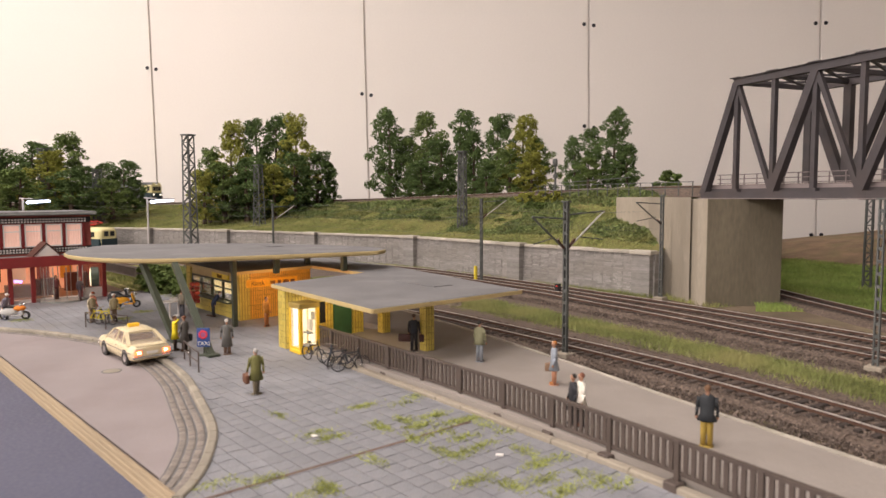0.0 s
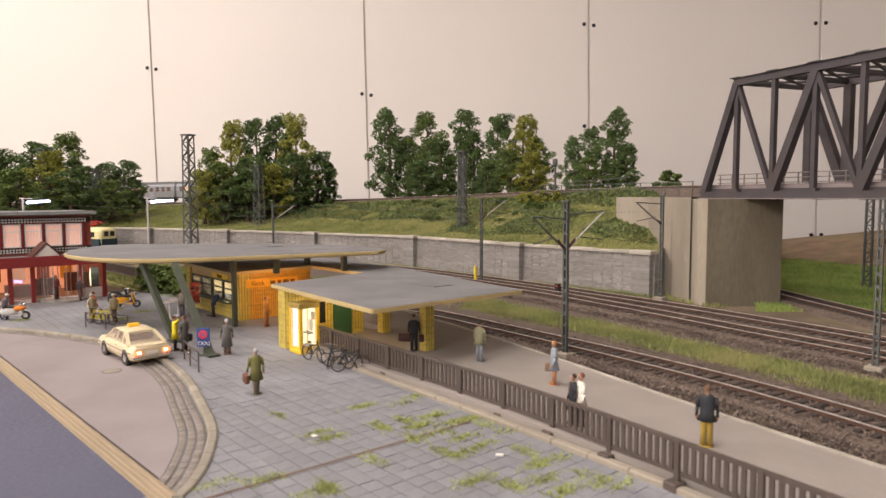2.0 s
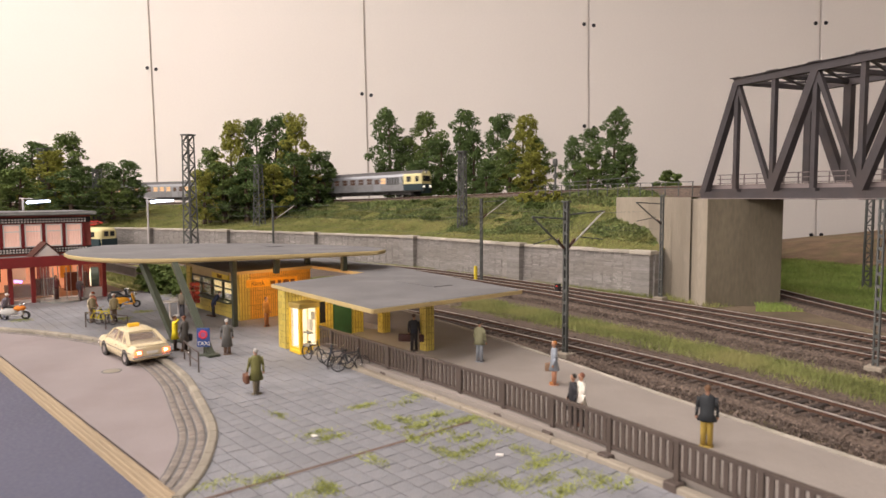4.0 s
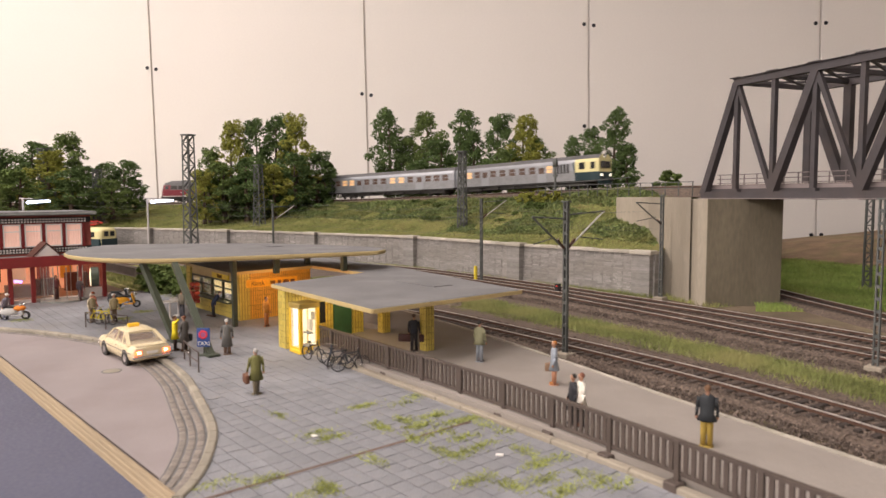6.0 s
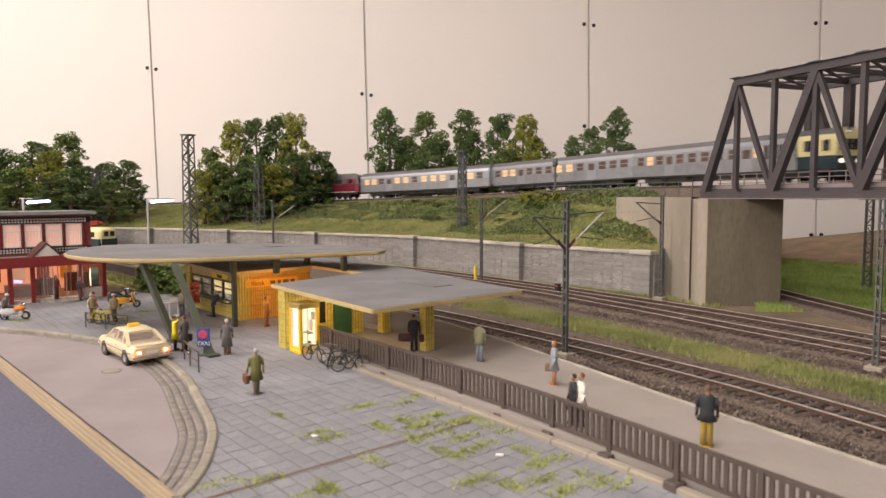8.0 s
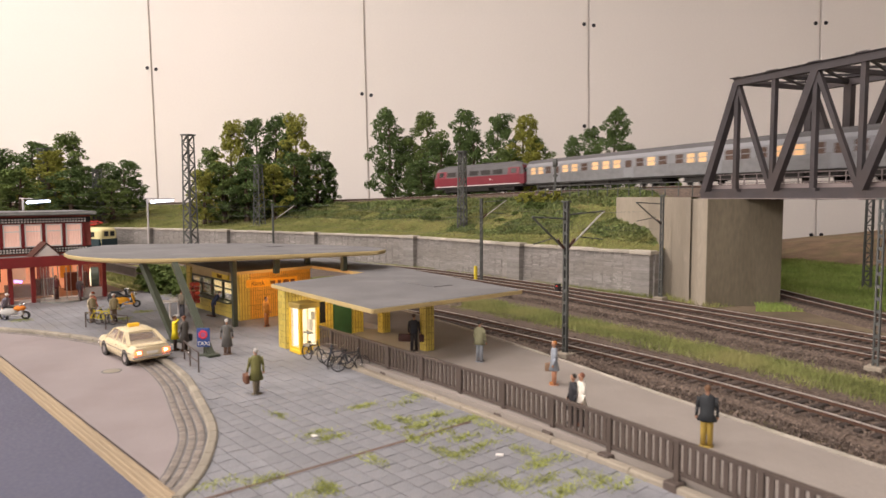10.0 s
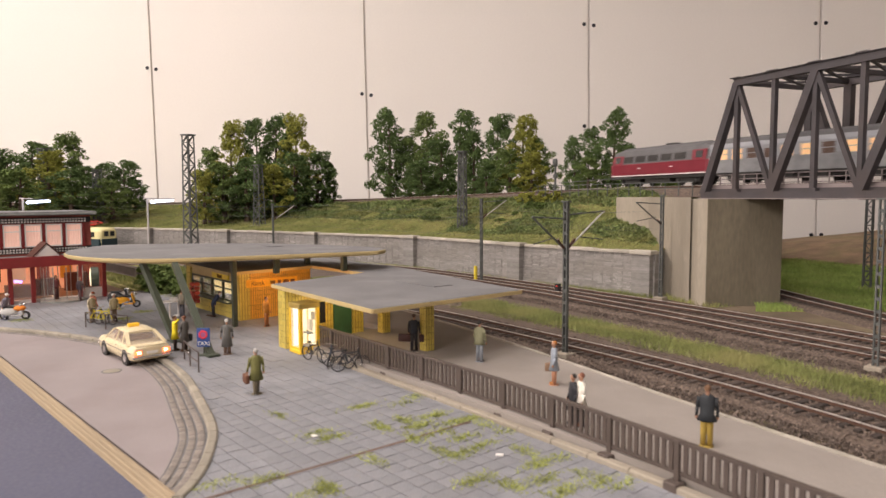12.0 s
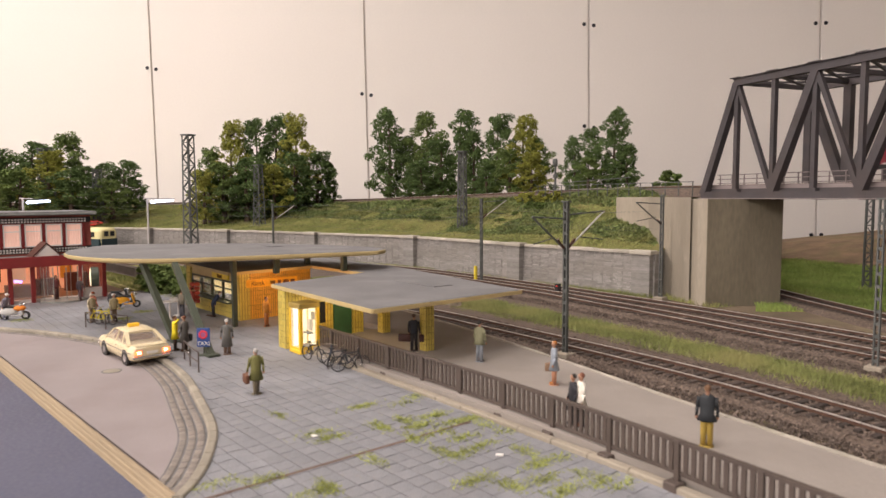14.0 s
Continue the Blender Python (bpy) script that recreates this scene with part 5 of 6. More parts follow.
for k in range(52000):
    b = rng.uniform(50, 90)
    a = rng.uniform(0.46, 0.72) * b
    u, v = site(a, b)
    meadow.append((u, v, -1.0))
l4 = L4[:, :2]
meadow = np.array(meadow)
dist = np.min(np.linalg.norm(meadow[:, None, :2] - l4[None, ::4], axis=2), axis=1)
l3d = np.min(np.linalg.norm(meadow[:, None, :2] - L3[None, ::4, :2], axis=2), axis=1)
meadow = meadow[(dist > 2.3) & (l3d > 2.4)]
soup("meadow_grass", blades(meadow, 0.36, 0.09), M_MEADOW, "rough green grass below the bridge", "grass")
pier_foot = []
for k in range(5000):
    p = br(rng.uniform(-1.5, 4.5), rng.uniform(-3.2, 9))
    pier_foot.append((p[0], p[1], -1.0))
pier_foot = [p for p in pier_foot if np.min(np.linalg.norm(L3[::4, :2] - np.array(p[:2]), axis=1)) > 2.5 and np.min(np.linalg.norm(l4[::4] - np.array(p[:2]), axis=1)) > 2.2]
soup("pier_foot_grass", blades(pier_foot, 0.4, 0.08), M_GRASS, "grass at the foot of the abutment", "grass")
lawn = np.stack([rng.uniform(-80, -51, 14000), rng.uniform(17.5, 27, 14000), np.full(14000, -0.15)], 1)
soup("lawn_grass", blades(lawn, 0.28, 0.1), M_GRASS, "lawn behind the station forecourt", "grass")
part_lawn = tagged(part("lawn", prism([(-82, 17.2), (-58.4, 17.2), (-58.4, 24.1), (-49, 24.1), (-49, 27.6), (-82, 26)], -0.9, -0.12), M_GRASS_GROUND), "lawn ground behind the forecourt", "lawn", kind="structure")


def stones(line, u0, n, spread, z):
    sel = line[line[:, 0] > u0]
    i = rng.integers(0, len(sel), n)
    nn = normals(sel)
    off = rng.normal(0, spread, n).clip(-2.7, 2.7)
    h = np.where(np.abs(off) < 1.7, -0.24, -0.24 - (np.abs(off) - 1.7) * 0.95)
    p = np.stack([sel[i, 0] + nn[i, 0] * off + rng.uniform(-0.3, 0.3, n), sel[i, 1] + nn[i, 1] * off, sel[i, 2] + h + rng.uniform(-0.02, 0.05, n)], 1)
    q = rng.normal(size=(n, 4, 3))
    q /= np.linalg.norm(q, axis=2)[:, :, None]
    c = p[:, None, :] + q * rng.uniform(0.05, 0.11, n)[:, None, None]
    t = c[:, [[0, 1, 2], [0, 2, 3], [0, 3, 1], [1, 3, 2]]]
    return t.reshape(-1, 3, 3)


soup("ballast_stones", np.concatenate([stones(L1, -50, 17000, 1.5, 0), stones(L2, -60, 12000, 1.6, 0), stones(L3, -60, 9000, 1.6, 0)]), M_STONE, "loose brown ballast stones round the sleepers", "ballast")
flat = [np.concatenate([between(L1, L1 + np.array([0, -4.2, 0]), -60, 0, 0.4, 1.0, 20000, -0.84), between(L2, L2 + np.array([0, -4.0, 0]), -62, 0, 0.4, 0.85, 16000, -0.82), between(L2, L3, -62, 0, 0.2, 0.9, 9000, -0.80), between(L3, L3 + np.array([0, 3.6, 0]), -62, -12, 0.4, 0.9, 7000, -0.86)])]
NF = len(flat[0])
q = rng.normal(size=(NF, 4, 3))
q /= np.linalg.norm(q, axis=2)[:, :, None]
c = flat[0][:, None, :] + q * rng.uniform(0.05, 0.11, NF)[:, None, None]
soup("shoulder_stones", c[:, [[0, 1, 2], [0, 2, 3], [0, 3, 1], [1, 3, 2]]].reshape(-1, 3, 3), M_STONE, "loose brown gravel between tracks and platform", "gravel")

# ---------------------------------------------------------------- masts and wires


def lattice_mast(a, b, z, h, w0, w1, label):
    u, v = site(a, b)
    t = thing("lattice_mast", at(u, v, z, 20), label, "mast", "lattice masts")
    part("foundation", box(0, 0, -0.4, w0 + 0.9, w0 + 0.9, 0.55, 0.05), M_CONCRETE, t)
    n = int(h / 0.8)
    for sx in (-1, 1):
        for sy in (-1, 1):
            part("leg", beam((sx * w0 / 2, sy * w0 / 2, 0), (sx * w1 / 2, sy * w1 / 2, h), 0.15, 0.15), M_MAST, t)
    bm = bmesh.new()
    for k in range(n):
        za, zb = h * k / n, h * (k + 1) / n
        wa, wb = w0 + (w1 - w0) * k / n, w0 + (w1 - w0) * (k + 1) / n
        s = 1 if k % 2 else -1
        for e in (-1, 1):
            beam((-s * wa / 2, e * wa / 2, za), (s * wb / 2, e * wb / 2, zb), 0.13, 0.07, bm)
            beam((e * wa / 2, -s * wa / 2, za), (e * wb / 2, s * wb / 2, zb), 0.07, 0.13, bm)
            beam((-wb / 2, e * wb / 2, zb), (wb / 2, e * wb / 2, zb), 0.1, 0.07, bm)
    part("bracing", bm, M_MAST, t)
    part("cap", box(0, 0, h - 0.05, w1 + 0.35, w1 + 0.35, 0.14, 0.02), M_MAST, t)
    return t


def hmast(u, v, z, h, arms, label="slim grey-green catenary mast with bracket arms"):
    t = thing("catenary_mast", at(u, v, z), label, "mast", "catenary masts")
    part("foundation", box(0, 0, -0.3, 0.8, 0.8, 0.45, 0.06), M_CONCRETE, t)
    for s in (-1, 1):
        part("channel", box(s * 0.105, 0, 0, 0.075, 0.19, h, 0.01), M_MAST, t)
    bm = bmesh.new()
    for k in range(int(h / 0.6)):
        box(0, 0, 0.3 + k * 0.6, 0.16, 0.15, 0.16, 0, bm)
    part("batten_plates", bm, M_MAST, t)
    part("mast_cap", box(0, 0, h, 0.42, 0.32, 0.08, 0.01), M_MAST, t)
    for dy, lo, hi, reach in arms:
        s = 1 if dy > 0 else -1
        part("strut_arm", rod((0, s * 0.15, lo), (0, s * reach, hi), 0.05, None, 8), M_INSUL if s > 0 else M_MAST, t, "pale tubular strut" if s > 0 else "")
        part("top_arm", rod((0, s * 0.15, hi - 0.15), (0, s * reach, hi), 0.04, None, 8), M_MAST, t)
        part("steady_arm", rod((0, s * (reach - 0.1), lo + 0.35), (0, s * 0.9, lo + 0.6), 0.03, None, 6), M_MAST, t)
        part("insulator", rod((0, s * 0.2, lo + 0.05), (0, s * 0.7, lo + 0.05 + (hi - lo) * 0.7 / reach), 0.075, None, 10), mat("insulator_brown", (0.07, 0.03, 0.02), 0.3), t)
    return t


lattice_mast(spot(337, 78), 78, -0.7, 15.2, 1.15, 0.85, "tall grey lattice mast beside the tracks")
lattice_mast(spot(459, 102), 102, 3.2, 9.0, 1.2, 0.8, "grey lattice mast on the embankment")
lattice_mast(spot(818, 82), 82, 3.0, 9.8, 0.85, 0.62, "grey lattice mast on a concrete foot above the wall")
lattice_mast(spot(1539, 62), 62, -1.0, 8.3, 0.6, 0.5, "grey lattice mast behind the bridge")
lattice_mast(spot(85, 112), 112, 3.4, 12.0, 1.9, 1.5, "tall grey lattice mast beside the tracks")
lattice_mast(spot(175, 114), 114, 3.4, 8.7, 1.2, 0.9, "grey lattice mast above the wall")
hmast(-22.9, 27.9, -0.75, 8.0, [(1, 5.6, 7.5, 3.2), (-1, 5.6, 7.3, 2.6)])
hmast(-47.7, 46.0 - 0.5, -0.75, 8.0, [(1, 6.2, 7.9, 3.4)])
hmast(-30.6, 49.2, -0.75, 8.3, [(-1, 6.0, 7.8, 3.6)])
hmast(-11.24, 36.81, -0.75, 8.1, [(1, 5.8, 7.2, 3.0)])
u, v = site(spot(483, 92), 92)
hmast(u, v, -0.75, 7.3, [(1, 5.2, 7.1, 3.2)])


def wire(name, line, dz, sag_at, label):
    pts3 = np.array([(p[0], p[1], dz) for p in line if p[0] < -26])
    cu = bpy.data.curves.new(name, "CURVE")
    cu.dimensions, cu.bevel_depth = "3D", 0.006 * K
    sp = cu.splines.new("POLY")
    sp.points.add(len(pts3) - 1)
    for q, p in zip(sp.points, pts3):
        q.co = (p[0] * K, p[1] * K, (p[2] + sag_at * math.cos(p[0] * 0.26)) * K, 1)
    cu.materials.append(M_WIRE)
    tagged(new(name, cu), label, "wire")


for ln in (L1, L2, L3):
    wire("contact_wire", ln[::5], 5.05, 0.0, "thin dark overhead contact wire along the track")
    wire("catenary_wire", ln[::5], 6.35, 0.22, "thin sagging catenary wire above the contact wire")

# signal, railing and post by the upper line
u, v = site(spot(982, 81), 81)
sig = thing("signal", at(u, v, 6.9), "grey-green railway signal post with a round lamp head", "signal")
part("post", rod((0, 0, -0.4), (0, 0, 4.4), 0.14, 0.12, 8), M_MAST, sig)
part("lamp_head", rod((-0.2, -0.1, 4.5), (0.15, 0.08, 4.5), 0.48, None, 16), M_MAST, sig)
part("ladder_box", box(0.1, 0, 0.6, 0.3, 0.3, 0.7, 0.03), M_MAST, sig)
part("collar", box(0, 0, 2.9, 0.5, 0.3, 0.25, 0.03), M_MAST, sig)
rail = thing("embankment_railing", at(BX, BY, 0, BR), "thin grey railing along the embankment edge", "railing")
for k in range(16):
    part("post", beam((-1.2 - k * 1.7, 0.0, 7.5), (-1.2 - k * 1.7, 0.0, 8.75), 0.07, 0.07), M_MAST, rail)
for z in (8.2, 8.72):
    part("handrail", beam((-1.1, 0.0, z), (-27, 0.0, z), 0.06, 0.06), M_MAST, rail)
part("handrail", beam((-9.4, -0.02, 9.3), (-22.0, 0.0, 9.0), 0.06, 0.06), M_MAST, rail)

# station lamps
for x, b, z in ((262, 66, 7.25), (42, 62, 7.25)):
    u, v = site(spot(x, b), b)
    t = thing("platform_lamp", at(u, v, 0.0, AXIS), "pale steel lamp post with a glowing fluorescent tube", "lamp", "station lamps")
    part("post", rod((0, 0, -0.5), (0, 0, z + 0.25), 0.11, 0.09, 8), M_INSUL, t)
    part("arm", rod((-0.3, 0, z + 0.25), (0.9, 0, z + 0.2), 0.05, None, 6), M_INSUL, t)
    part("tube", rod((0.4, 0, z - 0.12), (2.6, -0.3, z + 0.02), 0.14, 0.08, 12), M_LAMPGLOW, t, "bluish white glowing tube")
    part("hood", box(1.5, -0.1, z + 0.14, 2.2, 0.3, 0.05, 0.02), M_MAST, t)

# ---------------------------------------------------------------- painted figurines
PAINTS = {}


def paint(c):
    if c not in PAINTS:
        PAINTS[c] = mat("figure_paint", c, 0.75, vary=0.12, size=2.0, fine=14, bump=0.05)
    return PAINTS[c]


SKIN = (0.36, 0.20, 0.13)


def figurine(u, v, z, turn, h, top, legs, hair, label, coat=0.0, bag=None, stride=0.0, bend=0.0, hat=None, arm_up=False, side=1, bag_len=0.46):
    """A painted miniature of one plain mesh, facing +y before its turn."""
    cols = [legs, top, SKIN, hair, bag or (0.08, 0.05, 0.035), hat or hair]
    bm = bmesh.new()
    s = h / 1.75
    for k in (-1, 1):
        rod((k * 0.09, stride * k * 0.22, 0.05), (k * 0.08, 0, 0.86), 0.075, 0.10, 8, bm, 0)
        ball(k * 0.09, stride * k * 0.22 + 0.06, 0.05, 0.06, 0.13, 0.05, bm, 3, 8, 5)
    tilt = Matrix.Translation((0, 0, 0.86)) @ Matrix.Rotation(-bend, 4, "X") @ Matrix.Translation((0, 0, -0.86))
    n0 = len(bm.verts)
    low = 0.80 - coat

    def hoop(zz, a, b):
        return [(a * math.cos(t), b * math.sin(t), zz) for t in np.linspace(0, 2 * math.pi, 12, endpoint=False)]

    flare = 0.09 if coat else 0
    loft([hoop(low, 0.19 + flare, 0.13 + flare), hoop(0.95, 0.19, 0.13), hoop(1.2, 0.215, 0.14), hoop(1.40, 0.22, 0.125), hoop(1.48, 0.12, 0.09)], bm, 1)
    for k in (-1, 1):
        if arm_up and k > 0:
            rod((k * 0.22, 0, 1.40), (k * 0.30, 0.2, 1.62), 0.065, 0.05, 7, bm, 1)
        else:
            rod((k * 0.22, 0, 1.40), (k * 0.265, -0.04 * stride * k, 1.1), 0.058, 0.05, 7, bm, 1)
            rod((k * 0.265, -0.04 * stride * k, 1.1), (k * 0.28, 0.1 - 0.12 * stride * k, 0.84), 0.05, 0.04, 7, bm, 1)
            ball(k * 0.28, 0.1 - 0.12 * stride * k, 0.80, 0.045, 0.05, 0.06, bm, 2, 7, 5)
    rod((0, 0, 1.46), (0, 0.01, 1.56), 0.055, 0.05, 7, bm, 2)
    ball(0, 0.015, 1.64, 0.085, 0.10, 0.115, bm, 2)
    ball(0, -0.015, 1.675, 0.094, 0.105, 0.095, bm, 5 if hat else 3)
    if hat:
        rod((0, 0.02, 1.69), (0, 0.02, 1.71), 0.15, 0.14, 12, bm, 5)
    if bag and bag_len > 0.6:
        for k, w in ((-1, 0.62), (1, 0.45)):
            box(k * 0.46, 0.06, 0.42, w, 0.2, 0.36, 0.04, bm, 4)
    elif bag:
        box(0.36 * side, 0.08, 0.45, 0.16, bag_len, 0.34, 0.04, bm, 4)
    bm.verts.ensure_lookup_table()
    if bend:
        bmesh.ops.transform(bm, matrix=tilt, verts=bm.verts[n0:])
    for q in bm.verts:
        q.co *= s
    rod((0, 0, -0.004), (0, 0, 0.012), 0.2, 0.2, 10, bm, 0)
    for f in bm.faces:
        f.smooth = True
    ob = part("figurine", bm, [paint(c) for c in cols], None, m=at(u, v, z + 0.008, turn))
    return tagged(ob, label, "figurine", "painted figurines")


BROWN, BLACKH, GREYH = (0.07, 0.035, 0.02), (0.02, 0.018, 0.016), (0.35, 0.34, 0.33)
figurine(-24.5, 11.4, 0, 80, 1.78, (0.16, 0.155, 0.05), (0.17, 0.14, 0.09), GREYH, "striding miniature in olive coat with brown bag", coat=0.25, bag=(0.13, 0.055, 0.03), stride=1.0, side=-1)
figurine(-31.7, 13.3, 0, 70, 1.72, (0.13, 0.125, 0.115), (0.16, 0.10, 0.07), (0.55, 0.54, 0.52), "miniature in long grey coat on the slabs", coat=0.4)
figurine(-34.2, 11.7, 0, -20, 1.72, (0.75, 0.60, 0.02), (0.08, 0.05, 0.04), BROWN, "miniature in bright yellow jacket by the taxi", coat=0.2, arm_up=True)
figurine(-33.75, 12.0, 0, 120, 1.76, (0.11, 0.10, 0.09), (0.06, 0.045, 0.035), (0.12, 0.04, 0.02), "miniature in grey-brown coat with dark bag", coat=0.35, bag=(0.03, 0.03, 0.03))
figurine(-43.6, 15.4, 0, 30, 1.75, (0.30, 0.27, 0.22), (0.12, 0.12, 0.14), BROWN, "miniature in beige shirt near the kiosk")
figurine(-42.3, 16.9, 0, -10, 1.75, (0.03, 0.04, 0.08), (0.02, 0.02, 0.025), BROWN, "miniature in dark blue leaning at the kiosk counter", bend=0.6)
figurine(-44.3, 16.4, 0, -10, 1.7, (0.40, 0.05, 0.04), (0.30, 0.28, 0.26), BROWN, "miniature in red top at the kiosk")
# this figure's clothes carry the orange passage light in their colour
figurine(-36.9, 17.9, 0.04, -60, 1.72, (0.55, 0.25, 0.05), (0.30, 0.12, 0.04), BROWN, "miniature painted orange for the light inside the kiosk passage")
figurine(-45.4, 10.6, 0, -60, 1.74, (0.50, 0.42, 0.28), (0.25, 0.17, 0.10), BROWN, "miniature in cream jacket with white cap beside a bicycle", hat=(0.7, 0.68, 0.62))
figurine(-44.4, 11.6, 0, -70, 1.76, (0.42, 0.36, 0.22), (0.18, 0.13, 0.09), BROWN, "miniature in khaki jacket with white cap", hat=(0.75, 0.73, 0.70))
figurine(-46.6, 11.0, 0, 20, 1.7, (0.35, 0.12, 0.07), (0.45, 0.40, 0.33), (0.25, 0.06, 0.02), "miniature with reddish hair behind the bicycle")
figurine(-25.3, 19.75, 0.3, 40, 1.74, (0.022, 0.025, 0.035), (0.02, 0.02, 0.025), BROWN, "miniature in black suit carrying two dark suitcases", bag=(0.045, 0.018, 0.015), stride=0.4, bag_len=1.0)
figurine(-21.7, 20.6, 0.3, 10, 1.82, (0.19, 0.185, 0.11), (0.24, 0.26, 0.29), BLACKH, "miniature in olive jacket and pale jeans on the platform", coat=0.05)
figurine(-17.1, 20.2, 0.3, 140, 1.70, (0.26, 0.29, 0.33), (0.45, 0.22, 0.13), (0.35, 0.14, 0.04), "miniature in grey-blue coat with handbag on the platform", coat=0.2, bag=(0.22, 0.14, 0.09))
figurine(-13.4, 17.15, 0.3, 150, 1.70, (0.70, 0.66, 0.58), (0.03, 0.03, 0.035), (0.16, 0.06, 0.035), "miniature in white jacket behind the railing", coat=0.2, bag=(0.03, 0.03, 0.03))
figurine(-13.68, 17.1, 0.3, 150, 1.62, (0.025, 0.025, 0.03), (0.03, 0.03, 0.035), BLACKH, "miniature in black coat behind the railing", coat=0.3)
figurine(-9.9, 18.5, 0.3, 30, 1.80, (0.025, 0.028, 0.032), (0.36, 0.25, 0.05), (0.14, 0.075, 0.04), "miniature in black jacket and mustard trousers on the platform", coat=0.05)
figurine(-56.6, 10.9, 0.14, -60, 1.72, (0.18, 0.06, 0.06), (0.1, 0.05, 0.05), BROWN, "miniature inside the revolving door")
figurine(-55.4, 12.2, 0.05, -60, 1.7, (0.07, 0.05, 0.06), (0.1, 0.05, 0.05), BROWN, "miniature walking in the station entrance", stride=0.6)

# ---------------------------------------------------------------- taxi
M_TAXI = mat("taxi_ivory", (0.66, 0.56, 0.36), 0.32, vary=0.03, size=0.8, bump=0.01, spec=0.5)
M_TAIL = mat("tail_lamp", (0.7, 0.1, 0.03), 0.3, emit=(1.0, 0.16, 0.05), power=3.5, bump=0)
M_TAILC = mat("tail_lamp_core", (0.9, 0.7, 0.4), 0.3, emit=(1.0, 0.62, 0.30), power=7.0, bump=0)
M_INTER = mat("car_interior", (0.22, 0.13, 0.08), 0.7, vary=0.1)
M_CARGLASS = glass("car_glass", (0.5, 0.42, 0.36), 0.05, 0.35)
taxi = thing("taxi", at(-34.75, 9.9, -0.13, 183), "ivory four-door saloon taxi with lit tail lamps", "car")


def hull(rings, mt, name, parent, label=""):
    """A body skinned over rings (x, half width, low, high, shoulder)."""
    rr = []
    for x, w, lo, hi in rings:
        rr.append([(x, -w * 0.94, lo), (x, -w, lo + (hi - lo) * 0.35), (x, -w * 0.98, lo + (hi - lo) * 0.75), (x, -w * 0.88, hi), (x, 0, hi + 0.025), (x, w * 0.88, hi), (x, w * 0.98, lo + (hi - lo) * 0.75), (x, w, lo + (hi - lo) * 0.35), (x, w * 0.94, lo)])
    bm = loft(rr)
    bmesh.ops.recalc_face_normals(bm, faces=bm.faces)
    for f in bm.faces:
        f.smooth = len(f.verts) == 4
    return part(name, bm, mt, parent, label)


taxi.scale = (1.03, 1.03, 1.03)
body = hull([(-2.32, 0.78, 0.42, 0.80), (-2.26, 0.85, 0.30, 0.86), (-1.6, 0.885, 0.26, 0.90), (-0.9, 0.885, 0.25, 0.92), (0.6, 0.885, 0.25, 0.92), (1.5, 0.88, 0.26, 0.88), (2.2, 0.85, 0.30, 0.82), (2.30, 0.80, 0.40, 0.76)], M_TAXI, "body", taxi)
roofc = hull([(-0.98, 0.58, 1.28, 1.36), (-0.8, 0.62, 1.33, 1.405), (0.0, 0.64, 1.36, 1.44), (0.55, 0.62, 1.34, 1.41), (0.7, 0.58, 1.30, 1.36)], M_TAXI, "roof", taxi)
for s in (-1, 1):
    for xa, xb in ((-1.72, -0.92), (1.28, 0.66), (-0.05, -0.05), (-0.95, -0.72)):
        part("roof_pillar", beam((xa, s * 0.80, 0.88), (xb, s * 0.60, 1.36), 0.08 if xa != -1.72 else 0.16, 0.06), M_TAXI, taxi)
quad = lambda *p: (lambda bm: (bm.faces.new([bm.verts.new(q) for q in p]), bm)[1])(bmesh.new())
for nm, ps in (("rear_window", ((-1.70, -0.78, 0.91), (-1.70, 0.78, 0.91), (-0.96, 0.60, 1.34), (-0.96, -0.60, 1.34))), ("windscreen", ((1.26, 0.78, 0.91), (1.26, -0.78, 0.91), (0.68, -0.60, 1.34), (0.68, 0.60, 1.34)))):
    g = part(nm, quad(*ps), M_CARGLASS, taxi)
for s in (-1, 1):
    part("side_window", quad((-1.5, s * 0.815, 0.92), (-0.1, s * 0.815, 0.92), (-0.12, s * 0.615, 1.35), (-0.9, s * 0.615, 1.35)), M_CARGLASS, taxi)
    part("side_window", quad((0.0, s * 0.815, 0.92), (1.2, s * 0.815, 0.92), (0.66, s * 0.615, 1.35), (0.0, s * 0.615, 1.35)), M_CARGLASS, taxi)
    part("side_trim", beam((-2.2, s * 0.895, 0.62), (2.2, s * 0.895, 0.62), 0.03, 0.035), M_CHROME, taxi)
    part("door_handle", box(-0.35, s * 0.89, 0.76, 0.2, 0.03, 0.03), M_CHROME, taxi)
    lamp = part("tail_lamp", box(-2.31, s * 0.62, 0.56, 0.08, 0.32, 0.17, 0.02), M_TAIL, taxi, "glowing red and orange tail lamp")
    part("lamp_core", box(-2.345, s * 0.58, 0.59, 0.03, 0.16, 0.11, 0.01), M_TAILC, lamp)
    part("headlight", box(2.28, s * 0.62, 0.5, 0.08, 0.25, 0.24, 0.03), M_CHROME, taxi)
    for x in (-1.38, 1.38):
        w = part("wheel", rod((x, s * 0.70, 0.30), (x, s * 0.88, 0.30), 0.315, None, 20), M_BLACK, taxi)
        part("hub_cap", rod((x, s * 0.87, 0.30), (x, s * 0.90, 0.30), 0.18, None, 16), M_CHROME, w)
        part("wheel_arch", rod((x, s * 0.80, 0.33), (x, s * 0.888, 0.33), 0.37, None, 20), M_UNDER, taxi)
part("seats", box(-0.5, 0, 0.6, 0.6, 1.3, 0.55, 0.1), M_INTER, taxi)
part("seats", box(0.45, 0, 0.6, 0.5, 1.3, 0.55, 0.1), M_INTER, taxi)
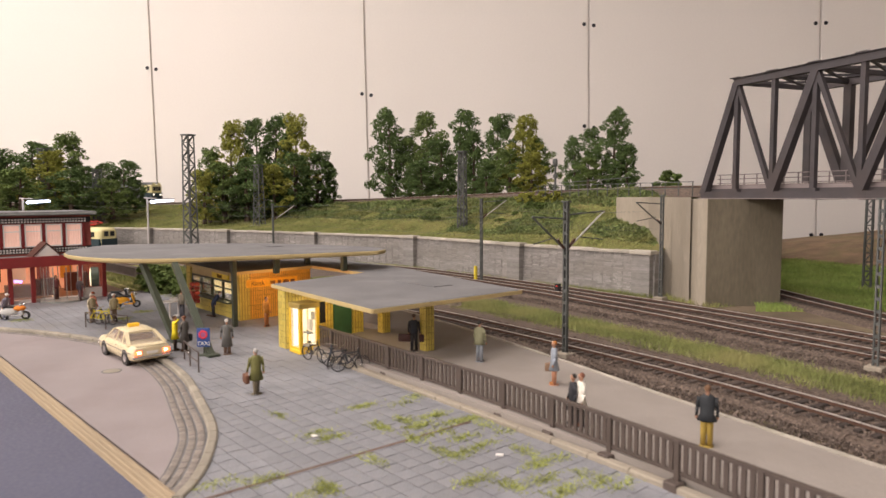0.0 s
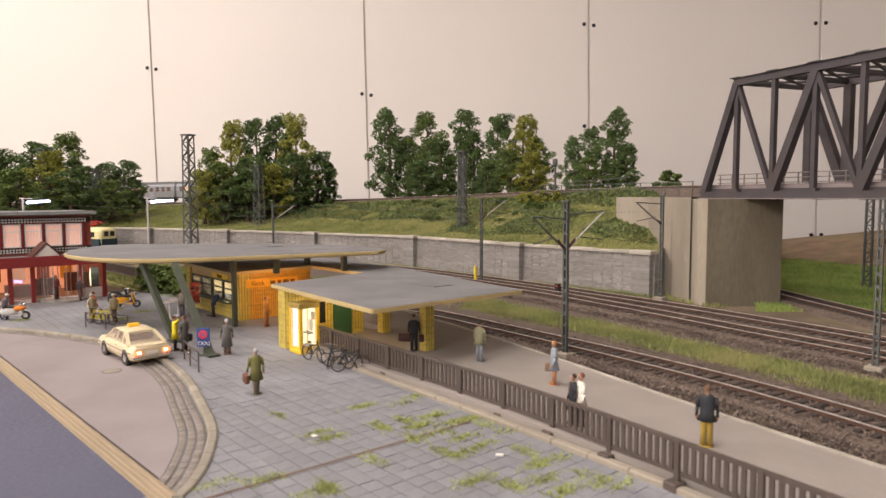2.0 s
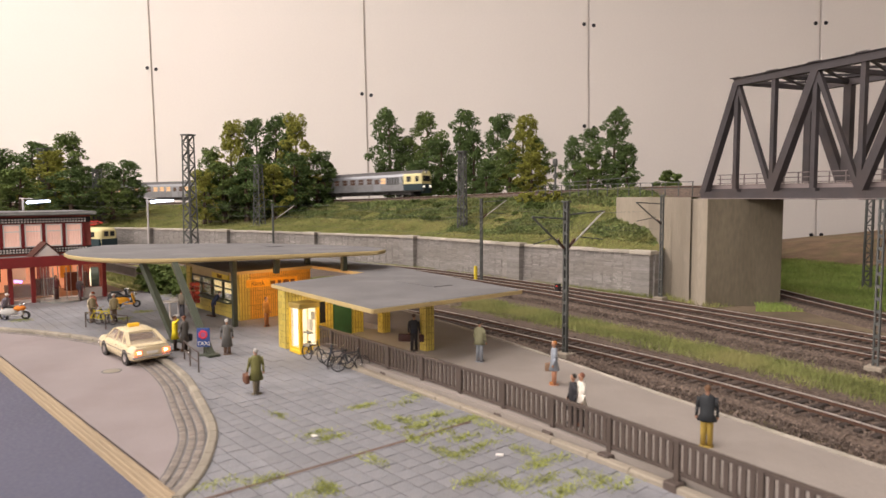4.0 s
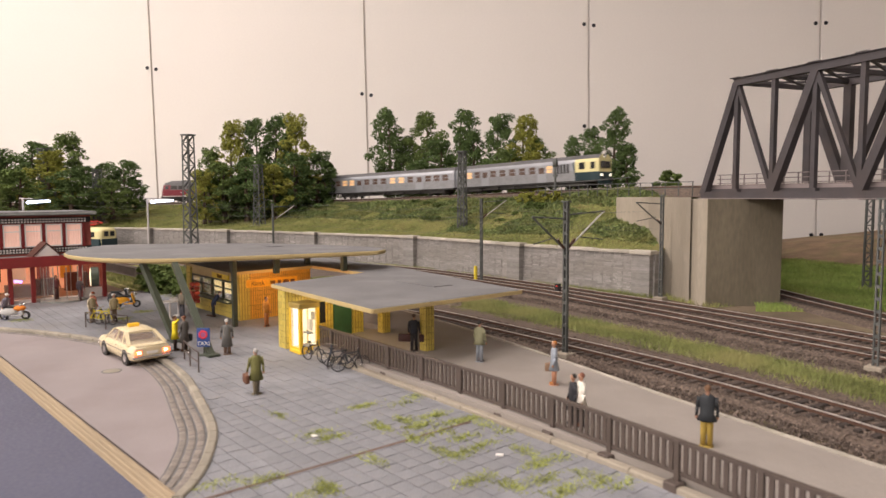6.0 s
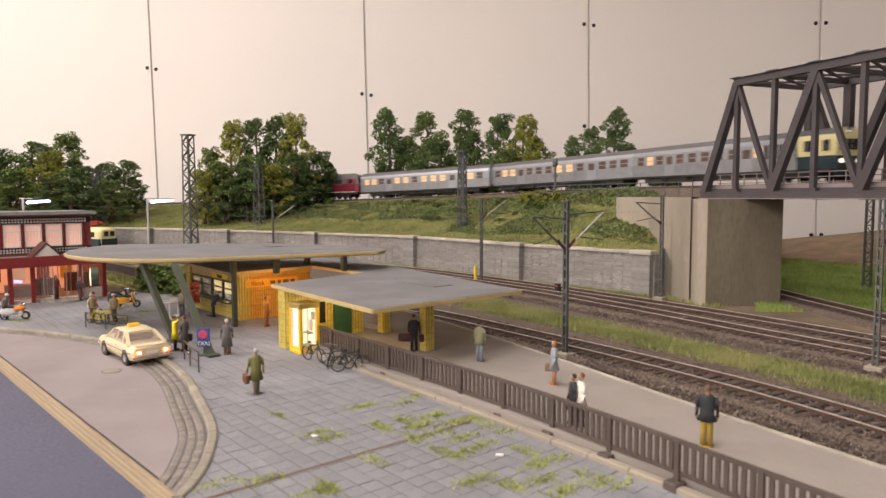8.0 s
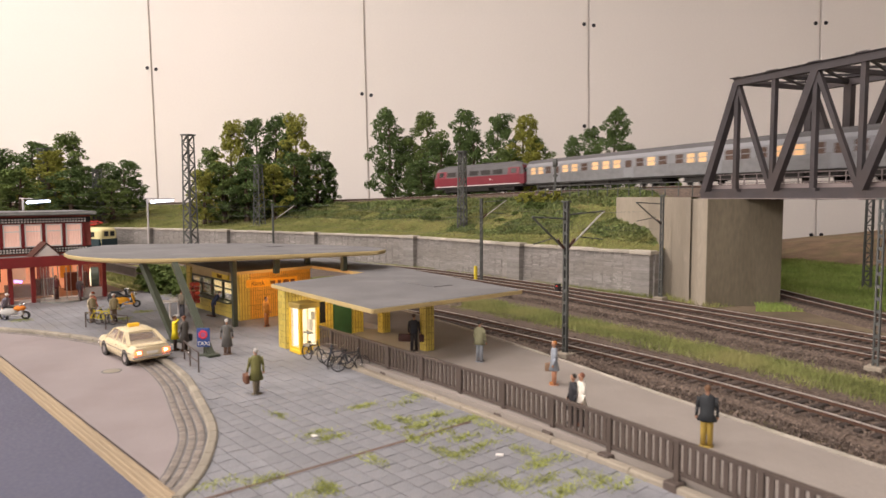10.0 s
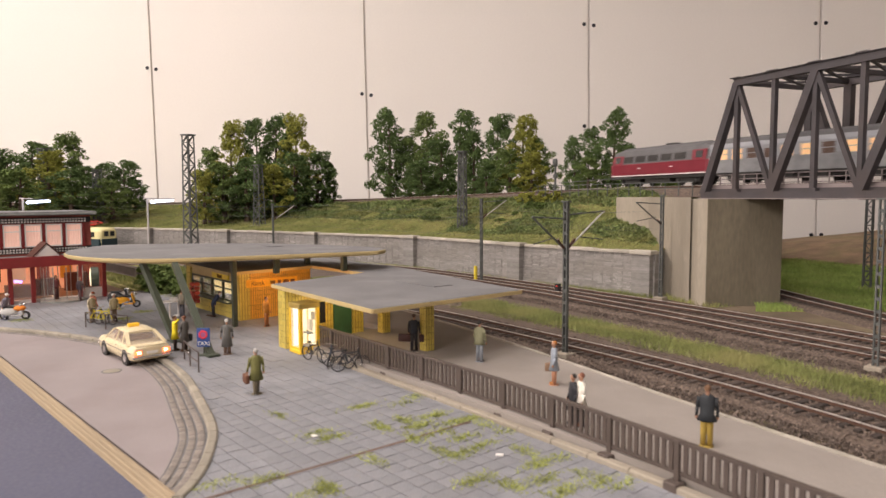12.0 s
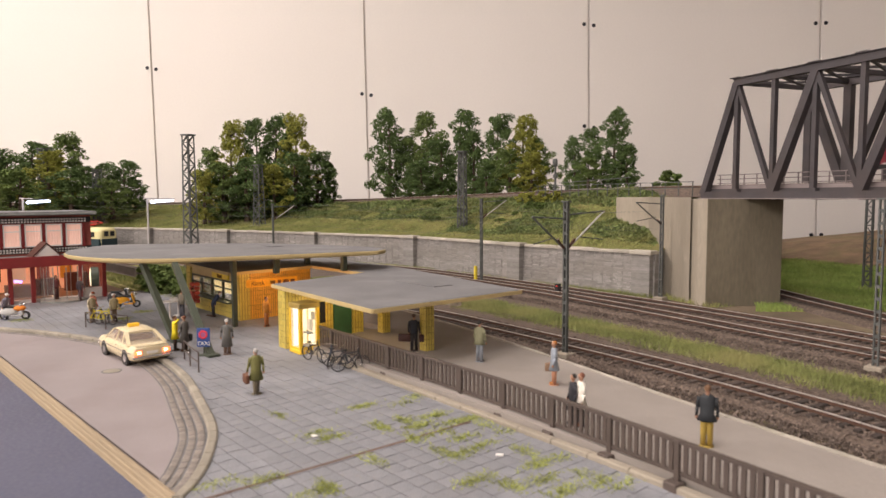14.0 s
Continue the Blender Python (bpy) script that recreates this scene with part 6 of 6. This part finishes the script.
part("rear_bumper", box(-2.36, 0, 0.40, 0.12, 1.72, 0.1, 0.03), M_CHROME, taxi)
part("front_bumper", box(2.34, 0, 0.38, 0.12, 1.72, 0.1, 0.03), M_CHROME, taxi)
part("number_plate", box(-2.34, 0, 0.56, 0.03, 0.5, 0.12), M_WHITE, taxi, "blank pale number plate")
part("boot_lid", box(-1.98, 0, 0.885, 0.58, 1.35, 0.04, 0.015), M_TAXI, taxi)
part("roof_sign", box(-0.05, 0, 1.46, 0.2, 0.5, 0.16, 0.03), mat("roof_sign_yellow", (0.85, 0.50, 0.04), 0.4, emit=(1, 0.55, 0.05), power=0.3), taxi, "orange-yellow roof sign")

# ---------------------------------------------------------------- cycles


def wheel_bm(bm, x, z, r, mi, t=0.026):
    pts = [(x + r * math.cos(a), 0, z + r * math.sin(a)) for a in np.linspace(0, 2 * math.pi, 18, endpoint=False)]
    for p, q in zip(pts, pts[1:] + pts[:1]):
        rod(p, q, t, None, 5, bm, mi)


def bicycle(u, v, turn, colour, label, lean=8):
    t = thing("bicycle", at(u, v, 0, turn, lean), label, "bicycle", "bicycles")
    m = paint(colour)
    for x in (-0.52, 0.52):
        bm = bmesh.new()
        wheel_bm(bm, x, 0.345, 0.32, 0)
        w = part("wheel", bm, M_BLACK, t)
        sp = bmesh.new()
        for a in np.linspace(0, math.pi, 5, endpoint=False):
            rod((x + 0.3 * math.cos(a), 0, 0.345 + 0.3 * math.sin(a)), (x - 0.3 * math.cos(a), 0, 0.345 - 0.3 * math.sin(a)), 0.008, None, 4, sp)
        part("spokes", sp, M_CHROME, w)
    fr = bmesh.new()
    for p, q in (((-0.52, 0, 0.345), (-0.1, 0, 0.35)), ((-0.1, 0, 0.35), (-0.2, 0, 0.9)), ((-0.52, 0, 0.345), (-0.17, 0, 0.78)), ((-0.17, 0, 0.78), (0.36, 0, 0.85)), ((-0.1, 0, 0.35), (0.36, 0, 0.78)), ((0.52, 0, 0.345), (0.33, 0, 1.0))):
        rod(p, q, 0.03, None, 6, fr)
    part("frame", fr, m, t)
    part("saddle", ball(-0.22, 0, 0.93, 0.15, 0.08, 0.04), M_BLACK, t)
    hb = bmesh.new()
    rod((0.33, -0.26, 1.04), (0.33, 0.26, 1.04), 0.02, None, 6, hb)
    part("handlebar", hb, M_CHROME, t)
    for x in (-0.52, 0.52):
        part("mudguard", beam((x - 0.22, 0, 0.66), (x + 0.22, 0, 0.66), 0.06, 0.02), m, t)
    return t


bicycle(-27.6, 15.75, 10, (0.03, 0.03, 0.03), "black bicycle parked at the railing")
bicycle(-26.6, 15.85, -35, (0.05, 0.06, 0.09), "dark blue bicycle parked at the railing", -10)
bicycle(-25.9, 15.95, 25, (0.035, 0.035, 0.04), "dark bicycle leaning at the railing", 14)
bicycle(-25.0, 16.0, 60, (0.03, 0.03, 0.035), "black bicycle with pale mudguard", -8)
bicycle(-44.6, 10.75, 35, (0.65, 0.52, 0.03), "yellow bicycle beside the rack")
bicycle(-44.0, 11.0, 35, (0.60, 0.50, 0.04), "yellow bicycle beside the rack")


def scooter(u, v, turn, colour, label, rider=None):
    t = thing("motorcycle", at(u, v, 0, turn), label, "motorcycle")
    m = paint(colour)
    for x in (-0.6, 0.62):
        w = part("wheel", rod((x, -0.06, 0.26), (x, 0.06, 0.26), 0.26, None, 18), M_BLACK, t)
        part("rim", rod((x, -0.07, 0.26), (x, 0.07, 0.26), 0.15, None, 14), M_CHROME, w)
    part("body", ball(-0.35, 0, 0.5, 0.55, 0.2, 0.26), m, t)
    part("front_shield", box(0.42, 0, 0.3, 0.08, 0.42, 0.7, 0.03, rot=Matrix.Rotation(-0.25, 4, "Y")), m, t)
    part("footboard", box(0.12, 0, 0.24, 0.6, 0.36, 0.06, 0.02), m, t)
    part("seat", box(-0.3, 0, 0.74, 0.75, 0.26, 0.1, 0.04), M_BLACK, t)
    part("handlebar", rod((0.45, -0.32, 1.03), (0.45, 0.32, 1.03), 0.03, None, 6), M_CHROME, t)
    part("headlight", ball(0.55, 0, 0.92, 0.1, 0.1, 0.1), M_CHROME, t)
    part("fork", rod((0.62, 0, 0.26), (0.45, 0, 1.0), 0.04, None, 6), M_CHROME, t)
    part("engine", box(-0.1, 0, 0.2, 0.45, 0.3, 0.28, 0.05), M_CHROME, t)
    return t


scooter(-49.9, 13.9, 60, (0.75, 0.36, 0.02), "orange-yellow motor scooter parked on the forecourt")
scooter(-52.6, 14.2, 60, (0.03, 0.028, 0.026), "black motorcycle parked on the forecourt")
scooter(-49.6, 7.2, 60, (0.50, 0.49, 0.47), "silver-grey motorcycle with an orange tank")
ob = part("sidecar_shell", ball(0, 0, 0, 0.36, 0.22, 0.18), paint((0.72, 0.22, 0.03)), None, m=at(-49.4, 7.45, 0.72, 60))
tagged(ob, "orange-red rounded motorcycle fairing", "fairing")
figurine(-49.9, 6.75, 0.05, -60, 1.62, (0.20, 0.18, 0.22), (0.16, 0.16, 0.22), (0.6, 0.58, 0.55), "miniature rider with pale helmet on the motorcycle", bend=0.25, hat=(0.65, 0.62, 0.58))

# ---------------------------------------------------------------- small furniture
for u, v in ((-43.32, 14.55), (-44.20, 15.38)):
    t = thing("standing_table", at(u, v, 0), "white round standing table", "table", "standing tables")
    part("top", rod((0, 0, 1.08), (0, 0, 1.14), 0.5, None, 20), M_WHITE, t)
    part("stem", rod((0, 0, 0.04), (0, 0, 1.08), 0.05, None, 8), M_WHITE, t)
    part("foot", rod((0, 0, 0), (0, 0, 0.05), 0.3, None, 16), M_WHITE, t)

M_SIGNBLUE = mat("sign_blue", (0.03, 0.07, 0.24), 0.45, vary=0.05, bump=0.02)
sg = thing("taxi_stand_sign", at(-32.2, 12.35, 0, 52), "blue taxi stand sign with a red ring", "sign")
part("foot", box(0, 0, 0, 0.5, 0.4, 0.05, 0.02), M_COLUMN, sg)
part("post", rod((0, 0.05, 0), (0, 0.05, 1.1), 0.035, None, 8), M_COLUMN, sg)
part("board", box(0, 0, 0.42, 0.62, 0.06, 0.92, 0.02), M_SIGNBLUE, sg)
rg = bmesh.new()
for a in np.linspace(0, 2 * math.pi, 16, endpoint=False):
    rod((0.17 * math.cos(a), -0.045, 1.02 + 0.17 * math.sin(a)), (0.17 * math.cos(a + 0.42), -0.045, 1.02 + 0.17 * math.sin(a + 0.42)), 0.05, None, 5, rg)
part("red_ring", rg, paint((0.62, 0.05, 0.08)), sg)
part("blue_disc", rod((0, -0.03, 1.02), (0, -0.042, 1.02), 0.14, None, 16), paint((0.35, 0.10, 0.22)), sg)
lettering("TAXI", sg, at(0, -0.04, 0.5) @ pose(0, 0, 0, 90, 0, 0), 0.27, M_WHITE)


def bars(points, label, h=0.9):
    t = thing("guard_rail", at(0, 0, 0), label, "railing", "guard rails")
    for p in points:
        part("post", rod((p[0], p[1], 0), (p[0], p[1], h), 0.035, None, 8), M_FENCE, t)
    for a, b in zip(points, points[1:]):
        for z in (h * 0.5, h - 0.02):
            part("bar", rod((a[0], a[1], z), (b[0], b[1], z), 0.028, None, 6), M_FENCE, t)


bars([(-32.0, 11.35), (-30.6, 11.1), (-29.2, 10.95)], "dark guard rail along the kerb")
bars([(-43.9, 9.9), (-42.4, 10.6), (-41.0, 11.4)], "dark guard rail by the bicycle rack")
rack = thing("postcard_rack", at(-45.6, 17.0, 0), "red postcard rack beside the kiosk", "rack")
part("stand", rod((0, 0, 0), (0, 0, 1.9), 0.05, None, 8), M_WHITE, rack)
for k in range(5):
    part("cards", box(0, 0, 0.5 + k * 0.29, 0.5, 0.5, 0.22, 0.02), paint((0.55, 0.08, 0.06)), rack)
ym = thing("yellow_marker", at(-48.5, 45.5, -0.8), "yellow track-side marker post", "marker post")
part("post", box(0, 0, 0, 0.27, 0.27, 1.6, 0.04), paint((0.62, 0.48, 0.04)), ym)
gs = thing("ground_signal", at(-37.9, 45.15, -0.7), "small dark ground signal with a red lamp", "signal")
part("housing", box(0, 0, 0, 0.4, 0.4, 0.8, 0.05), M_BLACK, gs)
part("red_lamp", ball(0.05, -0.2, 0.62, 0.08, 0.07, 0.08), mat("red_lamp", (0.6, 0.03, 0.02), 0.3, emit=(1, 0.05, 0.03), power=0.3), gs)

# parked electric locomotive
eu = site(-48.6, 100.4)
ed = L2[int(np.argmin(np.linalg.norm(L2[:, :2] - np.array(eu), axis=1)))]
en = normals(L2)[int(np.argmin(np.linalg.norm(L2[:, :2] - np.array(eu), axis=1)))]
ea = math.degrees(math.atan2(en[1], en[0])) - 90 + 180
eloco = thing("electric_locomotive", at(ed[0] - math.cos(radians(ea)) * 8.0, ed[1] - math.sin(radians(ea)) * 8.0, Z1, ea), "parked cream and blue-green electric locomotive with red pantograph", "locomotive")
hull([(-8.0, 1.2, 1.0, 3.2), (-7.3, 1.5, 0.95, 3.55), (7.3, 1.5, 0.95, 3.55), (8.0, 1.2, 1.0, 3.2)], M_CREAMCAB, "body", eloco)
part("skirt", box(0, 0, 0.8, 15.6, 3.08, 1.15, 0.05), M_OCEAN, eloco)
for x in (-8.0, 8.0):
    part("nose_skirt", box(x, 0, 0.7, 0.25, 2.5, 1.25, 0.05), M_OCEAN, eloco)
for s in (-1, 1):
    for x in (-6.3, -3.5, 0, 3.5, 6.3):
        part("side_window", box(x, s * 1.5, 2.2, 0.9, 0.08, 0.75), M_DARKGLASS, eloco)
    for y in (-0.6, 0.6):
        part("windscreen", box(s * 7.9, y * 0.85, 2.35, 0.3, 0.7, 0.7), M_DARKGLASS, eloco)
for x in (-4.6, 4.6):
    bogie(eloco, x)
M_PANTO = paint((0.45, 0.04, 0.03))
for x in (-5.2, 5.2):
    pb = bmesh.new()
    for s in (-0.5, 0.5):
        rod((x - 0.9, s, 3.9), (x + 0.9, s, 4.25), 0.05, None, 6, pb)
        rod((x + 0.9, s, 4.25), (x - 0.7, s, 4.45), 0.05, None, 6, pb)
    rod((x - 0.7, -0.9, 4.47), (x - 0.7, 0.9, 4.47), 0.06, None, 6, pb)
    part("pantograph", pb, M_PANTO, eloco, "folded red pantograph")
part("roof_gear", box(0, 0, 3.75, 9, 1.2, 0.3, 0.1), M_PANTO, eloco)

# ---------------------------------------------------------------- weeds and litter
tufts = []
WEEDS = ((-21.6, 10.8), (-19.1, 10.9), (-18.4, 11.0), (-18.3, 12.8), (-19.9, 15.0), (-20.2, 16.0), (-18.2, 13.8), (-17.5, 13.9), (-16.6, 13.5), (-16.6, 12.9), (-17.0, 14.9), (-16.9, 15.6), (-16.0, 15.5), (-15.7, 14.2), (-14.8, 14.1), (-16.1, 16.1), (-15.2, 15.8), (-14.7, 13.2), (-15.2, 12.9), (-12.7, 14.3), (-12.6, 15.1), (-13.6, 14.8), (-11.9, 13.6), (-11.1, 13.5), (-11.4, 14.8), (-10.8, 14.6), (-16.8, 8.0), (-15.2, 9.0), (-17.4, 6.9), (-15.2, 8.6), (-12.3, 12.7), (-13.1, 12.2), (-10.3, 15.0), (-16.1, 11.0), (-20.5, 13.6), (-18.0, 14.9), (-16.4, 14.1))
for k, (u, v) in enumerate(WEEDS):
    along = k % 3 != 0
    n = 75 + 35 * (k % 4)
    p = rng.normal(0, 1, (n, 2)) * ((0.15, 0.36) if along else (0.32, 0.15)) + (u, v)
    tufts.append(np.concatenate([p, np.full((n, 1), -0.02)], 1))
for u, v in ((-49.0, 7.5), (-49.6, 12.9), (-45.4, 12.3), (-47.3, 14.2)):
    p = rng.normal(0, 0.3, (150, 2)) + (u, v)
    tufts.append(np.concatenate([p, np.full((150, 1), -0.02)], 1))
soup("joint_weeds", blades(np.concatenate(tufts + tufts), 0.085, 0.045, 1.3), M_WEED, "yellow-green weeds growing from the slab joints", "weeds")
for k, (u, v) in enumerate(((-18.9, 10.7), (-13.9, 14.0), (-33.3, 12.0))):
    tagged(part("paper_scrap", box(0, 0, 0, 0.22, 0.16, 0.03, 0.008), M_WHITE, None, m=at(u, v, 0.003, k * 40)), "small white scrap lying on the slabs", "litter", "paper scraps")
manh = thing("manhole_cover", at(-32.5, 8.3, -0.128), "round grey manhole cover in the asphalt", "manhole cover")
part("lid", rod((0, 0, 0), (0, 0, 0.012), 0.36, None, 24), M_KERB, manh)
part("ring", rod((0, 0, -0.01), (0, 0, 0.006), 0.43, None, 24), M_JOINT, manh)
dj = tagged(part("board_joint", box(-16.68, 10.6, -0.034, 0.13, 9.6, 0.042), mat("brown_joint", (0.13, 0.085, 0.065), 0.9, vary=0.2)), "brown joint across the paving", "joint", kind="structure")

# ---------------------------------------------------------------- paving slabs
SL = 0.56
slab = finish(box(0, 0, -0.06, SL - 0.024, SL - 0.024, 0.06, 0.006), M_SLAB)
rest = bmesh.new()
near = 0
for i in range(0, 101):
    for j in range(0, 46):
        x0 = -58.0 + i * SL + 0.02
        y0 = -1.5 + j * SL
        g = 0.012
        cell = clip(PLAZA, x0 + g, y0 + g, x0 + SL - g, y0 + SL - g)
        if not cell:
            continue
        area = abs(sum(a[0] * b[1] - b[0] * a[1] for a, b in zip(cell, cell[1:] + cell[:1]))) / 2
        if area < 0.02:
            continue
        dz = rng.uniform(-0.008, 0.004)
        if area > (SL - 0.024) ** 2 * 0.985 and -24.2 < x0 < -13.2 and y0 > 8.1 and near < 300:
            near += 1
            part("slab", slab, None, plaza, m=at(x0 + SL / 2, y0 + SL / 2, dz) @ pose(0, 0, 0, rng.uniform(-0.25, 0.25), rng.uniform(-0.25, 0.25), 0))
        else:
            if sum((b[0] - a[0]) * (b[1] + a[1]) for a, b in zip(cell, cell[1:] + cell[:1])) > 0:
                cell = cell[::-1]
            prism(cell, -0.06, dz, rest)
o = part("far_slabs", rest, M_SLAB, plaza)
o["kind"] = "stuff"

motions()
